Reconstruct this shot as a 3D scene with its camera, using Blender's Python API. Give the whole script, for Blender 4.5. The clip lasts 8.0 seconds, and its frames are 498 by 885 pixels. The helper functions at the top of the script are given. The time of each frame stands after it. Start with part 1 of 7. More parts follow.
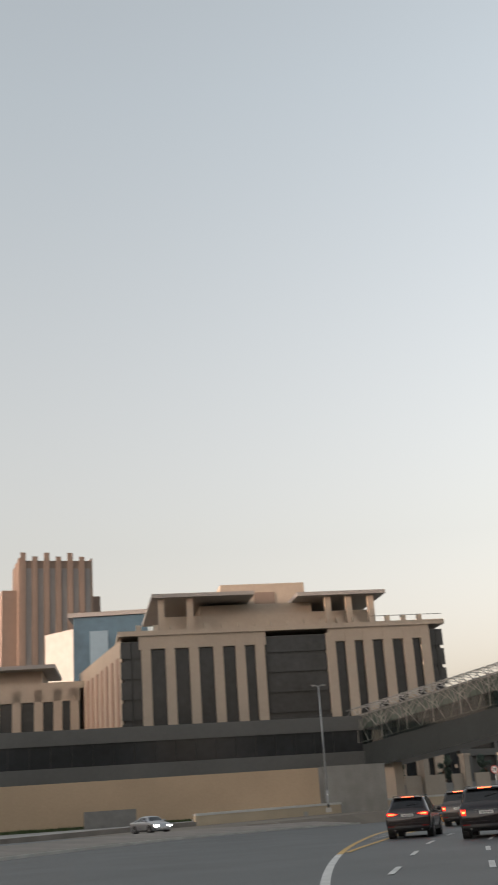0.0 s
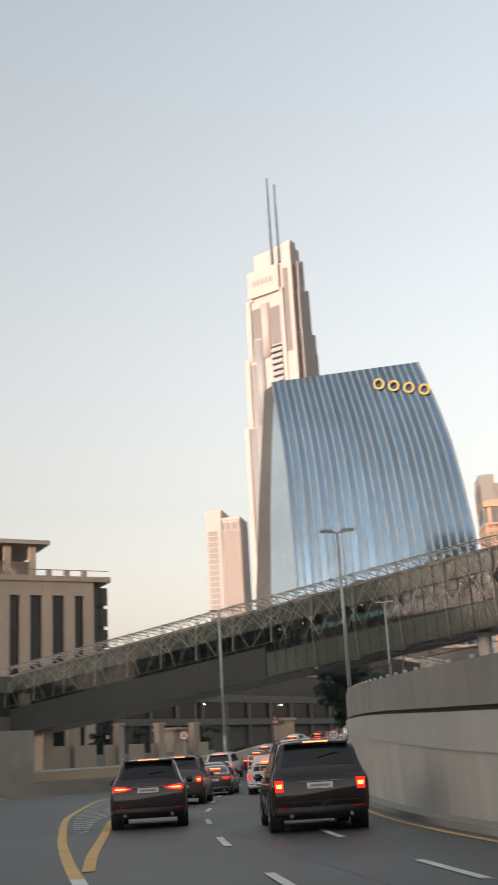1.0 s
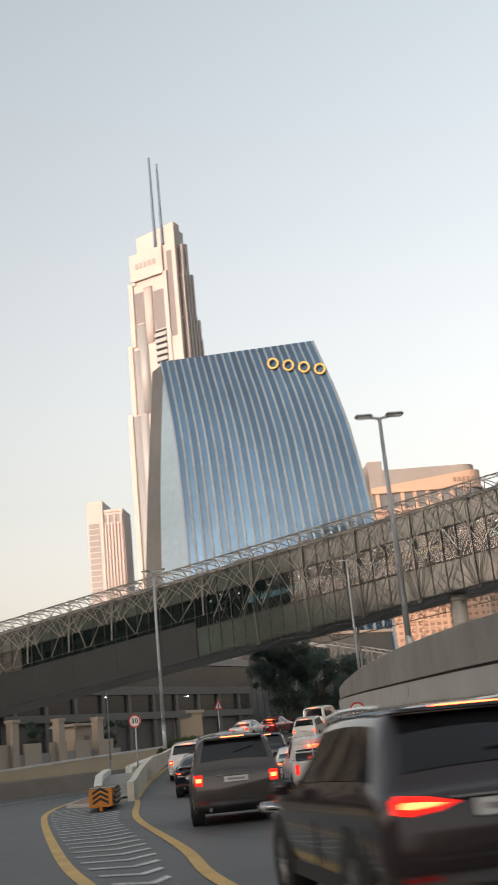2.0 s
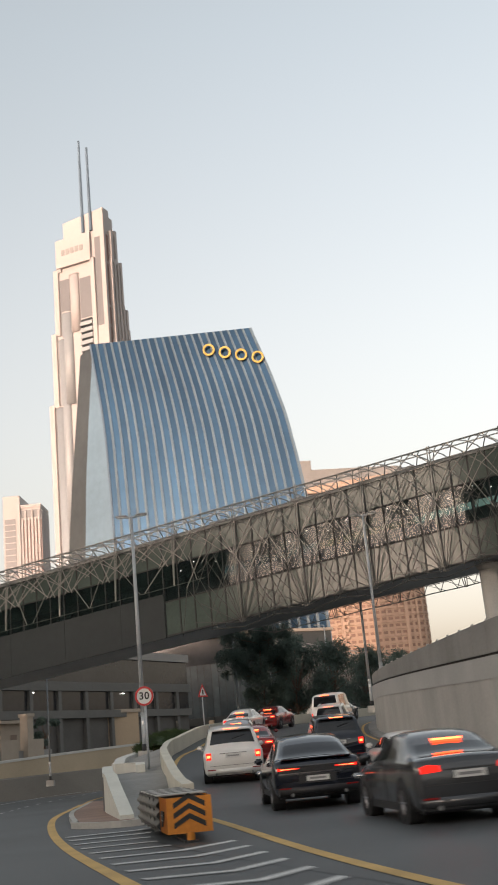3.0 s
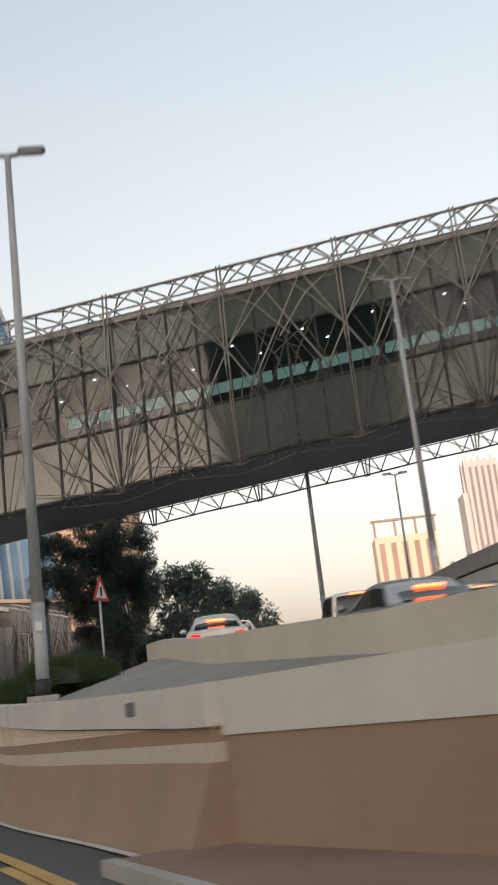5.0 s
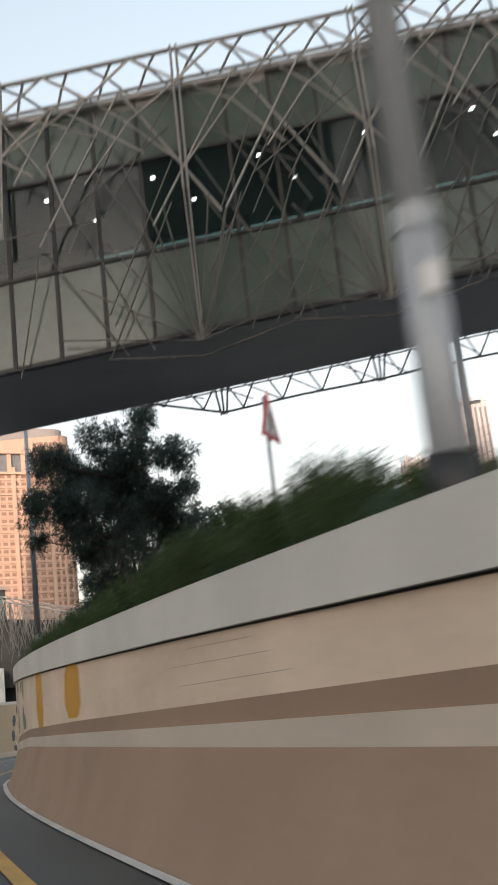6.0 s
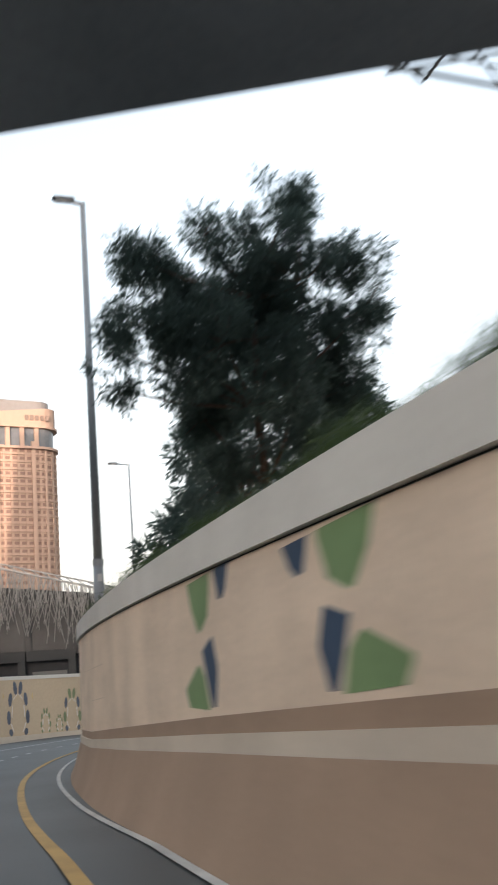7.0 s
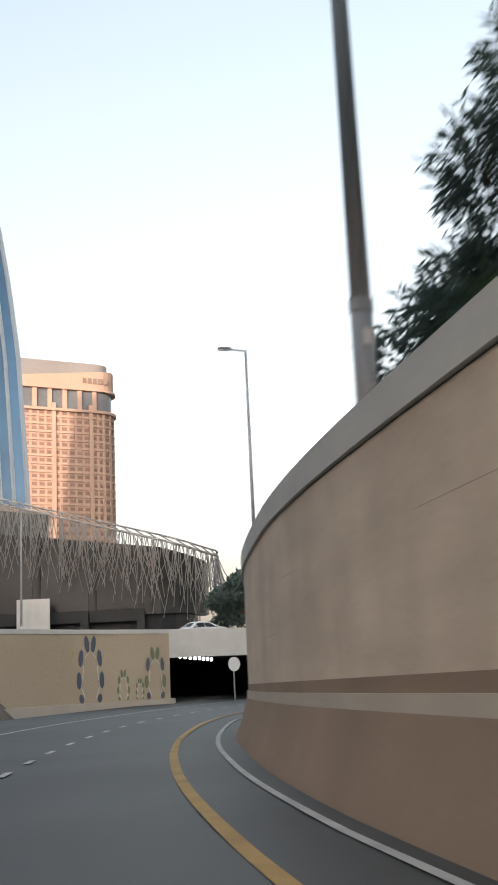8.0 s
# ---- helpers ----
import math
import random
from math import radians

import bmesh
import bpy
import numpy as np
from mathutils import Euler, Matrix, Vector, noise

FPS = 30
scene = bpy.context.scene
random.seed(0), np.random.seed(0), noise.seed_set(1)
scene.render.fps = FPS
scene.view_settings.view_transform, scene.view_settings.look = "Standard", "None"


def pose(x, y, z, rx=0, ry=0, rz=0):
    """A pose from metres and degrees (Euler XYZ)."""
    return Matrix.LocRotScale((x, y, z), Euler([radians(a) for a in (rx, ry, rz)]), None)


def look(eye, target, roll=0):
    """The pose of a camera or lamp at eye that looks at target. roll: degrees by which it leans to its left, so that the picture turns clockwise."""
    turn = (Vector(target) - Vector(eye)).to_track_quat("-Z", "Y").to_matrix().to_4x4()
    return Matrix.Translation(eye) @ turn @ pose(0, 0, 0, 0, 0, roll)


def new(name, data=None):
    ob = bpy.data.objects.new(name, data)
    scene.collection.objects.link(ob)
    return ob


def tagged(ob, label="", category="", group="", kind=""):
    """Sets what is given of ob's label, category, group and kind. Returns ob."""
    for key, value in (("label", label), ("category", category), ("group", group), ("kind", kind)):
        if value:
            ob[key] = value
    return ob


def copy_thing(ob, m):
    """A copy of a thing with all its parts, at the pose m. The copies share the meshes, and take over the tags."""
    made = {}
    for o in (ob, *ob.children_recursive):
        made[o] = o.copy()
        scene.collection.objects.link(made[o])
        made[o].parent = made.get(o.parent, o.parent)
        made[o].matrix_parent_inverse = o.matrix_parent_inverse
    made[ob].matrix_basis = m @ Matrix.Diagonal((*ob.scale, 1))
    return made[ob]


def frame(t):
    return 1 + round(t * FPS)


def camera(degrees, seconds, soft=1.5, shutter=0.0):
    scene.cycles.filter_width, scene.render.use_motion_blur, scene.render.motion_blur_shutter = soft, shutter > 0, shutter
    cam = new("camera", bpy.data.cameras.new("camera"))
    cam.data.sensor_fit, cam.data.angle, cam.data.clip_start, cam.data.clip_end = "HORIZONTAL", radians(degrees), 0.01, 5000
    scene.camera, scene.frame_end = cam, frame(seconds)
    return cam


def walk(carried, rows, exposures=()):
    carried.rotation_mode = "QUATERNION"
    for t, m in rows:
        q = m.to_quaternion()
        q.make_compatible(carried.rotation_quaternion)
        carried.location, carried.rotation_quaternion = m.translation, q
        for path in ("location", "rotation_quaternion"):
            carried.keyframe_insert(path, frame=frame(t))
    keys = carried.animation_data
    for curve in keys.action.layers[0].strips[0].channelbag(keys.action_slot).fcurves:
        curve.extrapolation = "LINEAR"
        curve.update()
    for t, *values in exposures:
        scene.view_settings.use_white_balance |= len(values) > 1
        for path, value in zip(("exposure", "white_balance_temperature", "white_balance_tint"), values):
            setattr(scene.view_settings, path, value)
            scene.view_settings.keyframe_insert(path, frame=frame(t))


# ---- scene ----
cam = camera(25.90, 8.0, soft=1.7, shutter=0.35)
PATH = [
    (0.0, pose(2.720, 0.001, 1.359, 90 + 18.968, 3.766, 2.481)),
    (0.5, pose(2.200, 10.072, 1.359, 90 + 17.750, 5.506, -4.520)),
    (1.0, pose(1.800, 20.415, 1.349, 90 + 16.606, 3.240, -16.284)),
    (1.5, pose(2.051, 30.923, 1.368, 90 + 16.732, 4.327, -19.435)),
    (2.0, pose(2.504, 41.257, 1.404, 90 + 16.053, 5.384, -22.576)),
    (2.2, pose(2.749, 45.326, 1.445, 90 + 16.112, 5.749, -23.990)),
    (3.3, pose(5.772, 66.903, 1.330, 90 + 15.697, 5.221, -29.970)),
    (3.5, pose(6.601, 70.814, 1.329, 90 + 15.500, 5.886, -32.803)),
    (4.0, pose(8.894, 80.535, 1.267, 90 + 14.878, 6.716, -36.929)),
    (4.2, pose(9.927, 84.386, 1.215, 90 + 14.661, 6.782, -38.184)),
    (5.3, pose(17.096, 105.041, 0.978, 90 + 13.999, 6.538, -44.767)),
    (5.5, pose(18.614, 108.657, 0.904, 90 + 14.032, 6.503, -45.442)),
    (6.0, pose(22.918, 117.545, 0.925, 90 + 13.767, 6.219, -47.523)),
    (6.5, pose(27.793, 126.519, 0.999, 90 + 13.623, 7.556, -48.565)),
    (7.0, pose(32.951, 135.122, 1.025, 90 + 13.190, 4.319, -49.046)),
    (7.5, pose(38.170, 143.527, 0.801, 90 + 12.281, 3.750, -46.893)),
    (8.0, pose(43.651, 151.516, 0.523, 90 + 12.210, 2.660, -46.594)),
]
# ---- end of path ----
walk(cam, PATH, [(0, 2.13, 6500, 10), (2.2, 2.07, 6500, 10), (4.2, 2.0, 6450, 10), (5.5, 2.07, 6300, 9), (6.0, 2.25, 6100, 8), (6.5, 2.58, 5950, 8),
                 (7.0, 2.52, 5950, 8), (7.5, 2.44, 6000, 8), (8.0, 2.31, 6000, 8)])

# ---- world, sun, exposure ----
world = bpy.data.worlds.new("world")
scene.world = world
world.use_nodes = True
wn, wl = world.node_tree.nodes, world.node_tree.links
sky = wn.new("ShaderNodeTexSky")
sky.sky_type = "NISHITA"
sky.sun_disc = False
SUN_EL, SUN_AZ = radians(4.0), radians(241)   # azimuth clockwise from +y
sky.sun_elevation, sky.sun_rotation = SUN_EL, SUN_AZ
sky.air_density, sky.dust_density, sky.ozone_density = 1.0, 4.0, 1.0
wn["Background"].inputs["Strength"].default_value = 0.15
soften = wn.new("ShaderNodeHueSaturation")
soften.inputs["Saturation"].default_value = 0.37
wl.new(sky.outputs["Color"], soften.inputs["Color"])
# dusty air: warmer towards the horizon
coord, split, haze, tint = wn.new("ShaderNodeTexCoord"), wn.new("ShaderNodeSeparateXYZ"), wn.new("ShaderNodeValToRGB"), wn.new("ShaderNodeMix")
wl.new(coord.outputs["Generated"], split.inputs[0])
wl.new(split.outputs["Z"], haze.inputs["Fac"])
haze.color_ramp.elements[0].position, haze.color_ramp.elements[0].color = 0.0, (1.01, 0.858, 0.832, 1)
haze.color_ramp.elements[1].position, haze.color_ramp.elements[1].color = 0.6, (1.05, 1.045, 1.025, 1)
low_air = haze.color_ramp.elements.new(0.25)
low_air.color = (1.02, 0.935, 0.885, 1)
tint.data_type, tint.blend_type = "RGBA", "MULTIPLY"
tint.inputs["Factor"].default_value = 1.0
wl.new(soften.outputs["Color"], tint.inputs["A"])
wl.new(haze.outputs["Color"], tint.inputs["B"])
wl.new(tint.outputs["Result"], wn["Background"].inputs["Color"])
sun = new("sun", bpy.data.lights.new("sun", "SUN"))
sun.data.energy, sun.data.angle, sun.data.color = 1.0, radians(0.8), (1.0, 0.69, 0.51)
sun_from = Vector((math.sin(SUN_AZ) * math.cos(SUN_EL), math.cos(SUN_AZ) * math.cos(SUN_EL), math.sin(SUN_EL)))
sun.matrix_world = look(tuple(sun_from * 100), (0, 0, 0))


# ---- materials ----
def mat(name, colour, rough=0.6, metal=0.0, noise_scale=0.0, amount=0.25, bump=0.0, fine=0.0, spec=0.5, emit=None, power=0.0, island=0.0, trans=0.0, alpha=1.0, streak=0.0, lay=(1.0, 1.0, 0.22)):
    """A node material: base colour varied by coarse and fine noise in world metres, with bump."""
    m = bpy.data.materials.new(name)
    m.use_nodes = True
    n, l = m.node_tree.nodes, m.node_tree.links
    b = n["Principled BSDF"]
    b.inputs["Base Color"].default_value = (*colour, 1)
    b.inputs["Roughness"].default_value, b.inputs["Metallic"].default_value = rough, metal
    b.inputs["Specular IOR Level"].default_value = spec
    b.inputs["Transmission Weight"].default_value = trans
    b.inputs["Alpha"].default_value = alpha
    if emit:
        b.inputs["Emission Color"].default_value, b.inputs["Emission Strength"].default_value = (*emit, 1), power
    if noise_scale:
        geo = n.new("ShaderNodeNewGeometry")
        big = n.new("ShaderNodeTexNoise")
        big.inputs["Scale"].default_value, big.inputs["Detail"].default_value = noise_scale, 5
        l.new(geo.outputs["Position"], big.inputs["Vector"])
        small = n.new("ShaderNodeTexNoise")
        small.inputs["Scale"].default_value, small.inputs["Detail"].default_value = fine or noise_scale * 14, 3
        l.new(geo.outputs["Position"], small.inputs["Vector"])
        add = n.new("ShaderNodeMath")
        add.operation = "ADD"
        l.new(big.outputs["Fac"], add.inputs[0])
        half = n.new("ShaderNodeMath")
        half.operation = "MULTIPLY"
        half.inputs[1].default_value = 0.5
        l.new(small.outputs["Fac"], half.inputs[0])
        l.new(half.outputs[0], add.inputs[1])
        last = add
        if streak:
            squash = n.new("ShaderNodeVectorMath")
            squash.operation = "MULTIPLY"
            squash.inputs[1].default_value = lay
            l.new(geo.outputs["Position"], squash.inputs[0])
            runs = n.new("ShaderNodeTexNoise")
            runs.inputs["Scale"].default_value, runs.inputs["Detail"].default_value = 0.9, 3
            l.new(squash.outputs[0], runs.inputs["Vector"])
            weigh = n.new("ShaderNodeMath")
            weigh.operation = "MULTIPLY_ADD"
            weigh.inputs[1].default_value, weigh.inputs[2].default_value = streak, -streak / 2
            l.new(runs.outputs["Fac"], weigh.inputs[0])
            both = n.new("ShaderNodeMath")
            l.new(add.outputs[0], both.inputs[0])
            l.new(weigh.outputs[0], both.inputs[1])
            last = add = both
        if island:
            info = n.new("ShaderNodeObjectInfo")
            mul = n.new("ShaderNodeMath")
            mul.operation = "MULTIPLY_ADD"
            mul.inputs[1].default_value, mul.inputs[2].default_value = island, -island / 2
            l.new(info.outputs["Random"], mul.inputs[0])
            plus = n.new("ShaderNodeMath")
            l.new(add.outputs[0], plus.inputs[0])
            l.new(mul.outputs[0], plus.inputs[1])
            last = plus
        rampn = n.new("ShaderNodeMapRange")
        rampn.inputs["From Min"].default_value, rampn.inputs["From Max"].default_value = 0.45, 1.05
        rampn.inputs["To Min"].default_value, rampn.inputs["To Max"].default_value = 1 - amount, 1 + amount
        l.new(last.outputs[0], rampn.inputs["Value"])
        mix = n.new("ShaderNodeVectorMath")
        mix.operation = "SCALE"
        mix.inputs[0].default_value = colour
        l.new(rampn.outputs[0], mix.inputs["Scale"])
        l.new(mix.outputs[0], b.inputs["Base Color"])
        if bump:
            bp = n.new("ShaderNodeBump")
            bp.inputs["Strength"].default_value, bp.inputs["Distance"].default_value = bump, 0.02
            l.new(small.outputs["Fac"], bp.inputs["Height"])
            l.new(bp.outputs["Normal"], b.inputs["Normal"])
    return m


M_ASPHALT = mat("asphalt", (0.055, 0.060, 0.061), 0.55, 0, 0.25, 0.35, 0.35, 40)
M_GROUND = mat("sand_ground", (0.16, 0.14, 0.115), 0.95, 0, 0.08, 0.3, 0.3, 6)
M_CONC = mat("concrete", (0.40, 0.39, 0.36), 0.85, 0, 0.35, 0.17, 0.25, 9, streak=0.7)
M_CONC_D = mat("grey_concrete", (0.25, 0.245, 0.23), 0.85, 0, 0.3, 0.2, 0.25, 9, streak=0.6)
M_COPING = mat("coping_paint", (0.60, 0.59, 0.55), 0.75, 0, 0.5, 0.12, 0.15, 14, streak=0.5)
M_CREAMW = mat("cream_barrier_paint", (0.56, 0.53, 0.44), 0.75, 0, 0.5, 0.14, 0.15, 14, streak=0.5)
M_NOSE = mat("pale_green_grey_paint", (0.57, 0.57, 0.51), 0.75, 0, 0.5, 0.12, 0.15, 14, streak=0.4)
M_WALL = mat("sand_wall", (0.66, 0.545, 0.425), 0.85, 0, 0.45, 0.20, 0.25, 16, streak=0.5, lay=(0.35, 0.35, 2.2))
M_WALL_LOW = mat("brown_wall_band", (0.308, 0.222, 0.158), 0.85, 0, 0.5, 0.15, 0.2, 16, streak=0.15)
M_STRIP = mat("pale_ledge", (0.53, 0.47, 0.39), 0.8, 0, 0.6, 0.12, 0.2, 12)
M_TAN = mat("tan_wall", (0.42, 0.32, 0.22), 0.85, 0, 0.1, 0.12, 0.1, 4)
M_YELLOW = mat("road_yellow", (0.50, 0.32, 0.10), 0.7, 0, 1.2, 0.25, 0.1, 20)
M_WHITE = mat("road_white", (0.55, 0.55, 0.53), 0.7, 0, 1.2, 0.25, 0.1, 20)
M_PAVE = mat("brick_paving", (0.24, 0.16, 0.125), 0.85, 0, 0.6, 0.25, 0.3, 12)
M_PAVE_G = mat("dusty_paving", (0.19, 0.17, 0.15), 0.85, 0, 0.4, 0.25, 0.3, 10)
M_STEEL = mat("galvanised_steel", (0.37, 0.39, 0.405), 0.5, 0.15, 0.8, 0.15)
M_ROD = mat("darkened_rod", (0.075, 0.073, 0.066), 0.6, 0.0)
M_PIPE = mat("painted_pipe", (0.22, 0.21, 0.19), 0.5, 0.2, 0.8, 0.1)
M_CROWN = mat("pale_painted_pipe", (0.40, 0.385, 0.36), 0.45, 0.1, 0.8, 0.1)
M_RUBBER = mat("tyre_rubber", (0.018, 0.018, 0.019), 0.85, 0, 3, 0.3)
M_RIM = mat("alloy_rim", (0.30, 0.30, 0.31), 0.35, 0.8)
M_CARGLASS = mat("tinted_car_glass", (0.012, 0.013, 0.015), 0.06)
M_TRIM = mat("black_plastic", (0.022, 0.022, 0.023), 0.55, 0, 2, 0.2)
M_CHROME = mat("chrome", (0.6, 0.6, 0.6), 0.2, 0.9)
M_PLATE = mat("plate_white", (0.62, 0.62, 0.60), 0.5)
M_PLATE_Y = mat("plate_yellow", (0.60, 0.45, 0.06), 0.5)
M_PLATE_BAR = mat("plate_bar", (0.24, 0.24, 0.24), 0.6)
M_TAIL = mat("tail_light_lit", (0.30, 0.008, 0.006), 0.4, spec=0.1, emit=(1.0, 0.02, 0.012), power=0.42)
M_TAIL_HOT = mat("brake_light_lit", (0.30, 0.02, 0.01), 0.4, spec=0.1, emit=(1.0, 0.085, 0.025), power=3.0)
M_TAIL_OFF = mat("tail_light_red", (0.25, 0.012, 0.012), 0.25)
M_HEAD = mat("head_light_lit", (0.9, 0.9, 0.9), 0.3, emit=(1, 0.97, 0.9), power=8.0)
M_ORANGE = mat("cushion_orange", (0.60, 0.22, 0.025), 0.6, 0, 1.0, 0.25, 0.1, 14)
M_RED = mat("sign_red", (0.50, 0.03, 0.03), 0.5)
M_SIGNW = mat("sign_white", (0.70, 0.70, 0.68), 0.5)
M_GALV = mat("dusty_galvanised_rail", (0.40, 0.385, 0.35), 0.55, 0.3, 1.0, 0.25, 0.15, 14)
M_GREYBOX = mat("grey_box_metal", (0.17, 0.17, 0.165), 0.6, 0.2, 1.0, 0.2)
M_LAMPHEAD = mat("lamp_head_grey", (0.16, 0.16, 0.165), 0.5, 0.3)
M_BLACK = mat("black_paint", (0.02, 0.02, 0.02), 0.5)
M_PANEL = mat("bridge_panel", (0.078, 0.100, 0.087), 0.10, 0.0, 0.5, 0.15, 0.0, 4, island=0.35, spec=0.21)
M_SOFFIT = mat("bridge_soffit", (0.21, 0.235, 0.27), 0.35, 0, 0.3, 0.2, 0.0, 5)
M_BGLASS = mat("bridge_glass", (0.014, 0.026, 0.024), 0.03, 0.0, 0.5, 0.3, 0.0, 4, spec=0.4, alpha=0.45)
M_MULL = mat("mullion_grey", (0.026, 0.027, 0.026), 0.75, 0.0)
M_DOWN = mat("lamp_white", (0.9, 0.9, 0.85), 0.5, emit=(1, 0.96, 0.86), power=3.5)
M_WALKF = mat("walkway_fascia", (0.105, 0.105, 0.10), 0.6, 0, 0.1, 0.15, 0.0, 1.5)
M_FASCIA = mat("grey_bridge_fascia", (0.036, 0.042, 0.043), 0.6, 0, 0.12, 0.15, 0.0, 1.5, spec=0.2)
M_GROOVE = mat("dark_joint", (0.05, 0.045, 0.04), 0.9)
M_COURSE = mat("faint_joint", (0.40, 0.33, 0.26), 0.9)
M_COPING_G = mat("grey_coping", (0.40, 0.40, 0.38), 0.8, 0, 0.4, 0.12, 0.2, 9)
M_TANW = mat("tan_underpass_wall", (0.49, 0.40, 0.285), 0.85, 0, 0.2, 0.12, 0.04, 6)
M_TUNNEL = mat("interior_shade", (0.09, 0.085, 0.08), 0.8, 0, 0.3, 0.2)
M_MYEL = mat("mural_yellow", (0.54, 0.30, 0.05), 0.8, 0, 0.7, 0.12)
M_MGRN = mat("mural_green", (0.165, 0.255, 0.115), 0.8, 0, 0.7, 0.15)
M_MBLU = mat("mural_blue", (0.034, 0.062, 0.11), 0.8, 0, 0.7, 0.15)
M_MGRN2 = mat("mural_dull_green", (0.19, 0.23, 0.13), 0.8, 0, 0.5, 0.15)
M_MYEL2 = mat("mural_faded_yellow", (0.50, 0.37, 0.17), 0.8, 0, 0.5, 0.15)
M_MBLU2 = mat("mural_slate", (0.10, 0.115, 0.15), 0.8, 0, 0.5, 0.15)
M_TEAL = mat("teal_glass", (0.30, 0.50, 0.455), 0.05, 0.0, 0.5, 0.15, trans=1.0)
M_PLASTER = mat("pale_render", (0.27, 0.27, 0.245), 0.85, 0, 0.06, 0.08, 0.0, 1.2)
M_STONE = mat("beige_stone", (0.40, 0.335, 0.27), 0.8, 0, 0.08, 0.1, 0.0, 1.5)
M_DGLASS = mat("dark_glazing", (0.028, 0.030, 0.033), 0.12, 0, 0.1, 0.4, 0.0, 1.0)
M_BLUE = mat("blue_glazing", (0.036, 0.081, 0.140), 0.08, 0.6, 0.03, 0.25, 0.0, 0.3, island=0.3)
M_BLUE_L = mat("pale_blue_glazing", (0.15, 0.22, 0.28), 0.14, 0.0, 0.03, 0.15)
M_BLUE2 = mat("deep_blue_glazing", (0.030, 0.068, 0.118), 0.08, 0.6, 0.03, 0.25, 0.0, 0.3)
M_FIN2 = mat("blue_grey_fin", (0.13, 0.18, 0.23), 0.6, 0.0, spec=0.15)
M_APT = mat("brown_cladding", (0.235, 0.175, 0.14), 0.7, 0, 0.05, 0.12, 0.0, 0.6)
M_HOTEL_P = mat("cream_render", (0.55, 0.44, 0.34), 0.8, 0, 0.03, 0.08, 0.0, 0.5)
M_HOTEL_D2 = mat("rose_glazing", (0.22, 0.14, 0.12), 0.35, 0, 0.03, 0.2, 0.0, 0.5)
M_HGLASS = mat("hotel_glazing", (0.16, 0.17, 0.18), 0.15, 0, 0.05, 0.2, 0.0, 0.6)
M_SLATE = mat("slate_glazing", (0.05, 0.062, 0.068), 0.2, 0, 0.12, 0.4, 0.0, 0.8, island=0.3)
M_LINKG = mat("link_glazing", (0.032, 0.033, 0.032), 0.32, 0, 0.12, 0.5, 0.0, 0.8, spec=0.25)
M_PIPE_D = mat("weathered_pipe", (0.30, 0.29, 0.27), 0.5, 0.2)
M_TGLASS = mat("tower_glazing", (0.17, 0.165, 0.17), 0.3, 0, 0.02, 0.1, 0.0, 0.3)
M_BLUE3 = mat("dull_blue_glazing", (0.05, 0.095, 0.135), 0.15, 0, 0.05, 0.3, 0.0, 0.4)
M_TSIL = mat("silver_tower_glazing", (0.30, 0.315, 0.325), 0.5, 0.1, 0.03, 0.08, 0.0, 0.4)
M_BLUE_P = mat("sky_pale_glazing", (0.235, 0.285, 0.315), 0.12, 0.45, 0.03, 0.2, 0.0, 0.3, island=0.3)
M_RETURN = mat("smoked_glazing", (0.07, 0.074, 0.072), 0.16, 0.2, 0.03, 0.25, 0.0, 0.3)
M_TOWER = mat("tower_cladding", (0.425, 0.395, 0.385), 0.6, 0, 0.02, 0.06, 0.0, 0.4)
M_HOTEL = mat("hotel_render", (0.47, 0.335, 0.255), 0.8, 0, 0.03, 0.08, 0.0, 0.5)
M_HOTEL_D = mat("hotel_recess", (0.27, 0.17, 0.13), 0.5, 0, 0.03, 0.2, 0.0, 0.5)
M_GREY = mat("grey_cladding", (0.26, 0.25, 0.24), 0.6, 0, 0.05, 0.12, 0.0, 0.6)
M_GOLD = mat("yellow_sign", (0.55, 0.36, 0.07), 0.5)
M_LEAF = mat("tree_leaf", (0.10, 0.138, 0.118), 0.6, 0, 1.5, 0.5)
M_HEDGE = mat("hedge_leaf", (0.035, 0.062, 0.018), 0.6, 0, 1.5, 0.45)
for m_, tint in ((M_LEAF, (0.11, 0.15, 0.12)), (M_HEDGE, (0.06, 0.09, 0.02))):
    # thin leaves let some light through
    n_, l_ = m_.node_tree.nodes, m_.node_tree.links
    thin, both_ = n_.new("ShaderNodeBsdfTranslucent"), n_.new("ShaderNodeMixShader")
    thin.inputs["Color"].default_value = (*tint, 1)
    both_.inputs[0].default_value = 0.4
    l_.new(n_["Principled BSDF"].outputs[0], both_.inputs[1])
    l_.new(thin.outputs[0], both_.inputs[2])
    l_.new(both_.outputs[0], n_["Material Output"].inputs["Surface"])
M_BARK = mat("bark", (0.13, 0.085, 0.06), 0.9, 0, 2, 0.3, 0.5, 20)


# ---- building helpers ----
def link(name, bm, material, parent=None, smooth=False):
    me = bpy.data.meshes.new(name)
    bm.to_mesh(me)
    bm.free()
    for m in material if isinstance(material, (list, tuple)) else (material,):
        me.materials.append(m)
    if smooth:
        for p in me.polygons:
            p.use_smooth = True
    ob = new(name, me)
    if parent:
        ob.parent = parent
    return ob


def part(name, bm, material, parent, label="", smooth=False):
    ob = link(name, bm, material, parent, smooth)
    if label:
        ob["label"] = label
    return ob


def empty(name, m=None):
    ob = new(name)
    ob.empty_display_size = 0.3
    if m is not None:
        ob.matrix_world = m
    return ob


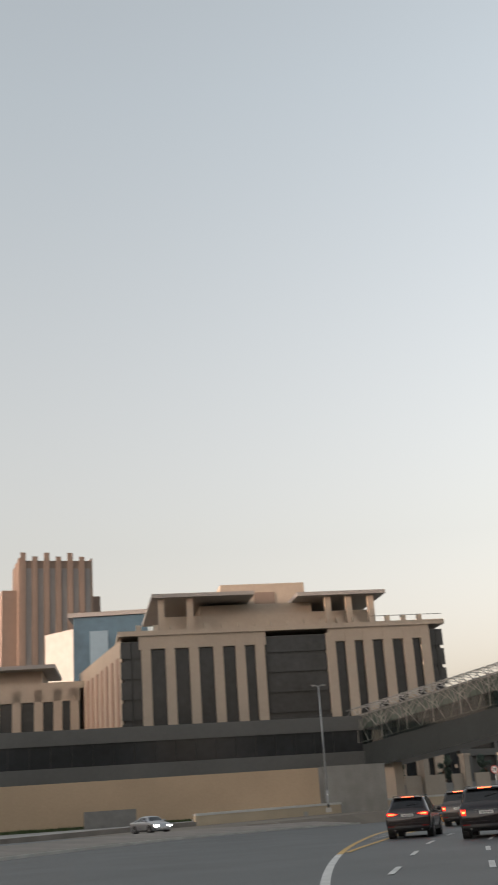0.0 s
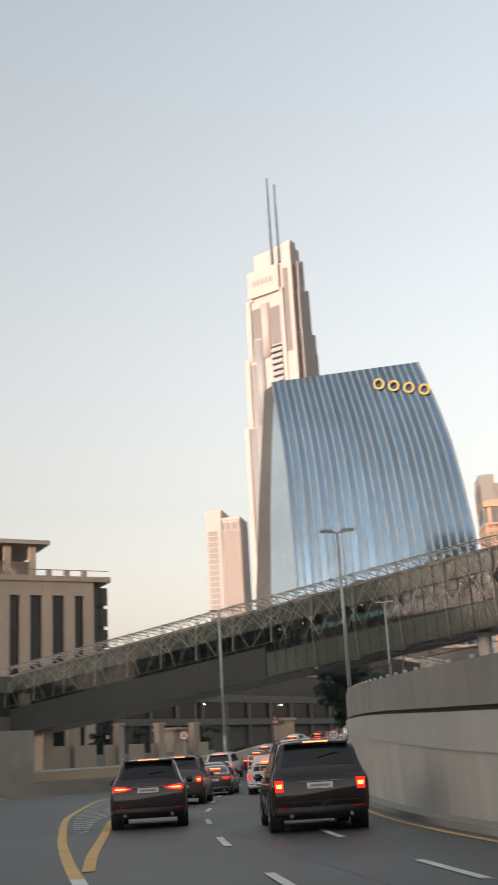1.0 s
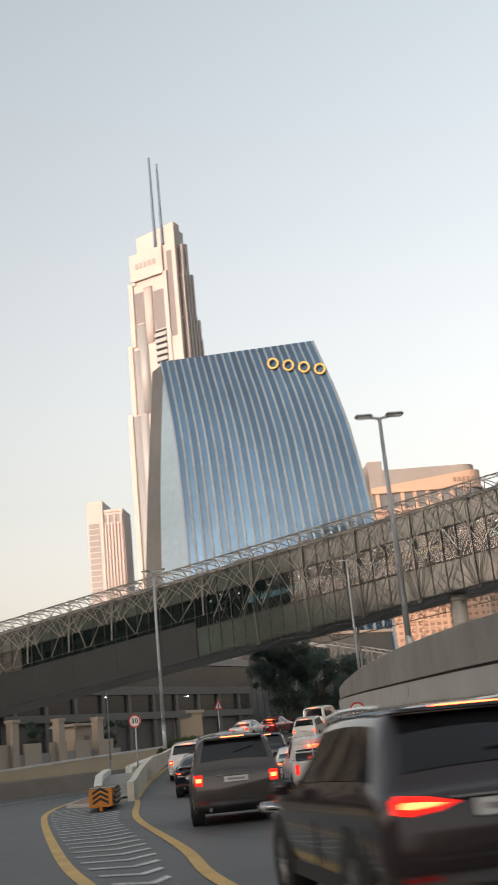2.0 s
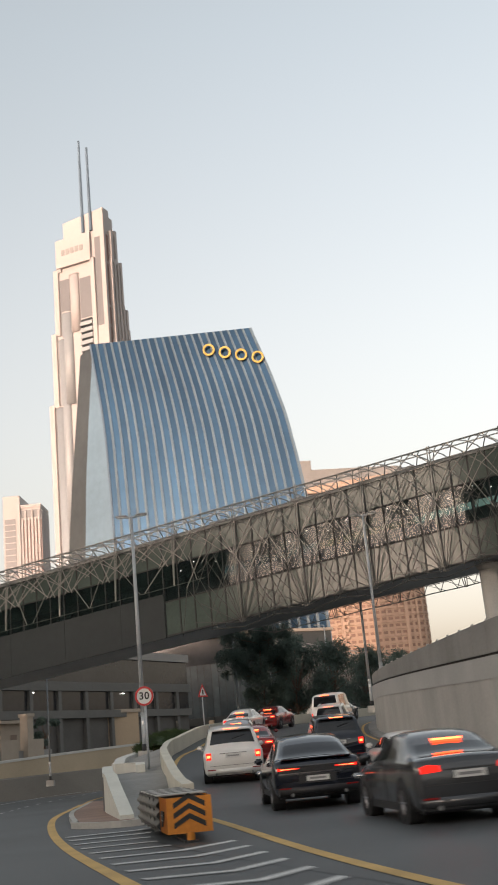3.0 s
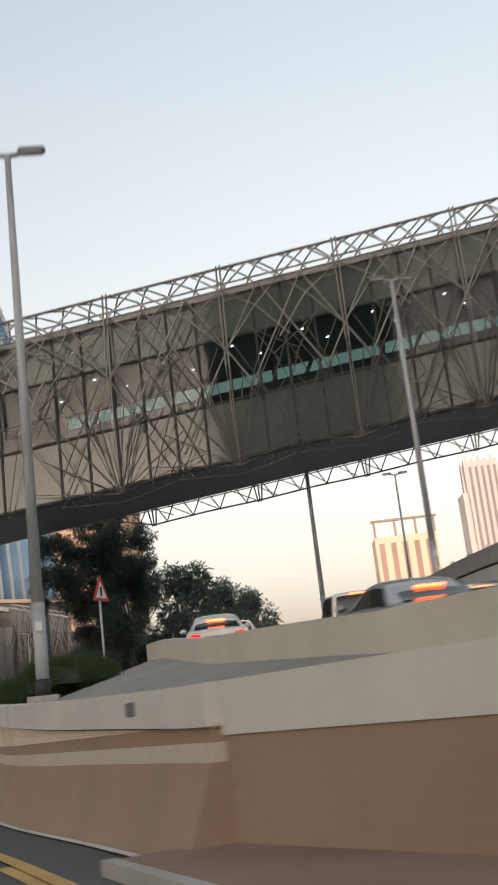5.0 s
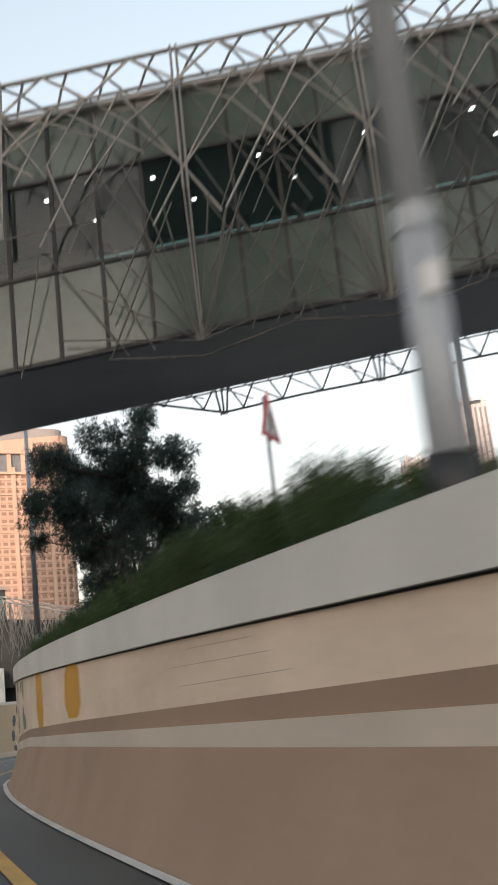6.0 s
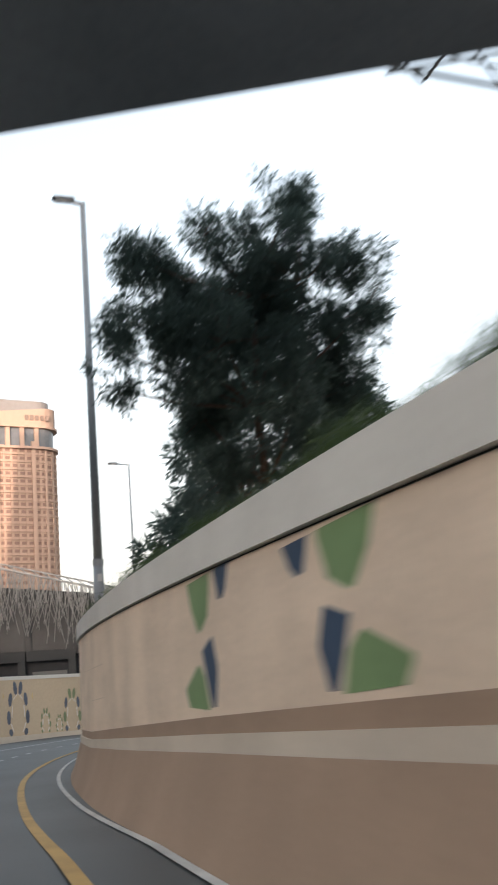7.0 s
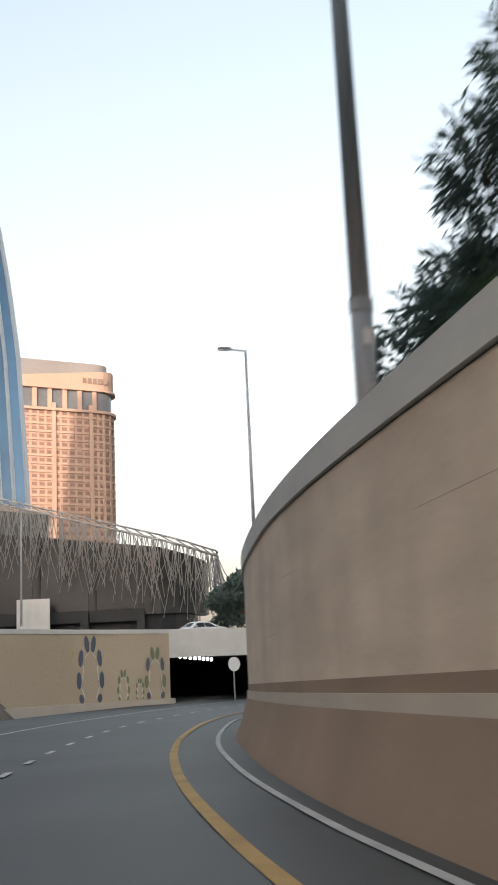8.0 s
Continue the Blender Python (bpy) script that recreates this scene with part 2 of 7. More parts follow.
def box(bm, x0, x1, y0, y1, z0, z1, m=None, mi=0):
    vs = [bm.verts.new(Vector((x, y, z)) if m is None else m @ Vector((x, y, z))) for z in (z0, z1) for x, y in ((x0, y0), (x1, y0), (x1, y1), (x0, y1))]
    for q in ((0, 3, 2, 1), (4, 5, 6, 7), (0, 1, 5, 4), (1, 2, 6, 5), (2, 3, 7, 6), (3, 0, 4, 7)):
        f = bm.faces.new([vs[i] for i in q])
        f.material_index = mi
    return bm


def boxes(*rows, m=None):
    bm = bmesh.new()
    for r in rows:
        box(bm, *r, m=m)
    return bm


def prism(bm, ring, z0, z1, mi=0, cap=True):
    """Upright prism over a plan ring (counter-clockwise); z0, z1 may be numbers."""
    lo = [bm.verts.new((x, y, z0)) for x, y in ring]
    hi = [bm.verts.new((x, y, z1)) for x, y in ring]
    k = len(ring)
    for i in range(k):
        bm.faces.new((lo[i], lo[(i + 1) % k], hi[(i + 1) % k], hi[i])).material_index = mi
    if cap:
        bm.faces.new(hi).material_index = mi
        bm.faces.new(lo[::-1]).material_index = mi
    return bm


def tube(bm, a, b, r0, r1=None, sides=8, cap=True):
    a, b = Vector(a), Vector(b)
    r1 = r0 if r1 is None else r1
    d = (b - a).normalized()
    u = d.cross(Vector((0, 0, 1)) if abs(d.z) < 0.95 else Vector((1, 0, 0))).normalized()
    v = d.cross(u)
    rings = []
    for c, r in ((a, r0), (b, r1)):
        rings.append([bm.verts.new(c + (u * math.cos(k * 2 * math.pi / sides) + v * math.sin(k * 2 * math.pi / sides)) * r) for k in range(sides)])
    for k in range(sides):
        bm.faces.new((rings[0][k], rings[0][(k + 1) % sides], rings[1][(k + 1) % sides], rings[1][k]))
    if cap:
        bm.faces.new(rings[0][::-1])
        bm.faces.new(rings[1])
    return bm


def smoothed(points, n):
    """n places evenly along a smooth line through the points."""
    p = [Vector(q) for q in points]
    p = [2 * p[0] - p[1], *p, 2 * p[-1] - p[-2]]
    fine = []
    for i in range(1, len(p) - 2):
        for k in range(24):
            t = k / 24
            a, b, c, d = p[i - 1], p[i], p[i + 1], p[i + 2]
            fine.append(0.5 * (2 * b + (c - a) * t + (2 * a - 5 * b + 4 * c - d) * t * t + (3 * b - a - 3 * c + d) * t ** 3))
    fine.append(p[-2])
    length = [0.0]
    for a, b in zip(fine, fine[1:]):
        length.append(length[-1] + (b - a).length)
    out = []
    j = 0
    for k in range(n):
        w = length[-1] * k / (n - 1)
        while j < len(fine) - 2 and length[j + 1] < w:
            j += 1
        s = (w - length[j]) / max(length[j + 1] - length[j], 1e-9)
        out.append(fine[j].lerp(fine[j + 1], s))
    return out


def offset(line, d):
    """The line moved d metres to the right of its way, in plan."""
    out = []
    for i, q in enumerate(line):
        a, b = line[max(i - 1, 0)], line[min(i + 1, len(line) - 1)]
        t = (b - a)
        t.z = 0
        t.normalize()
        out.append(q + Vector((t.y, -t.x, 0)) * d)
    return out


# ---- ground and roads ----
def lerp_table(rows, v):
    if v <= rows[0][0]:
        return rows[0][1]
    for (a, za), (b, zb) in zip(rows, rows[1:]):
        if v <= b:
            return za + (zb - za) * (v - a) / (b - a)
    return rows[-1][1]


def z_low(y):       # the lower road, towards the tunnel
    return lerp_table([(82, 0), (100, -0.10), (118, -0.30), (135, -0.36), (144, -0.47), (151, -0.73), (158, -0.9), (170, -1.0), (230, -1.05)], y)


def z_ramp(y):      # the road that climbs to the right
    return lerp_table([(75, 0), (88, 0.03), (95, 0.48), (101, 0.8), (108, 1.35), (114, 1.75), (120, 2.35), (126, 2.7), (150, 4.0), (190, 4.4)], y)


EDGE = smoothed([(13.1, 84.8, 0), (16.1, 94.5, 0), (19.3, 102.7, 0), (22.3, 110, 0), (25.4, 117.6, 0), (29.8, 125.8, 0), (36.1, 136.3, 0), (44, 147.8, 0),
                 (52.5, 158.9, 0), (59.0, 166.4, 0), (66.5, 174.0, 0), (76, 182, 0), (90, 191, 0), (106, 199, 0)], 150)
for p in EDGE:
    p.z = z_low(p.y)
LEFT = smoothed([(-14, 20, 0), (-12.8, 52, 0), (-8, 75, 0), (0, 98, 0), (10, 120, 0), (22, 140, 0), (36, 160, 0), (54, 181, 0), (72, 196, 0), (94, 209, 0)], 120)
for p in LEFT:
    p.z = z_low(p.y)
INNER = smoothed([(15.75, 85.5, 0), (18.15, 92, 0), (21.75, 101, 0), (25.65, 109.7, 0), (28.4, 114.5, 0), (31.8, 119.6, 0), (35, 124.3, 0), (40, 129, 0), (48, 134, 0), (60, 141, 0), (74, 150, 0)], 90)
for p in INNER:
    p.z = z_ramp(p.y)
RIGHT = smoothed([(9.0, 22, 0), (11.7, 38.8, 0), (14.3, 49, 0), (18.5, 62, 0), (24, 77, 0), (30.6, 93.5, 0), (38, 109.6, 0), (44, 119.5, 0), (52, 128.5, 0), (64, 139, 0), (82, 153, 0)], 100)
for p in RIGHT:
    p.z = z_ramp(p.y)


def x_at(line, y):
    for a, b in zip(line, line[1:]):
        if a.y <= y <= b.y:
            return a.x + (b.x - a.x) * (y - a.y) / (b.y - a.y)
    return line[0].x if y < line[0].y else line[-1].x


def ribbon(bm, a, b, dz=0.0, cross=4):
    rows = []
    for p, q in zip(a, b):
        rows.append([bm.verts.new(p.lerp(q, k / cross) + Vector((0, 0, dz))) for k in range(cross + 1)])
    for r, s in zip(rows, rows[1:]):
        for k in range(cross):
            bm.faces.new((r[k], r[k + 1], s[k + 1], s[k]))
    return bm


def strip_line(bm, line, d, w, dz=0.006):
    return ribbon(bm, offset(line, d - w / 2), offset(line, d + w / 2), dz, 1)


def ground_z(x, y):
    base = lerp_table([(-50, -0.3), (60, -0.3), (200, 1.2), (600, 2.0)], y)
    if 20 < y < 240:
        lx, ex = x_at(LEFT, y), x_at(EDGE, y)
        if x > lx - 12 and y < 215:
            low = min(z_low(y), 0) - 0.35
            base = min(base, low) if x < ex + 6 else base
        if x > ex + 3 and y > 60:
            base = z_ramp(min(y, 150)) - 0.4 if y > 84 else -0.4
            if y > 150:
                base = min(base, 4.0)
    if 86 < x < 142 and 190 < y < 275:
        base = -1.6
    return base


bm = bmesh.new()
gx = [-4000, -1500, -600, -250, -120, -80] + [-60 + 3 * k for k in range(0, 71)] + [160, 200, 300, 600, 1500, 4000]
gy = [-4000, -1500, -500, -150, -60, -30] + [-10 + 3 * k for k in range(0, 96)] + [300, 400, 700, 1500, 4500]
grid = [[bm.verts.new((x, y, ground_z(x, y))) for x in gx] for y in gy]
for r, s in zip(grid, grid[1:]):
    for k in range(len(gx) - 1):
        bm.faces.new((r[k], r[k + 1], s[k + 1], s[k]))
tagged(link("ground", bm, M_GROUND), "dusty sand-coloured ground around the roads", "ground", kind="structure")

# the lower road: from behind the camera to the tunnel
a = smoothed([(-14, -30, 0), (-14, 20, 0), (-12.8, 52, 0), (-8, 75, 0), (0, 98, 0), (10, 120, 0), (22, 140, 0), (36, 160, 0), (54, 181, 0), (72, 196, 0), (94, 209, 0), (120, 222, 0)], 130)
b = smoothed([(6, -30, 0), (6, 20, 0), (9.5, 52, 0), (12.2, 78, 0), (16.2, 94.5, 0), (22.4, 110, 0), (30.3, 125.6, 0), (36.7, 136.0, 0), (44.6, 147.5, 0), (53.2, 158.6, 0), (59.8, 166.4, 0), (67.4, 174, 0), (91, 191, 0), (130, 208, 0)], 130)
for p in a + b:
    p.z = z_low(p.y)
tagged(link("road", ribbon(bmesh.new(), a, b, 0, 8), M_ASPHALT), "worn dark grey asphalt carriageway dipping to an underpass", "road", kind="structure")
# the ramp road
a = smoothed([(5.9, -30, 0), (5.9, 20, 0), (9.3, 52, 0), (12, 78, 0), (15.2, 85.5, 0), (17.6, 92, 0), (21.2, 101, 0), (25.4, 109.7, 0), (28.4, 114.5, 0), (31.8, 119.6, 0), (35, 124.3, 0), (40, 129, 0), (48, 134, 0), (60, 141, 0), (74, 150, 0)], 110)
b = smoothed([(9, -30, 0), (9, 22, 0), (11.7, 38.8, 0), (14.3, 49, 0), (18.5, 62, 0), (24, 77, 0), (30.6, 93.5, 0), (38, 109.6, 0), (44, 119.5, 0), (52, 128.5, 0), (64, 139, 0), (82, 153, 0)], 110)
for p in a + b:
    p.z = z_ramp(p.y) + 0.004
tagged(link("road_2", ribbon(bmesh.new(), a, b, 0, 6), M_ASPHALT), "grey asphalt slip road climbing between walls", "road", kind="structure")

# the road between the two carriageways, before the divider
a, b = [], []
for k in range(40):
    y = 66 + k * 1.1
    a.append(Vector((x_at(EDGE, y) - 0.6 if y > 84.8 else 9.0 + (y - 66) * 0.16, y, z_low(y) - 0.006)))
    b.append(Vector((x_at(INNER, y) + 0.6 if y > 85.5 else 14.0 + (y - 66) * 0.13, y, z_low(y) - 0.006)))
tagged(link("road_gore", ribbon(bmesh.new(), a, b, 0, 2), M_ASPHALT), "asphalt gore before the divider nose", "road", kind="structure")

# ---- bridge frame of reference ----
BU = Vector((0.627, -0.779, 0.0))
BN = Vector((-0.779, -0.627, 0.0))
BO = Vector((51.4, 128.9, 21.5))
SLOPE = 0.093


def bridge(s, back, z):
    """A place on the footbridge: s along it, back from its near face, z from its top chord."""
    return BO + BU * s - BN * back + Vector((0, 0, SLOPE * s + z))


S0, S1 = -61.05, 44.4


def slab(bm, s0, s1, b0, b1, z0, z1):
    vs = [bm.verts.new(bridge(s, b, z)) for z in (z0, z1) for s, b in ((s0, b0), (s1, b0), (s1, b1), (s0, b1))]
    for q in ((0, 3, 2, 1), (4, 5, 6, 7), (0, 1, 5, 4), (1, 2, 6, 5), (2, 3, 7, 6), (3, 0, 4, 7)):
        bm.faces.new([vs[i] for i in q])


footbridge = tagged(empty("footbridge", Matrix.Translation(BO)), "enclosed glazed footbridge wrapped in a pale steel pipe lattice", "footbridge")
INV = Matrix.Translation(-BO)


def bpart(name, bm, material, parent=None, label="", smooth=False):
    bmesh.ops.transform(bm, matrix=INV, verts=bm.verts)
    return part(name, bm, material, parent or footbridge, label, smooth)


bm = bmesh.new()
slab(bm, S0, S1, 0.6, 6.3, -8.86, -8.51)
bpart("soffit", bm, M_SOFFIT, label="dark underside deck")
bm = bmesh.new()
slab(bm, S0, S1, 0.5, 6.3, -1.2, -0.85)
bpart("roof", bm, M_GREY)

# ---- footbridge details ----
BAY = 1.3875       # one panel; four to a bay of the lattice
ncol = int((S1 - S0) / BAY)


def pane(name, s0, s1, z0, z1, back, thick, material, parent=None):
    bm = bmesh.new()
    slab(bm, s0, s1, back, back + thick, z0, z1)
    return bpart(name, bm, material, parent)


for k in range(ncol):
    s = S0 + k * BAY
    pane("fascia_panel", s + 0.02, s + BAY - 0.02, -3.0, -0.8, 0.5, 0.06, M_PANEL)
    if k >= 31:
        pane("spandrel_panel", s + 0.02, s + BAY - 0.02, -8.75, -6.0, 0.5, 0.06, M_PANEL)
    pane("glass_pane", s + 0.02, s + BAY - 0.02, -6.0, -3.0, 0.5, 0.03, M_BGLASS)
    pane("mullion", s - 0.06, s + 0.06, -8.75 if k >= 31 else -5.4, -0.8, 0.46, 0.1, M_MULL)
for b0, b1, z0, z1 in ((0.42, 0.5, -6.06, -5.94), (0.42, 0.5, -3.05, -2.95), (0.35, 0.55, -0.92, -0.72), (0.42, 0.498, -8.84, -8.70)):
    bm = bmesh.new()
    slab(bm, S0, S1, b0, b1, z0, z1)
    bpart("transom", bm, M_CROWN if z1 > -0.8 else M_MULL, label="slim horizontal transom rail")
# plain grey fascia in long lengths under the western half
for k in range(31):
    s = S0 + k * BAY
    if k % 4:
        continue
    pane("lower_fascia", s + 0.01, s + BAY * (4 if k < 28 else 3) - 0.01, -8.9, -5.3, 0.38, 0.16, M_FASCIA)
# far side: clear strip of glass between opaque panels
bm = bmesh.new()
slab(bm, S0, S1, 6.2, 6.3, -8.8, -3.75)
slab(bm, S0, S1, 6.2, 6.3, -3.15, -0.8)
slab(bm, S0, -15.0, 6.2, 6.3, -3.75, -3.15)
bpart("far_cladding", bm, M_SOFFIT)
bm = bmesh.new()
slab(bm, -15.0, S1, 6.22, 6.26, -3.75, -3.15)
far_glass = bpart("far_glazing", bm, M_TEAL)
bm = bmesh.new()
slab(bm, S0, S1, 0.62, 6.18, -8.5, -8.2)
slab(bm, S0, S1, 0.6, 6.2, -3.0, -2.8)
bpart("inner_floor_and_ceiling", bm, M_SOFFIT)
for k in range(int((S1 - S0) / 3.4)):
    for back in (1.6, 3.6):
        s = S0 + 1.2 + k * 3.4 + (1.1 if back > 2 else 0)
        if s < -19:
            continue
        bm = bmesh.new()
        slab(bm, s - 0.07, s + 0.07, back, back + 0.14, -3.012, -3.002)
        bpart("downlight", bm, M_DOWN)
for k in range(int((S1 - S0) / 5.6)):
    bm = bmesh.new()
    s = S0 + 1 + k * 5.6
    slab(bm, s, s + 0.25, 5.7, 5.95, -8.2, -2.6)
    tube(bm, bridge(s, 5.5, -7.4), bridge(s + 2.4, 5.5, -2.8), 0.11, sides=6)
    bpart("inner_brace", bm, M_SOFFIT)

rnd = random.Random(4)
PIPE = 0.046


def near(s, z):
    """A node on the curved outer lattice: it bulges towards the road at mid height."""
    f = max(0.0, min(1.0, -z / 9.3))
    return bridge(s, 0.28 - 0.55 * math.sin(math.pi * f), z + (0.40 if z > -0.4 else 0.0))


for k in range(-11, 8):
    p = k * 5.55         # the post in the middle of the bay
    s = p - 2.775
    bm = bmesh.new()
    tube(bm, near(s, 0), near(s + 5.55, 0), 0.07, sides=6)
    tube(bm, near(s, -0.75), near(s + 5.55, -0.75), 0.055, sides=6)
    wide = p > -15.5
    low = -9.15 if wide else -5.0
    drop = near(p, low) + (Vector((0, 0, -0.30)) - BN * 0.55 if wide else Vector((0, 0, 0)))
    # twin post
    for a in (-0.09, 0.09):
        tube(bm, near(p + a, 0.15), near(p + a, -0.75), 0.045, sides=6, cap=False)
        tube(bm, near(p + a, -0.75), near(p + a * 0.8, low * 0.5), 0.042, sides=6, cap=False)
        tube(bm, near(p + a * 0.8, low * 0.5), near(p + a * 0.3, low), 0.042 if not wide else 0.022, sides=6, cap=False)

    def member(*rows, r=PIPE):
        """A pipe kinked at mid height: rows of place along the bay and share of the height."""
        pts_ = [(p + a + rnd.uniform(-0.07, 0.07), -0.75 + (low + 0.75) * f) for a, f in rows]
        pts_ = [(min(max(a, S0), S1), z) for a, z in pts_]
        for (a0, z0), (a1, z1) in zip(pts_, pts_[1:]):
            tube(bm, near(a0, z0), near(a1, z1), r * rnd.uniform(0.85, 1.1), sides=5, cap=False)

    for way in (-1, 1):
        # long shallow arms that end at the foot of the next post, and arms that cross this one
        member((way * 1.75, 0), (way * 4.4, 0.56), r=PIPE)
        member((way * 1.75, 0), (-way * 1.0, 0.57), r=PIPE)
        member((way * 2.77, 0), (way * 1.6, 0.14), (way * 0.1, 0.36), r=PIPE * 0.8)
        member((0, 0), (way * 1.6, 0.14), (way * 3.0, 0.36), r=PIPE * 0.8)
        if not wide:
            member((way * 1.75, 0), (way * 0.5, 0.60), r=PIPE * 0.9)
            member((0, 0), (way * 1.35, 0.60), r=PIPE * 0.85)
    if not wide:
        for way in (-1, 1):
            member((way * 2.6, 0.02), (way * rnd.uniform(0.6, 1.6), 0.5), (way * rnd.uniform(2.0, 2.9), 1), r=PIPE * 0.75)
    bpart("lattice_bay", bm, M_PIPE)
    # bent foot rail
    for a in (-5.55, 5.55):
        bm = bmesh.new()
        tube(bm, near(p + a / 2, low), drop, 0.03, sides=6)
        bpart("foot_rail", bm, M_ROD)
    # thin rods gathered at the post's foot, coloured dark for shaded and mirrored pipes
    for way in (-1, 1) if wide else ():
        for a0, f0, a1, f1 in ((0, 1, 0.7, 0.5), (0, 1, 1.6, 0.52), (0, 1, 2.5, 0.6), (0, 1, 3.3, 0.74), (0, 1, 4.0, 0.9), (2.75, 1, 0.5, 0.5), (1.4, 1, 3.3, 0.47), (2.2, 1, 4.2, 0.6),
                               (1.0, 0.57, 0.1, 1), (4.4, 0.56, 5.3, 1), (0.2, 0.05, 2.5, 0.5), (2.7, 0.3, 0.4, 0.78), (0.4, 0.34, 2.6, 0.85), (2.6, 0.08, 1.0, 0.56), (1.7, 0.12, 3.6, 0.6), (0.3, 0.2, 3.4, 0.45)):
            bm = bmesh.new()
            member((way * a0, f0), (way * a1, f1), r=0.027)
            bpart("bracing_rod", bm, M_ROD)
    # the open crown above the roof
    bm = bmesh.new()
    for a in range(4):
        for u0, du in ((a * BAY, 0.5), (a * BAY + 2.2, -0.5)):
            path = [bridge(s + u0 + du * q, 0.3 + 6.0 * q / 4, 0.95 * math.sin(math.pi * (0.12 + 0.76 * q / 4)) + 0.06) for q in range(5)]
            for w0, w1 in zip(path, path[1:]):
                tube(bm, w0, w1, 0.05, sides=5, cap=False)
    for a in (0.0, 2.775):
        tube(bm, near(s + a, -0.75), near(s + a + BAY, 0), 0.05, sides=5, cap=False)
        tube(bm, near(s + a + BAY, 0), near(s + a + 2 * BAY, -0.75), 0.05, sides=5, cap=False)
    tube(bm, bridge(s, 6.4, 0.42), bridge(s + 5.55, 6.4, 0.42), 0.07, sides=5)
    tube(bm, bridge(s, 3.3, 0.88), bridge(s + 5.55, 3.3, 0.88), 0.06, sides=5)
    tube(bm, bridge(p, 6.4, 0.3), bridge(p, 6.4, -0.9), 0.09, sides=5)
    bpart("crown_bay", bm, M_CROWN)
    # the hanging lattice below the far edge
    if p < -12:
        continue
    bm = bmesh.new()
    tube(bm, bridge(s, 6.9, -9.5) if k > -2 else bridge(s, 6.5, -8.7), bridge(p, 6.9, -9.55), 0.045, sides=5)
    tube(bm, bridge(p, 6.9, -9.55), bridge(s + 5.55, 6.9, -9.5), 0.045, sides=5)
    tube(bm, bridge(s, 6.4, -8.9), bridge(s + 5.55, 6.4, -8.9), 0.03, sides=5)
    for a in range(4):
        x = s + a * BAY
        foot = -9.5 if k > -2 or a > 1 else (-8.9, -9.28)[a]
        tube(bm, bridge(x, 6.5, -8.3), bridge(x + 0.7, 6.9, foot), 0.032, sides=5, cap=False)
        tube(bm, bridge(x + 0.7, 6.9, foot), bridge(x + BAY, 6.5, -8.3), 0.032, sides=5, cap=False)
        tube(bm, bridge(x + rnd.uniform(0, 0.6), 6.4, -8.3), bridge(x + rnd.uniform(1.6, 2.6), 6.9, foot), 0.026, sides=5, cap=False)
    for j in (-0.3, 0.0, 0.3):
        tube(bm, bridge(p + j, 6.5, -8.2), bridge(p + j * 0.3, 6.95, -9.62), 0.04, sides=5)
    bpart("hanging_lattice_bay", bm, M_PIPE)
for s, b in ((-14.2, 1.5), (-6.8, 1.2), (2.6, 1.2), (13.5, 1.6), (22, 1.4), (-27, 1.4)):
    pane("roof_unit", s, s + b, -0.85, 0.0, 2.2, 1.6, M_GREY)
# stone pier at the west end
c = bridge(-57.0, 2.6, 0)
bm = bmesh.new()
box(bm, -1.3, 1.3, -0.9, 0.9, 0, c.z - 8.6, m=Matrix.Translation((c.x, c.y, 0)) @ Matrix.Rotation(math.atan2(BU.y, BU.x), 4, "Z"))
bpart("pier", bm, M_STONE, label="square tan stone pier")
# columns
for s, back, zb in ((8.3, 2.7, 3.0), (30.5, 2.7, 3.0)):
    c = bridge(s, back, 0)
    top = c.z - 8.9
    bm = bmesh.new()
    tube(bm, (c.x, c.y, zb - 1), (c.x, c.y, top), 0.72, sides=24)
    tube(bm, (c.x, c.y, top - 0.5), (c.x, c.y, top), 0.72, 1.0, sides=24)
    bpart("column", bm, M_CONC, label="round concrete column", smooth=True)

# ---- elevated walkway to the west ----
WA, WB = Vector((-60, 157, 0)), Vector((14.5, 176.5, 0))
wd = (WB - WA).normalized()
wm = Matrix.Translation(WA) @ Matrix.Rotation(math.atan2(wd.y, wd.x), 4, "Z")
wl_ = (WB - WA).length
walkway = tagged(empty("elevated_walkway", wm), "long grey elevated walkway with a dark window band", "walkway")
part("lower_fascia", boxes((0, wl_, 0, 6, 7.2, 9.6)), M_WALKF, walkway)
part("window_band", boxes((0, wl_, 0.25, 5.7, 9.6, 12.8)), M_DGLASS, walkway)
part("upper_fascia", boxes((0, wl_, 0, 6, 12.8, 15.0)), M_WALKF, walkway)
for k in range(int(wl_ / 3.1)):
    part("mullion", boxes((k * 3.1, k * 3.1 + 0.12, 0.16, 0.26, 9.6, 12.8)), M_MULL, walkway)
for k in range(9):
    part("pier", boxes((2 + k * 9, 3.4 + k * 9, 1.5, 4.5, 0, 7.2)), M_CONC_D, walkway)

# ---- retaining walls ----
def z_cope(y):
    return lerp_table([(86.5, 0.16), (87.2, 0.30), (91.8, 1.10), (94, 1.18), (97.3, 1.34), (102, 1.38), (108, 1.42), (113.3, 1.57), (118, 1.74), (121.5, 1.88), (125, 2.03), (130.4, 2.24), (136, 2.46), (165, 3.62), (175, 3.75), (230, 3.9)], y)


def z_strip(y):
    return lerp_table([(108, 0.68), (118, 0.64), (130, 0.66), (137, 0.64), (143, 0.5), (155, 0.15), (175, -0.05), (230, -0.1)], y)


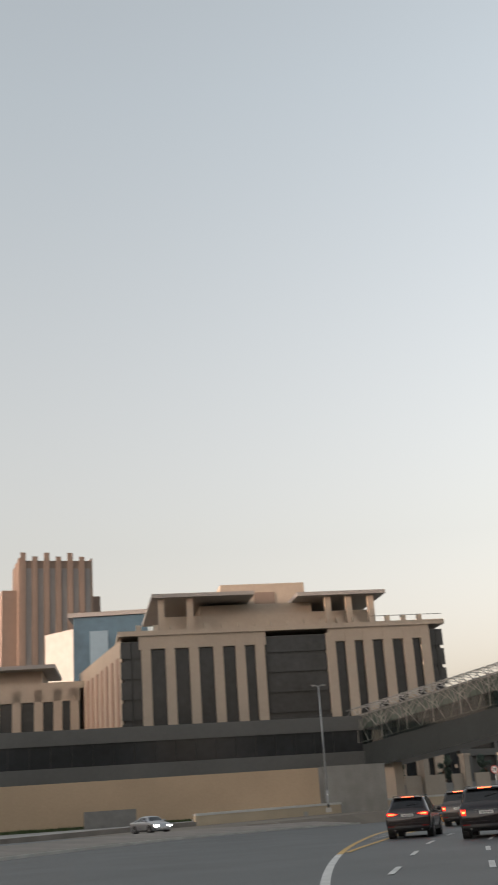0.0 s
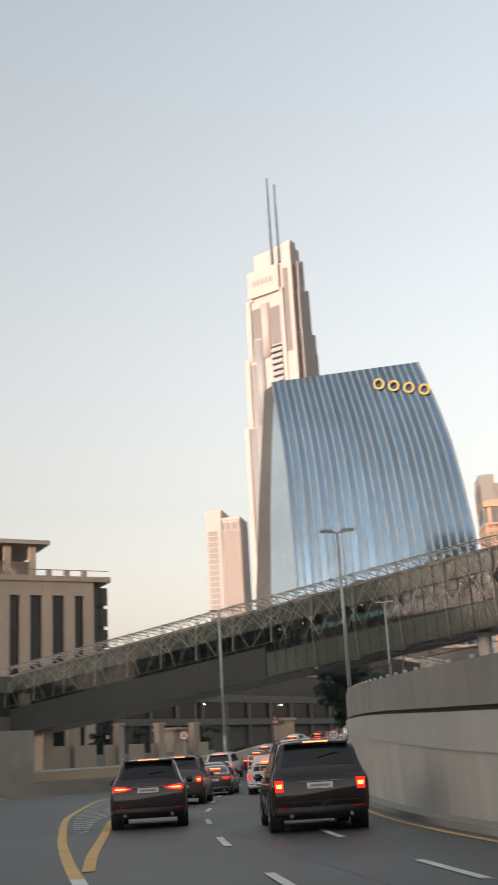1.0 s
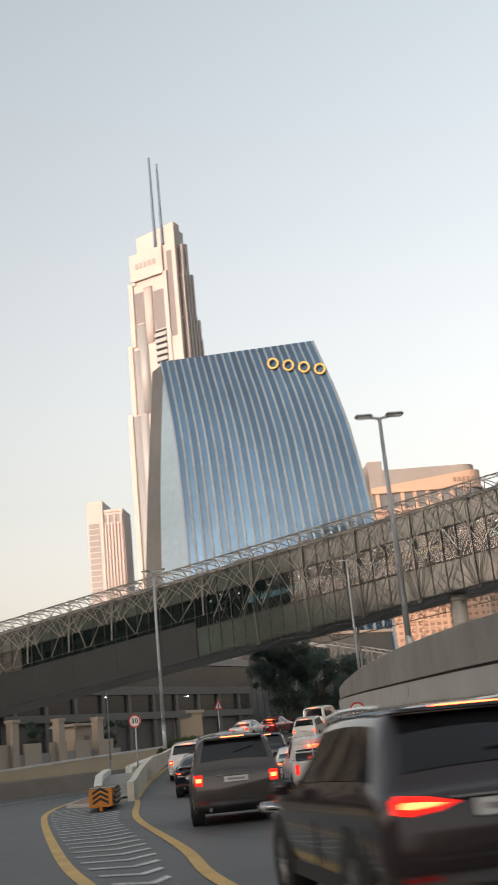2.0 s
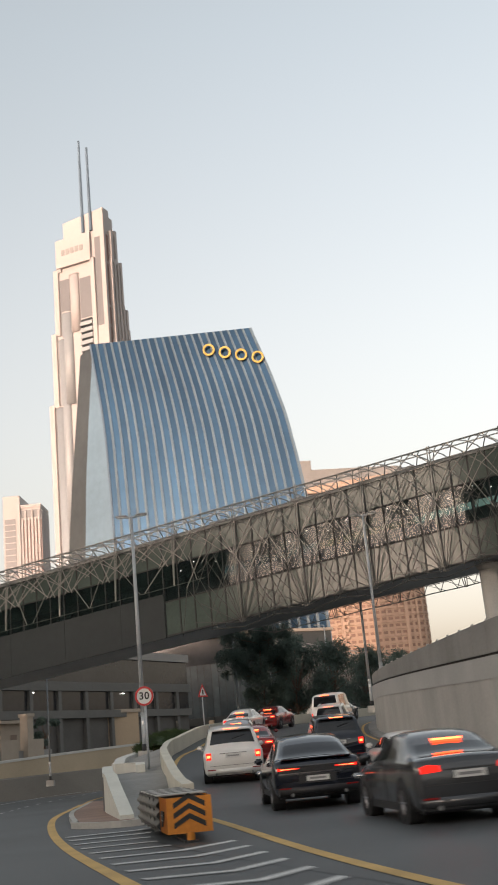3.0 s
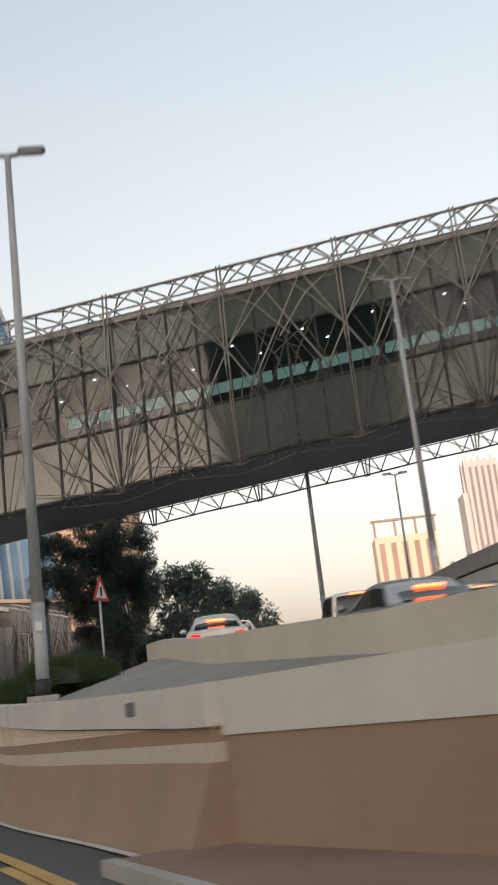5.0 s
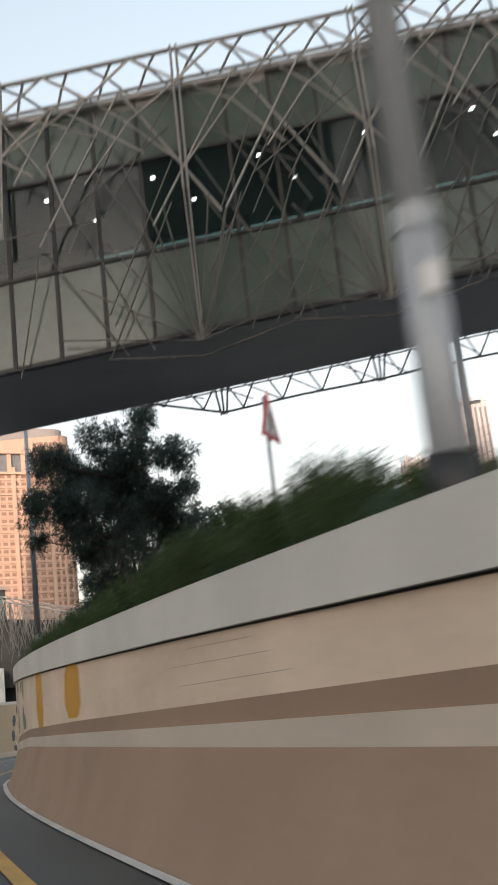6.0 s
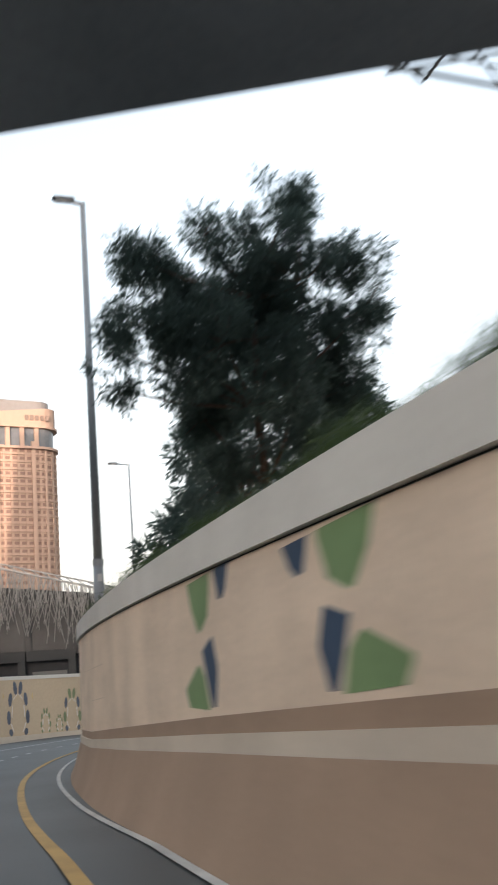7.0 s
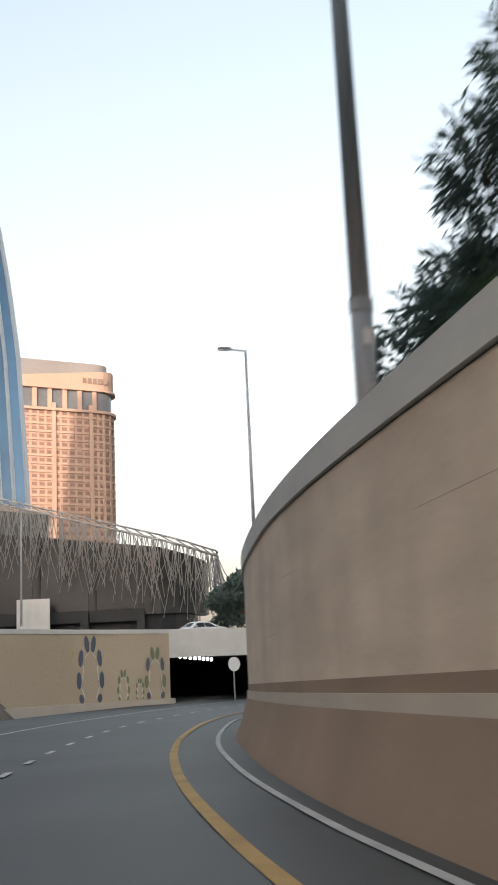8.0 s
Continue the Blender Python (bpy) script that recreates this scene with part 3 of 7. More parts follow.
def wall_sweep(line, lo, hi, r0, r1):
    bm = bmesh.new()
    rr = []
    for i, p in enumerate(line):
        a, b = line[max(i - 1, 0)], line[min(i + 1, len(line) - 1)]
        t = b - a
        t.z = 0
        t.normalize()
        side = Vector((t.y, -t.x, 0))
        l, h = lo(p.y), hi(p.y)
        rr.append([bm.verts.new(Vector((p.x, p.y, z)) + side * r) for r, z in ((r0, l), (r0, h), (r1, h), (r1, l))])
    for a, b in zip(rr, rr[1:]):
        for j in range(4):
            bm.faces.new((a[j], b[j], b[(j + 1) % 4], a[(j + 1) % 4]))
    bm.faces.new(rr[0])
    bm.faces.new(rr[-1][::-1])
    return bm


def structure(name, bm, material, label, category):
    return tagged(link(name, bm, material), label, category, kind="structure")


cut = smoothed([tuple(p) for p in offset(EDGE, 0.62)], 420)
wall_line = [p for p in cut if p.y > 107.3]
nose_line = [p for p in cut if 86.6 < p.y < 97.5]
structure("wall_east", wall_sweep(wall_line, lambda y: z_strip(y) + 0.34, lambda y: z_cope(y) - 0.43, 0, 0.4), M_WALL, "sand-coloured textured retaining wall beside the lower road", "wall")
structure("trim_1", wall_sweep(wall_line, lambda y: z_cope(y) - 0.41, z_cope, -0.06, 0.45), M_COPING, "pale painted concrete coping on the retaining wall", "coping")
structure("trim_2", wall_sweep(wall_line, lambda y: z_cope(y) - 0.44, lambda y: z_cope(y) - 0.41, 0.02, 0.38), M_GROOVE, "dark joint under the coping", "joint")
structure("trim_3", wall_sweep(wall_line, lambda y: z_strip(y) + 0.18, lambda y: z_strip(y) + 0.35, -0.004, 0.4), M_WALL_LOW, "brown band on the retaining wall", "band")
structure("trim_4", wall_sweep(wall_line, z_strip, lambda y: z_strip(y) + 0.18, -0.05, 0.4), M_STRIP, "pale concrete ledge along the retaining wall", "ledge")
bm = bmesh.new()
rr = []
for i, p in enumerate(wall_line):
    a, b = wall_line[max(i - 1, 0)], wall_line[min(i + 1, len(wall_line) - 1)]
    t = b - a
    t.z = 0
    t.normalize()
    side = Vector((t.y, -t.x, 0))
    g = z_low(p.y)
    rr.append([bm.verts.new(Vector((p.x, p.y, z)) + side * r) for r, z in ((-0.40, g - 0.1), (-0.38, g + 0.05), (-0.27, g + 0.26), (-0.05, z_strip(p.y)), (0.4, z_strip(p.y)), (0.4, g - 0.1))])
for a, b in zip(rr, rr[1:]):
    for j in range(6):
        bm.faces.new((a[j], b[j], b[(j + 1) % 6], a[(j + 1) % 6]))
bm.faces.new(rr[0])
bm.faces.new(rr[-1][::-1])
structure("baseboard", bm, M_WALL_LOW, "brown concrete safety barrier at the foot of the wall", "barrier")

# long course joints in the wall face
rj = random.Random(12)
for f in (0.3, 0.62, 0.88):
    i = 0
    while i < len(wall_line) - 12:
        n_ = rj.randrange(5, 12)
        if rj.random() < 0.5 and (wall_line[i].y < 124 or wall_line[i].y > 149):
            lv = lambda y: z_strip(y) + 0.36 + (z_cope(y) - z_strip(y) - 0.82) * f
            structure("trim_course", wall_sweep(wall_line[i:i + n_], lv, lambda y: lv(y) + 0.006, -0.003, 0.02), M_COURSE, "hairline course joint in the wall", "joint")
        i += n_ + rj.randrange(0, 3)

# the nose barrier before the wall
structure("wall_nose", wall_sweep(nose_line, lambda y: z_low(y) - 0.2, z_cope, -0.02, 0.32), M_NOSE, "pale painted concrete barrier with a sloping end", "barrier")
# behind the nose block the wall stands back from the road, then swings out to meet the tall wall
set_back = lambda y: lerp_table([(97, 1.1), (102.5, 1.1), (108, 0.0)], y)
rear_cut = [p for p in cut if 96.9 < p.y < 107.9]
rear_line = [q.lerp(w, set_back(q.y) / 1.1) for q, w in zip(rear_cut, offset(rear_cut, 1.1))]
structure("wall_nose_foot", wall_sweep(rear_line, lambda y: z_low(y) - 0.2, lambda y: z_cope(y) - 0.5, 0.0, 0.3), M_WALL_LOW, "brown lower face of the set-back wall", "barrier")
structure("wall_nose_rear", wall_sweep(rear_line, lambda y: z_cope(y) - 0.5, z_cope, -0.02, 0.3), M_NOSE, "pale painted concrete wall set back behind the nose block", "barrier")
inner_line = smoothed([tuple(p) for p in INNER], 200)
structure("wall_inner", wall_sweep(inner_line, lambda y: z_ramp(y) - 0.4, lambda y: z_ramp(y) + lerp_table([(85.5, 0.76), (88, 0.84), (92, 0.92), (100, 1.03), (107, 0.72), (160, 0.62)], y), -0.28, 0), M_CREAMW, "cream painted curved concrete barrier along the ramp road", "barrier")
# paving between kerb and nose barrier, and the median fill behind it
kerb_pts = [p for p in cut if 85.9 < p.y < 108]
reach = [0.95 * math.sqrt(max(0.0, min(1.0, (p.y - 85.9) / 1.5))) for p in kerb_pts]
outer_, inner_ = offset(kerb_pts, -1.0), offset(kerb_pts, 1.3)
inner_ = [p.lerp(q, (0.3 + (set_back(p.y) if p.y > 97.2 else 0.0)) / 1.3 if p.y < 107 else 0.25) for p, q in zip(kerb_pts, inner_)]
a = [q.lerp(p, w) for p, q, w in zip(outer_, inner_, reach)]
for p in a + inner_:
    p.z = z_low(p.y) + 0.13
structure("pavement", ribbon(bmesh.new(), a, inner_, 0, 3), M_PAVE, "pinkish brick-paved kerb strip round the divider", "pavement")
kline = smoothed([(inner_[0].x + 1.6, inner_[0].y - 0.02, 0), *[(p.x, p.y, 0) for p in a[::4]]], 120)
structure("kerb", wall_sweep(kline, lambda y: z_low(y) - 0.1, lambda y: z_low(y) + 0.14, -0.14, 0.0), M_CONC, "grey concrete kerb stones round the divider", "kerb")
bm = bmesh.new()
ribbon(bm, [Vector((p.x, p.y, z_low(p.y) + 0.125)) for p in inner_], [Vector((x_at(INNER, p.y) - 0.1, p.y, z_low(p.y) + 0.125)) for p in inner_], 0, 2)
structure("pavement_infill", bm, M_CONC, "worn concrete between the barrier noses", "pavement")
mid = [p for p in cut if 87 < p.y < 150]
edge_ = [q.lerp(w, set_back(p.y) / 1.1 if 96.9 < p.y < 107.9 else 0.0) for p, q, w in zip(mid, offset(mid, 0.28), offset(mid, 1.36))]
a = [Vector((p.x, p.y, max(0.04, z_cope(p.y) - 0.25))) for p in edge_]
b = []
for p in mid:
    yy = p.y + 1.5
    b.append(Vector((min(x_at(INNER, yy) - 0.1, p.x + 9), yy, max(z_ramp(yy) + lerp_table([(85, 0.05), (92, 0.3)], yy), z_cope(p.y) - 0.2 if yy > 92 else 0.04))))
structure("median", ribbon(bmesh.new(), a, b, 0, 4), M_CONC_D, "grey concrete infill of the divider", "median")

# right-hand wall, stepped: wall, gap and parapet
tall_ = lambda y: lerp_table([(20, 1.4), (38, 2.0), (45, 2.35), (59, 2.9), (70, 3.15), (79, 3.5), (93, 3.8), (101, 4.1), (109, 4.4), (140, 4.7)], y)
par_ = lambda y: lerp_table([(20, 2.4), (38, 3.0), (45, 3.25), (58, 4.0), (69, 4.5), (78, 4.9), (93, 5.0), (140, 5.2)], y)
tall = lambda y: sum(tall_(y + d) for d in (-10, -5, 0, 5, 10)) / 5
par = lambda y: sum(par_(y + d) for d in (-10, -5, 0, 5, 10)) / 5
rline = smoothed([tuple(p) for p in RIGHT], 260)
structure("wall_west", wall_sweep(rline, lambda y: z_ramp(y) - 0.3, tall, 0, 0.5), M_CONC, "light grey concrete retaining wall of a ramp", "wall")
structure("wall_west_base", wall_sweep(rline, lambda y: z_ramp(y) - 0.3, lambda y: z_ramp(y) + 0.14, -0.5, 0.0), M_CONC_D, "concrete kerb at the foot of the ramp wall", "kerb")
structure("wall_west_step", wall_sweep(rline, lambda y: tall(y) - 0.75, lambda y: tall(y), -0.03, 0.4), M_COPING_G, "paler upper lift of the ramp wall", "wall")
# the gap's shadow is a strip in the dark joint colour
structure("wall_west_gap", wall_sweep(rline, tall, lambda y: tall(y) + 0.10, 0.16, 0.4), M_GROOVE, "gap below the parapet, filled in a dark colour for its shadow", "joint")
parapet = tagged(empty("parapet"), "grey precast concrete parapet panels above the ramp wall", "parapet")
i = 0
while i < len(rline) - 4:
    seg = rline[i:i + 4]
    part("parapet_panel", wall_sweep([seg[0].lerp(seg[1], 0.015), *seg[1:3], seg[3].lerp(seg[2], 0.015)], lambda y: tall(y) + 0.10, par, 0.06, 0.34), M_CONC_D, parapet)
    p = seg[0]
    bm = bmesh.new()
    tube(bm, (p.x + 0.2, p.y, par(p.y)), (p.x + 0.2, p.y, par(p.y) + 0.09), 0.06, sides=8)
    part("parapet_stud", bm, M_COPING_G, parapet)
    i += 3
# the ramp deck behind the wall
a, b = [], []
for p in offset(rline, 0.45):
    a.append(Vector((p.x, p.y, tall(p.y) - 0.05)))
for p in offset(rline, 9):
    b.append(Vector((p.x, p.y, tall(p.y) - 0.05)))
structure("road_3", ribbon(bmesh.new(), a, b, 0, 2), M_ASPHALT, "asphalt deck of the raised ramp", "road")

# left-hand wall of the lower road, and the tunnel
WEST = smoothed([(-50, 60, 0), (-32, 96, 0), (-14, 128, 0), (6, 155, 0), (28, 177, 0), (50, 194, 0), (70, 204.5, 0), (86, 208.5, 0), (96, 208.6, 0)], 160)
wtop = lambda y: lerp_table([(60, 1.0), (120, 1.7), (177, 2.4), (200, 3.9), (209, 4.05)], y)
low_west = [p for p in WEST if p.y > 134]
structure("wall_north", wall_sweep(low_west, lambda y: z_low(y) - 0.4, lambda y: wtop(y) - 0.28, -0.4, 0), M_TANW, "tan rendered retaining wall of the underpass", "wall")
structure("verge_bank", wall_sweep([p for p in WEST if p.y < 136], lambda y: z_low(y) - 0.4, lambda y: wtop(y) - 0.86, -0.6, 0), M_PAVE_G, "low dusty bank along the opposite carriageway", "bank")
structure("trim_5", wall_sweep(low_west, lambda y: wtop(y) - 0.28, wtop, -0.45, 0.06), M_COPING, "pale coping on the tan wall", "coping")
structure("trim_6", wall_sweep(low_west, lambda y: z_low(y) - 0.3, lambda y: z_low(y) + 0.35, 0, 0.5), M_STRIP, "low pale kerb at the foot of the tan wall", "kerb")
tun = Matrix.Translation((96, 208.6, 0)) @ Matrix.Rotation(radians(-14), 4, "Z")
structure("tunnel_lintel", boxes((0, 26, 0, 1.2, 2.1, 4.05), m=tun), M_COPING, "pale concrete lintel over the tunnel mouth", "lintel")
# walls and roof carry the tunnel's inner shade in their colour
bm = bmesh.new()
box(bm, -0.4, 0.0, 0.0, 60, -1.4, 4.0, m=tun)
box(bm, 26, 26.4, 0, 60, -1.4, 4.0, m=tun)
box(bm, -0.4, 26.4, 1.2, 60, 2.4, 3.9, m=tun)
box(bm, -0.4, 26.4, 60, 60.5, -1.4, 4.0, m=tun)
structure("tunnel", bm, M_TUNNEL, "tunnel walls and roof, darkened in colour for the shade inside", "tunnel")
for k in range(9):
    lamp = tagged(link("tunnel_lamp", boxes((2.0 + 1.7 * k, 2.14 + 1.7 * k, 3.0 + 2.2 * k, 3.15 + 2.2 * k, 2.14, 2.4), m=tun), M_DOWN), "small white lamp on the tunnel ceiling", "lamp", "tunnel lamps")
sign_ = tagged(empty("height_sign", tun @ Matrix.Translation((4.75, -0.8, -1.03))), "round white road sign at the tunnel mouth", "road sign")
bm = bmesh.new()
tube(bm, (0, 0, 0), (0, 0, 2.6), 0.05, sides=8)
part("post", bm, M_STEEL, sign_)
bm = bmesh.new()
tube(bm, (0, -0.1, 2.5), (0, -0.06, 2.5), 0.5, sides=24)
part("disc", bm, M_SIGNW, sign_, "white disc")
structure("tunnel_road", boxes((0, 26, -2, 60, -1.12, -1.02), m=tun), M_ASPHALT, "asphalt road inside the tunnel", "road")
# street level behind the tan wall
a = [Vector((p.x, p.y, wtop(p.y) - 0.9)) for p in offset(WEST, -0.4)] + [tun @ Vector((26, 1, 0)) + Vector((0, 0, 3.4)), tun @ Vector((70, 8, 0)) + Vector((0, 0, 3.4))]
b = [Vector((p.x - 30, p.y + 70, max(wtop(p.y) - 0.9, 1.2))) for p in WEST] + [Vector((112, 300, 3.4)), Vector((190, 300, 3.4))]
structure("ground_2", ribbon(bmesh.new(), a, b, 0, 3), M_CONC_D, "grey paved street level above the underpass", "ground")
# raised verge and far carriageway beside the lower road
lv = [p for p in LEFT if 20 < p.y < 119]
up = lambda line, dz: [Vector((p.x, p.y, z_low(p.y) + dz)) for p in line]
structure("kerb_2", wall_sweep(lv, lambda y: z_low(y) - 0.2, lambda y: z_low(y) + 0.16, -0.22, 0.0), M_CONC, "pale concrete kerb along the lower road", "kerb")
structure("pavement_2", ribbon(bmesh.new(), up(offset(lv, -5.2), 0.56), up(offset(lv, -0.2), 0.13), 0, 3), M_PAVE_G, "dusty grey-brown paved verge", "pavement")
structure("road_5", ribbon(bmesh.new(), up(offset(lv, -16), 0.5), up(offset(lv, -5.0), 0.5), 0, 3), M_ASPHALT, "asphalt of the opposite carriageway", "road")
# tan wall under the walkway
structure("wall_tan", boxes((0, 44, 0, 0.6, -2, 6.9), m=Matrix.Translation((-37, 147.2, 0)) @ Matrix.Rotation(radians(13), 4, "Z")), M_TAN, "long plain tan wall below the walkway", "wall")
structure("wall_tan_end", boxes((0, 9, 0, 4, -2, 7.0), m=Matrix.Translation((6.5, 157.5, 0)) @ Matrix.Rotation(radians(13), 4, "Z")), M_CONC_D, "grey concrete abutment below the walkway", "wall")


# ---- painted murals on the walls ----
def wall_place(line, y):
    for a, b in zip(line, line[1:]):
        if a.y <= y <= b.y:
            return a.lerp(b, (y - a.y) / (b.y - a.y))
    return line[-1]


def mural(ring, material, label):
    """A flat painted shape on the east wall: a ring of (y, z), split along the curve of the wall."""
    ys = [y for y, z in ring]
    y0, y1 = min(ys), max(ys)
    n = max(3, int((y1 - y0) / 0.12))
    bm = bmesh.new()
    rows = []
    for k in range(n + 1):
        y = y0 + (y1 - y0) * (0.004 + 0.992 * k / n)
        cuts = []
        for (ya, za), (yb, zb) in zip(ring, ring[1:] + ring[:1]):
            if (ya - y) * (yb - y) <= 0 and ya != yb:
                cuts.append(za + (zb - za) * (y - ya) / (yb - ya))
        p, q = wall_place(wall_line, y), wall_place(wall_line, y + 0.2)
        t = (q - p)
        t.z = 0
        t.normalize()
        out = Vector((-t.y, t.x, 0))
        rows.append([[bm.verts.new(Vector((p.x, p.y, z)) + out * d) for d in (0.004, -0.01)] for z in (min(cuts), max(cuts))])
    for r, s in zip(rows, rows[1:]):
        bm.faces.new((r[0][0], r[1][0], s[1][0], s[0][0]))
    return tagged(link("wall_mural", bm, material), label, "mural", "murals on the retaining wall", "structure")


def hexagon(y, w, lo, hi, lean=0.0, cutz=0.35):
    h = hi - lo
    return [(y - w, lo + h * 0.25), (y - w * 0.6 + lean, lo), (y + w * 0.6 + lean, lo), (y + w, lo + h * 0.3), (y + w * 0.95, lo + h * 0.8), (y + w * 0.5, hi), (y - w * 0.6, hi), (y - w, lo + h * 0.85)]


YEL, GRN, BLU = M_MYEL, M_MGRN, M_MBLU
mural(hexagon(130.45, 0.72, 1.06, 1.83), YEL, "painted yellow hexagon on a sand-coloured wall")
mural(hexagon(134.6, 0.6, 0.98, 2.05), YEL, "painted yellow hexagon on a sand-coloured wall")
for c, way in ((139.4, 1), (142.9, -1)):
    top, lo = z_cope(c) - 0.46, z_strip(c) + 0.37
    leaf = lambda ring: [(c + y * way, lo + (top - lo) * f) for y, f in ring]
    mural(leaf([(0.32, 1), (-0.62, 1), (-0.55, 0.84), (-0.2, 0.58), (0.3, 0.74)]), GRN, "painted green leaf shape on a sand-coloured wall")
    mural(leaf([(1.02, 1), (0.48, 1), (0.56, 0.80), (0.72, 0.76), (1.0, 0.90)]), BLU, "painted blue leaf shape on a sand-coloured wall")
    mural(leaf([(-0.28, 0.38), (-0.92, 0.20), (-0.90, 0.06), (0.06, 0.03), (-0.05, 0.26)]), GRN, "painted green leaf shape on a sand-coloured wall")
    mural(leaf([(0.42, 0.58), (-0.12, 0.46), (0.14, 0.05), (0.30, 0.05), (0.44, 0.30)]), BLU, "painted blue leaf shape on a sand-coloured wall")


def flower(x, z0, h, colours):
    """A painted ring of leaf shapes on the north wall."""
    p = min(WEST, key=lambda q: abs(q.x - x))
    i = WEST.index(p)
    t = (WEST[min(i + 1, len(WEST) - 1)] - WEST[i - 1])
    t.z = 0
    t.normalize()
    out = Vector((t.y, -t.x, 0))
    rows = ((0.065, 0.86, -8), (0.185, 0.65, 6), (0.225, 0.32, 0), (0.18, 0.05, -14))
    def blot(ring, material, lab, lift):
        bm = bmesh.new()
        bm.faces.new([bm.verts.new(Vector((p.x, p.y, 0)) + t * u + out * lift + Vector((0, 0, v))) for u, v in ring])
        tagged(link("wall_mural", bm, material), lab, "mural", "murals on the tan wall", "structure")

    for k, (dx, f, turn) in enumerate(rows):
        for sd in (-1, 1):
            long, wide = h * (0.135 if k < 3 else 0.07), h * 0.048
            a_ = radians(turn * sd)
            ring = []
            for a in range(8):
                u, v = math.cos(a * math.pi / 4) * wide, math.sin(a * math.pi / 4) * long
                ring.append((sd * dx * h + u * math.cos(a_) - v * math.sin(a_), z0 + h * f + u * math.sin(a_) + v * math.cos(a_)))
            blot(ring, colours[k % len(colours)], "painted petal shape on a tan wall", 0.05)
            # thin pale line that joins the petals
            if k < 3:
                (x0, f0, _), (x1, f1, _) = rows[k], rows[k + 1]
                u0, u1, v0, v1 = sd * (x0 - 0.05) * h, sd * (x1 - 0.07) * h, z0 + h * (f0 - 0.11), z0 + h * (f1 + 0.0)
                blot([(u0 - 0.03, v0), (u0 + 0.03, v0), (u1 + 0.03, v1), (u1 - 0.03, v1)], M_SIGNW, "thin white painted line on a tan wall", 0.054)
    if h > 4:
        for u, f in ((-0.42, 0.12), (-0.40, 0.72), (0.40, 0.70)):
            blot([(u * h + math.cos(a * 1.0472) * 0.3, z0 + h * f + math.sin(a * 1.0472) * 0.42) for a in range(6)], M_MYEL2, "faded yellow painted patch on a tan wall", 0.05)


flower(89.0, -0.6, 4.3, (M_MBLU2, M_MBLU2))
flower(94.6, -0.6, 3.5, (M_MGRN2, M_MBLU2))
flower(93.3, -0.6, 1.4, (M_MGRN2, M_MGRN2))
flower(92.0, -0.6, 2.0, (M_MGRN2, M_MGRN2))

# ---- road markings ----
def marking(name, bm, m, label):
    return tagged(link(name, bm, m), label, "road marking", kind="structure")


yl = smoothed([(2.95, 14, 0), (3.08, 21, 0), (3.38, 28.5, 0), (3.9, 36.2, 0), (4.6, 43.5, 0), (5.2, 48.5, 0), (6.05, 55, 0), (7.0, 60.9, 0), (9.8, 75, 0), (11.9, 84, 0), (15.1, 94.5, 0), (18.4, 102.9, 0), (21.4, 110.4, 0)], 90)
for p in yl:
    p.z = z_low(p.y)
first_y = next(i for i, p in enumerate(yl) if p.y > 36)
marking("road_line_1", strip_line(bmesh.new(), yl[first_y:], 0, 0.2), M_YELLOW, "solid yellow edge line")
marking("road_line_7", strip_line(bmesh.new(), yl[:first_y + 1], 0, 0.2), M_WHITE, "worn pale edge line")
low_pts = [p for p in cut if p.y > 104]
drift = lambda y: lerp_table([(104, 0.0), (145, 0.0), (168, 0.4)], y)


def beside(d):
    """A line along the foot of the wall that leaves it slowly."""
    rows = [p.copy() for p in low_pts]
    near_, far_ = offset(low_pts, d), offset(low_pts, d - 1.0)
    rows = [q.lerp(w, drift(q.y)) for q, w in zip(near_, far_)]
    for q in rows:
        q.z = z_low(q.y)
    return rows


marking("road_line_2", strip_line(bmesh.new(), beside(-1.46), 0, 0.17, 0.02), M_YELLOW, "solid yellow edge line")
e2 = [Vector((p.x, p.y, z_low(p.y))) for p in cut if p.y > 104]
marking("road_line_3", strip_line(bmesh.new(), beside(-0.46), 0, 0.11, 0.02), M_WHITE, "pale kerb line along the barrier foot")
yr = smoothed([(4.2, 37.2, 0), (4.75, 40.5, 0), (5.8, 46, 0), (7.35, 54.2, 0), (8.75, 59.5, 0), (11.6, 71.5, 0), (14.8, 82, 0), (17.2, 89.5, 0), (21.8, 100.8, 0), (26.0, 109.4, 0), (29.0, 114.1, 0), (32.4, 119.2, 0), (35.6, 123.8, 0), (40.5, 128.4, 0), (48.4, 133.3, 0)], 110)
for p in yr:
    p.z = z_ramp(p.y) + 0.006
marking("road_line_4", strip_line(bmesh.new(), yr, 0, 0.2), M_YELLOW, "solid yellow edge line")
for k in range(29):
    y = 48.5 + k * 1.25
    x0, x1 = x_at(yl, y) + 0.35, x_at(yr, y) - 0.35
    if x1 - x0 < 0.25:
        continue
    mx = (x0 + x1) / 2
    bm = bmesh.new()
    for sx in (-1, 1):
        a_ = (x0 if sx < 0 else x1)
        vs = [bm.verts.new(v) for v in ((a_, y + 0.5, 0.012), (a_, y + 0.72, 0.012), (mx, y + 0.22, 0.012), (mx, y, 0.012))]
        bm.faces.new(vs if sx > 0 else vs[::-1])
    marking("road_hatching", bm, M_WHITE, "white chevron hatching before the divider")
for line, step in ((offset(e2, -4.8), 9),):
    for k in range(0, len(line) - 4, step):
        marking("road_dash", strip_line(bmesh.new(), line[k:k + 4], 0, 0.14, 0.008), M_WHITE, "white lane dash")
marking("road_line_5", strip_line(bmesh.new(), offset(e2, -8.6), 0, 0.16, 0.008), M_WHITE, "solid white edge line")
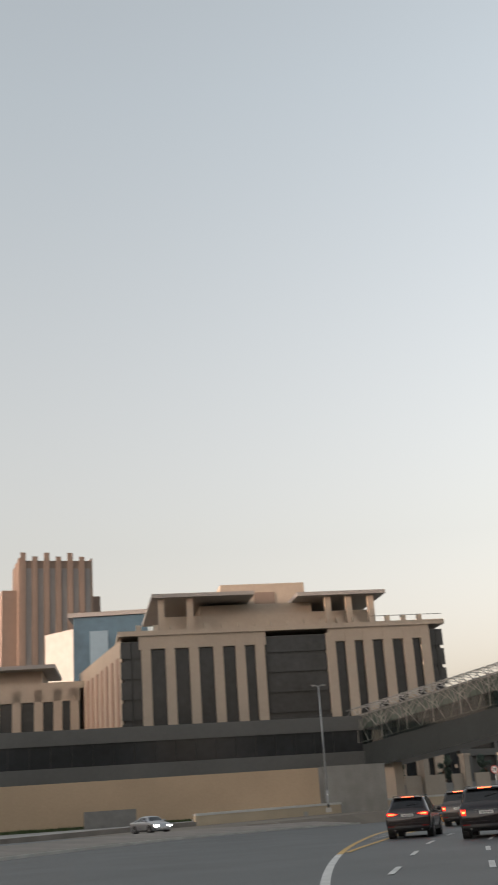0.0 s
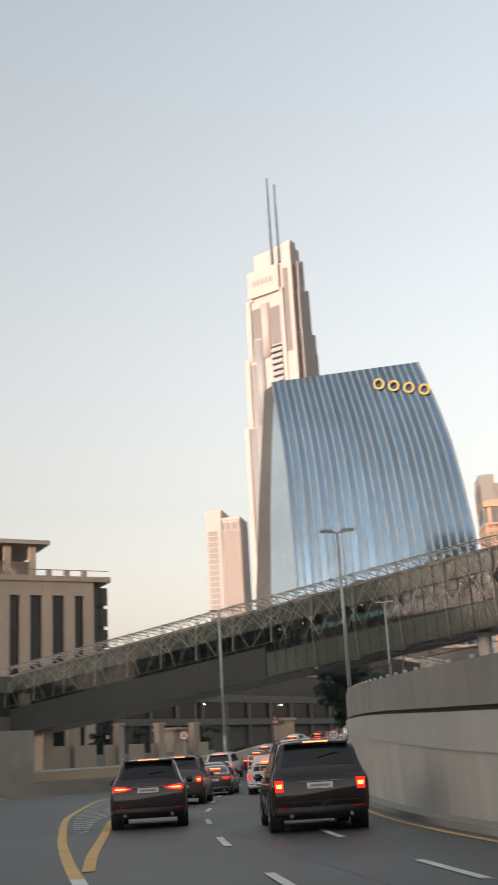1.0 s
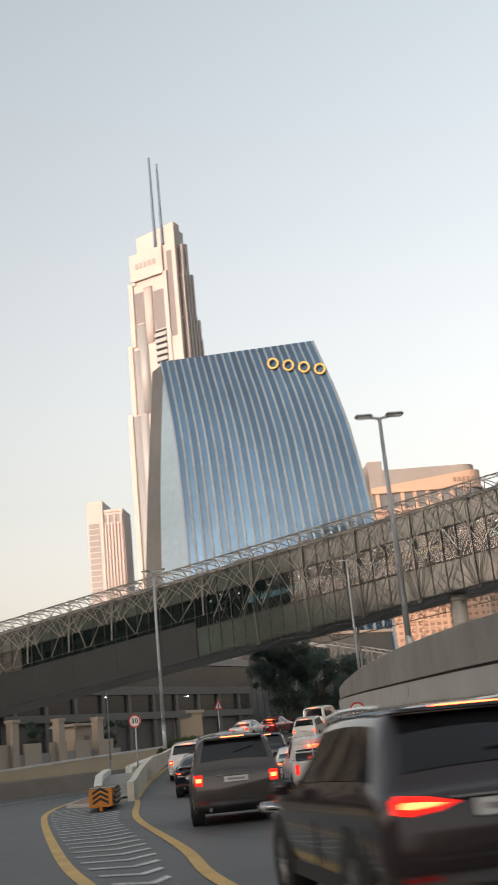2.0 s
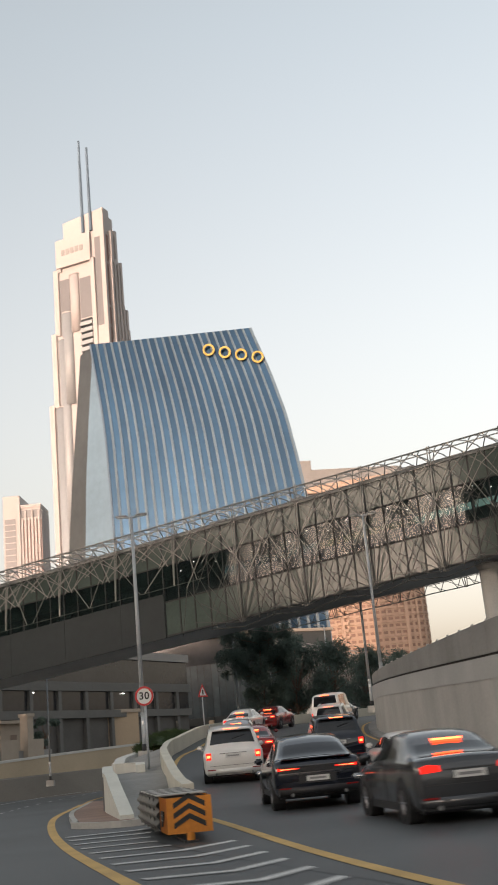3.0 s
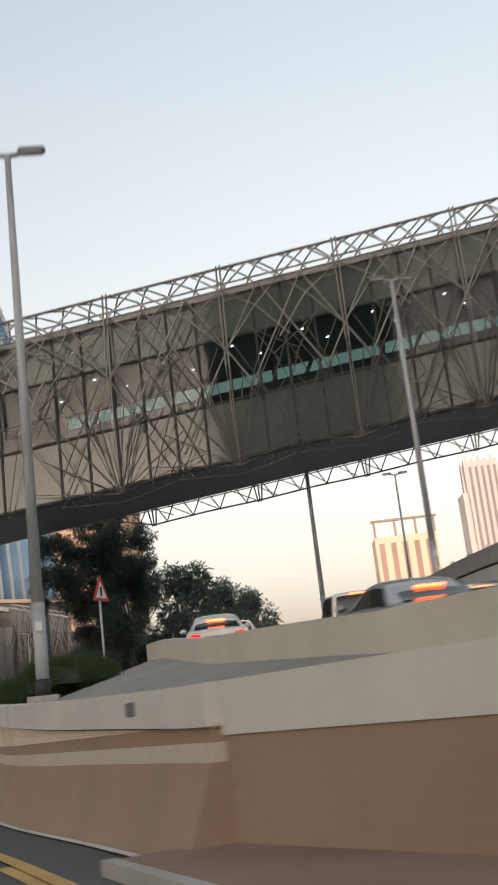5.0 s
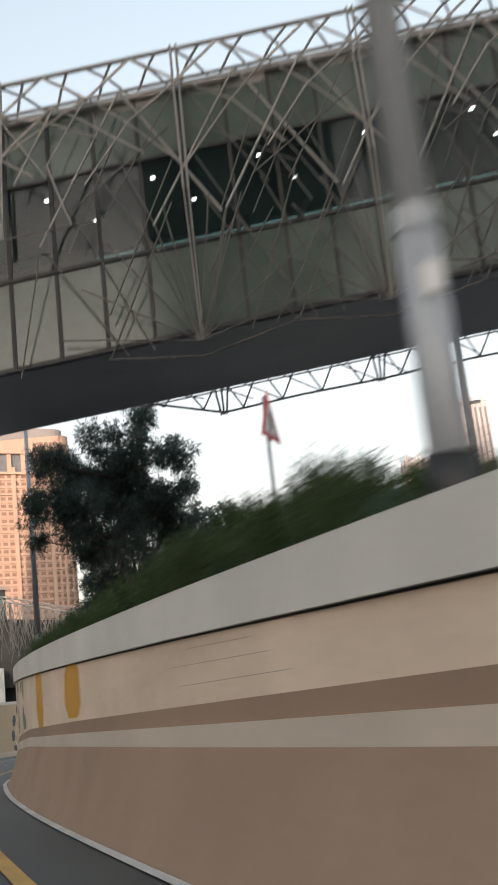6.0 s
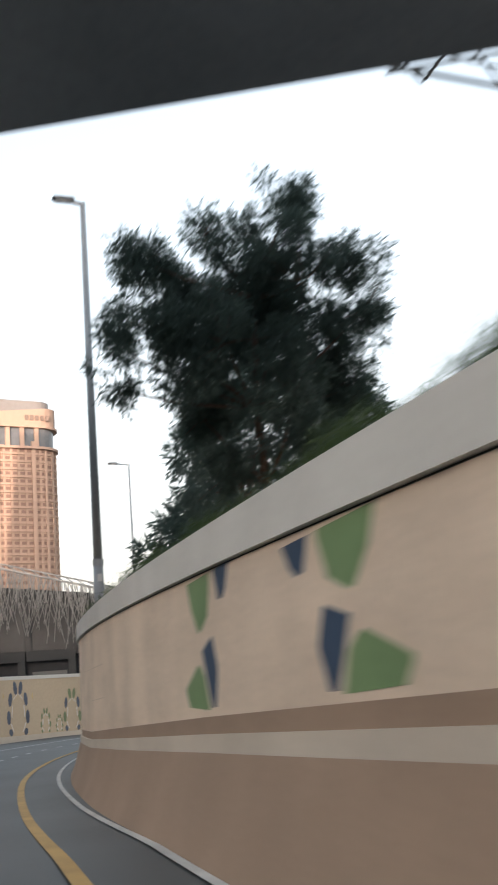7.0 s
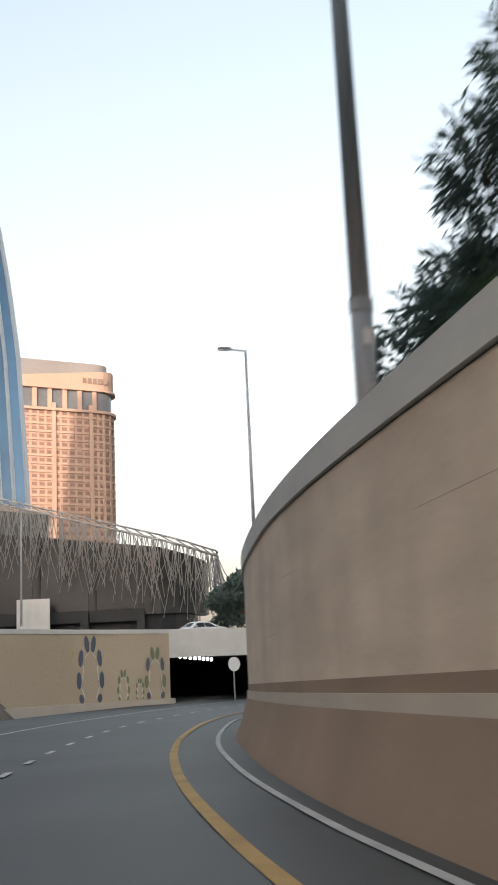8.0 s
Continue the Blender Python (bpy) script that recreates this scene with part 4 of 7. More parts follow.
for dy, frac in ((0, 0.36), (0, 0.68)):
    y = 24
    while y < 118:
        q = []
        for j in range(4):
            yy = y + j * 0.9
            xa = x_at(yr, yy) if yy > 37.3 else 4.2 - (37.3 - yy) * 0.155
            xb = x_at(RIGHT, yy) - 0.6
            q.append(Vector((xa + (xb - xa) * frac, yy, z_ramp(yy))))
        marking("road_dash", strip_line(bmesh.new(), q, 0, 0.14, 0.014), M_WHITE, "white lane dash")
        y += 8
marking("road_line_6", strip_line(bmesh.new(), [Vector((p.x, p.y, z_ramp(p.y))) for p in offset(rline, -0.85)], 0, 0.15, 0.012), M_YELLOW, "solid yellow edge line")


# ---- buildings ----
def frame_at(x, y, degrees):
    return Matrix.Translation((x, y, 0)) @ Matrix.Rotation(radians(degrees), 4, "Z")


# curved blue glass office block
def glass_office():
    base = Vector((131.5, 401.0, 0))
    e, out = Vector((0.862, -0.507, 0)), Vector((-0.507, -0.862, 0))
    thing = tagged(empty("glass_office_block", Matrix.Translation(base)), "sail-shaped office block of blue glass with silver fins", "office building")
    inv = Matrix.Translation(-base)

    def right(z):
        return lerp_table([(0, 74), (45, 72.5), (78, 70.4), (95, 68.4), (111, 66.0), (127, 62.2), (136, 59.4), (145, 56.7)], z)

    def left(z):
        return lerp_table([(0, 6.5), (72, 5.3), (89, 4.7), (107, 3.9), (119, 2.9), (130, 1.5), (144, -0.4), (145, -0.5)], z)

    def face(u, z, lift=0.0):
        bulge = 7.0 * math.sin(math.pi * min(1, max(0, (150 - z) / 150)) * 0.8)
        return base + e * (left(z) + (right(z) - left(z)) * u) + out * (bulge + lift) + Vector((0, 0, z))

    zs = [0, 25, 45] + [45 + 4.0 * k for k in range(1, 26)]
    n = 22
    for i in range(n):
        # each bay: wide blue facet, narrow one turning back, coloured pale for mirrored sky
        for u0, u1, o0, o1, m_ in ((0, 0.74, 0.0, 0.16, M_BLUE if i % 2 else M_BLUE2), (0.74, 1, 0.16, 0.0, M_BLUE_P)):
            bm = bmesh.new()
            rows = [[bm.verts.new(face((i + u) / n, z, o)) for u, o in ((u0, o0), (u1, o1))] for z in zs]
            for r, s in zip(rows, rows[1:]):
                bm.faces.new((r[0], r[1], s[1], s[0]))
            bmesh.ops.transform(bm, matrix=inv, verts=bm.verts)
            part("glass_strip", bm, m_, thing)
    for i in range(n + 1):
        bm = bmesh.new()
        rows = []
        for z in zs:
            d = (right(z) - left(z)) * (0.0018 if 0 < i < n else 0.005)
            p, q = face(i / n, z), face(i / n, z, 0.3)
            rows.append([bm.verts.new(v) for v in (p - e * d, q - e * d, q + e * d, p + e * d)])
        for r, s in zip(rows, rows[1:]):
            for j in range(4):
                bm.faces.new((r[j], r[(j + 1) % 4], s[(j + 1) % 4], s[j]))
        bmesh.ops.transform(bm, matrix=inv, verts=bm.verts)
        part("fin", bm, M_FIN2, thing)
    # pale side facet and dark return on the left, sides, back and roof
    bm = bmesh.new()
    rows = []
    for z in zs:
        f = lerp_table([(0, -9), (65, -6.6), (95, -4.9), (117, -3.0), (140, -0.6), (145, -0.5)], z)
        g = lerp_table([(0, -18), (63, -14.2), (95, -11.4), (117, -9.0), (145, -6.0)], z)
        rows.append([bm.verts.new(v) for v in (face(0, z), base + e * f + out * -2 + Vector((0, 0, z)), base + e * g - out * 9 + Vector((0, 0, z)),
                                              base + e * (g + 6) - out * 28 + Vector((0, 0, z)), base + e * (right(z) - 6) - out * 30 + Vector((0, 0, z)), face(1, z))])
    for r, s in zip(rows, rows[1:]):
        for j in range(5):
            f = bm.faces.new((r[j], s[j], s[j + 1], r[j + 1]))
            f.material_index = (0, 1, 1, 1, 2)[j]
    bm.faces.new(rows[-1])
    bmesh.ops.recalc_face_normals(bm, faces=bm.faces)
    bmesh.ops.transform(bm, matrix=inv, verts=bm.verts)
    part("side_wall", bm, (M_BLUE_L, M_RETURN, M_BLUE2), thing, "pale glass side facet and grey side walls")
    # rooftop sign: four plain yellow rings
    for k in range(4):
        bm = bmesh.new()
        u, z = 0.70 + 0.088 * k, 137.6 - 1.55 * k
        c = face(u, z, 0.9)
        r0, r1, seg = 2.2, 1.55, 24
        rings = []
        for lift in (0, 0.5):
            for r in (r0, r1):
                rings.append([bm.verts.new(c + out * lift + e * math.cos(a * 2 * math.pi / seg) * r * 0.95 + Vector((0, 0, math.sin(a * 2 * math.pi / seg) * r))) for a in range(seg)])
        for a in range(seg):
            b = (a + 1) % seg
            bm.faces.new((rings[2][a], rings[2][b], rings[3][b], rings[3][a]))
            bm.faces.new((rings[0][a], rings[0][b], rings[2][b], rings[2][a]))
            bm.faces.new((rings[1][b], rings[1][a], rings[3][a], rings[3][b]))
        bmesh.ops.transform(bm, matrix=inv, verts=bm.verts)
        part("sign_shape", bm, M_GOLD, thing, "yellow sign ring")
    return thing


glass_office()


def half_round(x, r, y, z0, z1, seg=10):
    """An upright half cylinder that stands out from a wall at y towards -y."""
    return prism(bmesh.new(), [(x - r * math.cos(math.pi * k / seg), y - r * 0.7 * math.sin(math.pi * k / seg)) for k in range(seg + 1)], z0, z1)


def slim_tower():
    """Stepped tower with twin masts: a front of silver bays between pale fins, and a ribbed warm flank."""
    m = frame_at(205.4, 589.8, -52.6)
    t = tagged(empty("stepped_tower", m), "very tall pale stepped tower with twin masts", "tower")
    tiers = ((0, 190, -24.3, 14.4, -11.4, 8.5), (190, 231, -21.3, 14.4, -11.2, 8.0), (231, 243, -18.8, 14.2, -10.8, 7.4), (243, 269, -18.8, 14.1, -10.7, 3.8), (269, 287, -16.8, 14.0, -10.4, -0.2))
    for z0, z1, xl, xr, yn, yf in tiers:
        part("shaft", boxes((xl, xr, yn, yf, z0, z1)), M_TOWER, t)
        part("corner_fin", boxes((xl - 0.5, xl + 2.6, yn - 1.2, yn + 2, z0, z1 + 1.5)), M_TOWER, t)
        part("corner_fin", boxes((xr - 1.6, xr + 0.9, yn - 1.3, yn + 0.8, z0, z1 + (2 if z1 < 280 else 12.5))), M_TOWER, t)
        # ribs and rose window strips on the flank
        n_ = max(2, int((yf - yn) / 3.6))
        for k in range(n_):
            y = yn + 2.0 + (yf - yn - 2.0) * k / n_
            w = (yf - yn - 2.0) / n_
            part("window_strip", boxes((xr, xr + 0.15, y, y + w * 0.55, z0, z1 - 1.5)), M_HOTEL_D2, t)
            part("rib", boxes((xr, xr + 2.3, y + w * 0.5, y + w, z0, z1 + 1.0 + 1.5 * (k % 2))), M_TOWER, t)
    # silver bays on the front, one stepping up behind the other
    for x, r, y, z0, z1, m_ in ((-17.6, 3.4, -11.4, 0, 189, M_TSIL), (-14.6, 3.2, -11.2, 100, 228, M_TSIL), (-11.8, 3.6, -10.9, 190, 243, M_TSIL), (-6.2, 3.0, -10.7, 231, 265, M_TOWER)):
        part("round_bay", half_round(x, r, y, z0, z1), m_, t, "silver rounded bay", True)
        part("bay_cap", half_round(x, r + 0.25, y, z1, z1 + 0.7), M_TOWER, t)
    part("window_strip", boxes((-15.8, -9.6, -10.95, -10.6, 244, 264)), M_TGLASS, t, "grey glazing")
    part("window_strip", boxes((-2.8, 4.8, -11.0, -10.6, 238, 262)), M_TGLASS, t, "grey glazing")
    part("window_strip", boxes((8.2, 12.2, -11.0, -10.4, 200, 284)), M_TGLASS, t, "grey glazing")
    part("rib", boxes((5.2, 7.8, -12.0, -10.4, 0, 272)), M_TOWER, t)
    # no real recess: a dark sheet gives the shade between the louvres
    part("dark_recess", boxes((-2.8, 4.8, -11.5, -11.2, 190, 237)), M_DGLASS, t, "dark sheet standing for the shade behind louvres")
    for k in range(11):
        part("louvre", boxes((-2.9, 4.9, -12.4, -11.5, 196 + k * 3.7, 198.2 + k * 3.7)), M_TSIL, t)
    for k in range(9):
        part("louvre", boxes((14.4, 15.0, -8.0, -4.0, 200 + k * 3.7, 202.0 + k * 3.7)), M_GREY, t)
    # crown slab and the sign panel before it
    part("crown", prism(bmesh.new(), [(-12.6, -10), (14, -10), (14, -0.4), (-12.6, -0.4)], 286, 297.5), M_TOWER, t)
    bm = bmesh.new()
    lo = [bm.verts.new(v) for v in ((-12.6, -10, 297.5), (14, -10, 297.5), (14, -4, 297.5), (-12.6, -4, 297.5))]
    hi = [bm.verts.new(v) for v in ((-12.6, -10, 299.0), (14, -10, 301.5), (14, -4, 301.5), (-12.6, -4, 299.0))]
    bm.faces.new(hi)
    for a in range(4):
        bm.faces.new((lo[a], lo[(a + 1) % 4], hi[(a + 1) % 4], hi[a]))
    part("crown_edge", bm, M_TOWER, t)
    part("sign_panel", boxes((-16.8, 5.9, -12.4, -10.5, 271, 288)), M_TOWER, t, "pale panel with a grey sign")
    for k in range(5):
        part("sign_bar", boxes((-12.9 + 3.0 * k, -10.7 + 3.0 * k, -12.6, -12.4, 278.0, 281.4)), M_GREY, t, "grey sign bar")
    for x, z in ((1.0, 347.6), (6.1, 341.5)):
        bm = bmesh.new()
        tube(bm, (x, -10.6, 289), (x, -10.6, z), 0.95, 0.6, sides=8)
        part("mast", bm, M_FIN2, t, "slim grey mast")


slim_tower()


def striped_block(name, x, y, deg, w, d, h, n, m1, m2, label, steps=()):
    """A plain tower with upright ribs and recessed window strips."""
    t = tagged(empty(name, frame_at(x, y, deg)), label, "tower")
    part("shaft", boxes((-w / 2, w / 2, -d / 2, d / 2, 0, h)), m1, t)
    for k in range(n):
        x0 = -w / 2 + w * k / n
        part("rib", boxes((x0, x0 + w / n * 0.45, -d / 2 - 0.7, -d / 2, 0, h + (1.5 if k % 2 else 3))), m1, t)
        part("window_strip", boxes((x0 + w / n * 0.5, x0 + w / n * 0.95, -d / 2 - 0.1, -d / 2, h * 0.1, h - 3)), m2, t)
    for k in range(max(2, n // 2)):
        y0 = -d / 2 + d * k / max(2, n // 2)
        for sx in (-1, 1):
            part("rib", boxes((sx * w / 2 - (0.7 if sx < 0 else 0), sx * w / 2 + (0.7 if sx > 0 else 0), y0, y0 + d / n, 0, h + 1)), m1, t)
    for (x0, x1, y0, y1, z0, z1) in steps:
        part("setback", boxes((x0, x1, y0, y1, z0, z1)), m1, t)
    return t


def slab_tower():
    """Pale slab tower: a tall plain pier with a glazed panel, and a ribbed wing a little lower."""
    t = tagged(empty("apartment_tower", frame_at(190, 684, -30)), "pale pink slab tower with a grey glazed panel far off", "tower")
    part("pier", boxes((-11.5, -1.5, -11, 11, 0, 160)), M_TOWER, t)
    part("wing", boxes((-1.5, 10.5, -9.6, 11, 0, 152.5)), M_TOWER, t)
    part("glazed_panel", boxes((-10.6, -4.2, -11.25, -11, 20, 146)), M_TGLASS, t, "grey glazed panel")
    for k in range(34):
        part("floor_line", boxes((-10.7, -4.1, -11.4, -11.25, 22 + 3.65 * k, 22.5 + 3.65 * k)), M_TOWER, t)
    # flat grey sheet in place of a shaded recess below the roof edge
    part("dark_recess", boxes((-0.9, 9.9, -9.75, -9.6, 146.5, 151)), M_TGLASS, t)
    for k in range(6):
        part("rib", boxes((-1.0 + 2.0 * k, 0.1 + 2.0 * k, -10.5, -9.6, 0, 146 + (4.5 if k % 2 else 0))), M_TOWER, t)
        part("window_strip", boxes((0.1 + 2.0 * k, 1.0 + 2.0 * k, -9.75, -9.6, 10, 145)), M_HOTEL_D2, t)
    part("roof_edge", boxes((-1.5, 10.8, -10.2, 11, 152.5, 154.3)), M_TOWER, t)
    for k in range(5):
        part("flank_rib", boxes((10.5, 11.1, -9 + 4.2 * k, -6.8 + 4.2 * k, 0, 151)), M_TOWER, t)


slab_tower()
striped_block("apartment_tower", -88, 420, 20, 27, 26, 99, 6, M_APT, M_GREY, "brown ribbed apartment tower far off", ((-20, -13.5, -10, 8, 0, 88), (13.5, 18, -8, 10, 0, 86)))
striped_block("apartment_tower", 525, 432, -45, 17, 18, 121, 5, M_TOWER, M_TGLASS, "pale apartment tower far off", ((-12, -8, -9, 9, 0, 104),))
striped_block("apartment_tower", 547, 408, -45, 14, 18, 150, 5, M_TOWER, M_TGLASS, "pale apartment tower far off")


def far_frame():
    t = tagged(empty("unfinished_building", frame_at(740, 655, -45) @ Matrix.Diagonal((2.85, 2.85, 2.62, 1))), "low cream building with an open roof frame", "building")
    part("body", boxes((-9, 9, -5, 5, 0, 49)), M_HOTEL_P, t)
    for x in (-9, -3, 3, 8.4):
        part("post", boxes((x, x + 0.6, -5, -4.4, 49, 54.5)), M_APT, t)
    part("beam", boxes((-9.6, 9.6, -5.2, -4.4, 53.9, 54.6)), M_APT, t)
    for k in range(5):
        part("window_strip", boxes((-8 + 3.4 * k, -6.4 + 3.4 * k, -5.1, -5, 20, 47)), M_HOTEL_D2, t)


far_frame()


def hotel():
    """Broad hotel slab with a rounded end, floor by floor."""
    m = frame_at(360.5, 526.5, -19.5) @ Matrix.Diagonal((1, 1, 1.035, 1))
    t = tagged(empty("hotel_tower", m), "tall terracotta hotel tower with rows of balconies", "hotel")

    def ring(grow, x0=-64.0):
        pts = [(x0, 24), (x0, -grow)]
        for k in range(0, 10):
            a = -math.pi / 2 + k * math.pi / 9 * 0.75
            pts.append((-10 + (10 + grow) * math.cos(a), 10 + (10 + grow) * math.sin(a)))
        pts.append((-2, 24))
        return pts

    part("body", prism(bmesh.new(), ring(0), 0, 118), M_HOTEL, t)
    for k in range(33):
        part("floor_slab", prism(bmesh.new(), ring(0.7), 2 + k * 3.52, 2.9 + k * 3.52), M_HOTEL, t)
    for k in range(5, 33):
        part("window_band", prism(bmesh.new(), ring(0.14), 3.3 + k * 3.52, 4.7 + k * 3.52), M_HOTEL_D, t)
    for i in range(16):
        x = -63.6 + i * 3.5
        part("pier", boxes((x, x + 1.15, -0.45, 0.1, 16, 118)), M_HOTEL, t)
        if i % 5 == 4:
            part("pilaster", boxes((x - 0.2, x + 1.7, -1.1, 0, 0, 121)), M_HOTEL, t)
        if i in (3, 4):
            for k in range(6, 33):
                bm = bmesh.new()
                prism(bm, [(x + 1.1, -0.2), (x + 1.6, -1.8), (x + 3.4, -1.8), (x + 3.9, -0.2)], 2.2 + k * 3.52, 3.6 + k * 3.52)
                part("balcony", bm, M_HOTEL, t)
    for a in (-1.35, -0.95, -0.55, -0.15, 0.25):
        m_ = Matrix.Translation((-10 + 10.3 * math.cos(a), 10 + 10.3 * math.sin(a), 0)) @ Matrix.Rotation(a + math.pi / 2, 4, "Z")
        part("pier", boxes((-0.7, 0.7, -0.3, 0.3, 16, 118), m=m_), M_HOTEL, t)
    part("glazed_storey", prism(bmesh.new(), ring(-0.5), 118, 128), M_HGLASS, t)
    for i in range(8):
        part("pilaster", boxes((-62 + i * 7, -60 + i * 7, -0.6, 1, 118, 128)), M_HOTEL, t)
    part("cornice", prism(bmesh.new(), ring(1.6), 117.4, 118.6), M_HOTEL, t)
    part("cornice", prism(bmesh.new(), ring(1.4), 127.4, 128.4), M_HOTEL, t)
    bm = bmesh.new()
    rg = ring(0.4)
    lo = [bm.verts.new((x, y, 128.4)) for x, y in rg]
    hi = [bm.verts.new((x, y, 137.8 + x * 0.11)) for x, y in rg]
    for i in range(len(rg)):
        j = (i + 1) % len(rg)
        bm.faces.new((lo[i], lo[j], hi[j], hi[i]))
    bm.faces.new(hi)
    part("parapet_band", bm, M_HOTEL, t)
    part("roof_cap", prism(bmesh.new(), ring(-2.5), 128, 141), M_GREY, t, "grey curved roof cap")
    part("plant_room", boxes((-64, -56, 2, 20, 120, 146)), M_GREY, t)
    for k in range(5):
        part("sign_bar", boxes((-17.5 + 2.5 * k, -15.8 + 2.5 * k, -0.8, -0.5, 131, 133.4)), M_APT, t, "brown sign bar")


hotel()


def stone_office():
    """Low stone office with tall window slots and a roof terrace under flat canopies."""
    m = frame_at(-27, 194.5, 11)
    t = tagged(empty("stone_office_building", m), "beige stone office building with tall dark window slots", "office building")
    W, D, H = 60.5, 46.0, 33.2
    part("core", boxes((0.6, W - 0.6, 0.6, D, 0, H - 1.2)), M_DGLASS, t, "dark glazing behind the pilasters")
    part("cornice", boxes((3.4, W * 0.44, -0.2, 1.2, H - 2.6, H - 0.2)), M_STONE, t)
    part("cornice", boxes((W * 0.635, W * 0.955, -0.2, 1.2, H - 2.6, H - 0.2)), M_STONE, t)
    part("roof_slab", boxes((-0.3, W + 0.3, -0.5, D, H - 0.2, H + 0.7)), M_STONE, t)
    for f in (0.077, 0.149, 0.22, 0.293, 0.36, 0.42, 0.64, 0.70, 0.757, 0.82, 0.884, 0.94):
        part("pilaster", boxes((W * f - 0.85, W * f + 0.85, -0.35, 0.9, 0, H - 1.0)), M_STONE, t)
    for f0, f1 in ((0.0, 0.068), (0.44, 0.63), (0.952, 1.0)):
        for k in range(9):
            part("glass_band", boxes((W * f0 + 0.1, W * f1 - 0.1, 0.2, 0.5, k * 3.6 + 0.3, k * 3.6 + 3.3)), M_DGLASS, t)
        if f1 - f0 < 0.1:
            part("mullion", boxes((W * (f0 + f1) / 2 - 0.1, W * (f0 + f1) / 2 + 0.1, 0.1, 0.4, 0, H - 1)), M_MULL, t)
    # splayed left wing
    part("side_wing", prism(bmesh.new(), [(0.3, 0.5), (0.3, 45), (-7.0, 45)], 0, H - 0.6), M_STONE, t)
    for k in range(8):
        f0, f1 = 0.06 + k * 0.115, 0.06 + k * 0.115 + 0.05
        ring_ = [(0.3 - 7.3 * f - o, 0.5 + 44.5 * f - o * 0.16) for f, o in ((f0, 0.12), (f0, 0.0), (f1, 0.0), (f1, 0.12))]
        part("window_slot", prism(bmesh.new(), ring_, 2, H - 3.5), M_HOTEL_D, t)
    # terrace storey
    part("terrace_wall", boxes((8, W - 12.5, 3, D - 6, H + 0.7, H + 3.6)), M_STONE, t)
    part("terrace_wall", boxes((15.5, 37, 6, D - 8, H + 3.6, H + 6.0)), M_STONE, t)
    part("stair_box", boxes((20, 36.5, 9, 24, H + 3, H + 10.5)), M_STONE, t)
    part("louvre_door", boxes((26.5, 30.5, 8.85, 9.0, H + 4.8, H + 8.8)), M_APT, t)
    part("canopy", boxes((6, 25, -0.6, 30, H + 6.6, H + 7.3)), M_GREY, t)
    part("canopy", boxes((33, W - 10.5, -0.6, 30, H + 6.0, H + 6.7)), M_GREY, t)
    for x in (7.2, 12.5, 38.5, 42.5, 46.8):
        part("post", boxes((x, x + 1.1, 0.6, 1.7, H + 0.7, H + 6.6)), M_STONE, t)
    for k in range(18):
        part("baluster", boxes((3 + k * 3.1, 3.9 + k * 3.1, -0.4, 0.3, H + 0.7, H + 1.7)), M_STONE, t)
    part("handrail", boxes((W - 14, W, -0.3, -0.2, H + 1.7, H + 1.8)), M_MULL, t)
    return t


stone_office()
t = tagged(empty("stone_office_annex", frame_at(-82, 226, 8)), "lower beige stone office wing with a flat canopy", "office building")
part("core", boxes((0, 41, 0.6, 30, 0, 29)), M_DGLASS, t)
part("roof_slab", boxes((-1, 42, -0.3, 30, 29, 30.4)), M_STONE, t)
part("canopy", boxes((0, 36, -2, 20, 33.2, 34)), M_GREY, t)
part("terrace_wall", boxes((0, 33, 2, 20, 30.4, 33.2)), M_STONE, t)
for k, x in enumerate((18, 22.5, 27, 31.5, 35.5, 39)):
    part("pilaster", boxes((x, x + 1.8, -0.3, 0.8, 0, 29)), M_STONE, t)
part("cornice", boxes((16, 41, -0.3, 0.8, 26.5, 29)), M_STONE, t)
t = tagged(empty("blue_office_block", frame_at(-52, 298, 4)), "white and blue glass office block behind the stone offices", "office building")
part("glass_wall", boxes((-3.5, 17, -0.2, 20, 0, 56)), M_BLUE3, t)
part("white_wall", prism(bmesh.new(), [(-12.5, 8), (-3.6, 0), (-3.6, 20), (-12.5, 20)], 0, 53), M_COPING_G, t)
part("roof_slab", boxes((-5, 18, -1, 20, 56, 57.2)), M_GREY, t)
part("glass_panel", boxes((1, 6, -0.4, -0.2, 20, 52)), M_BLUE_L, t)


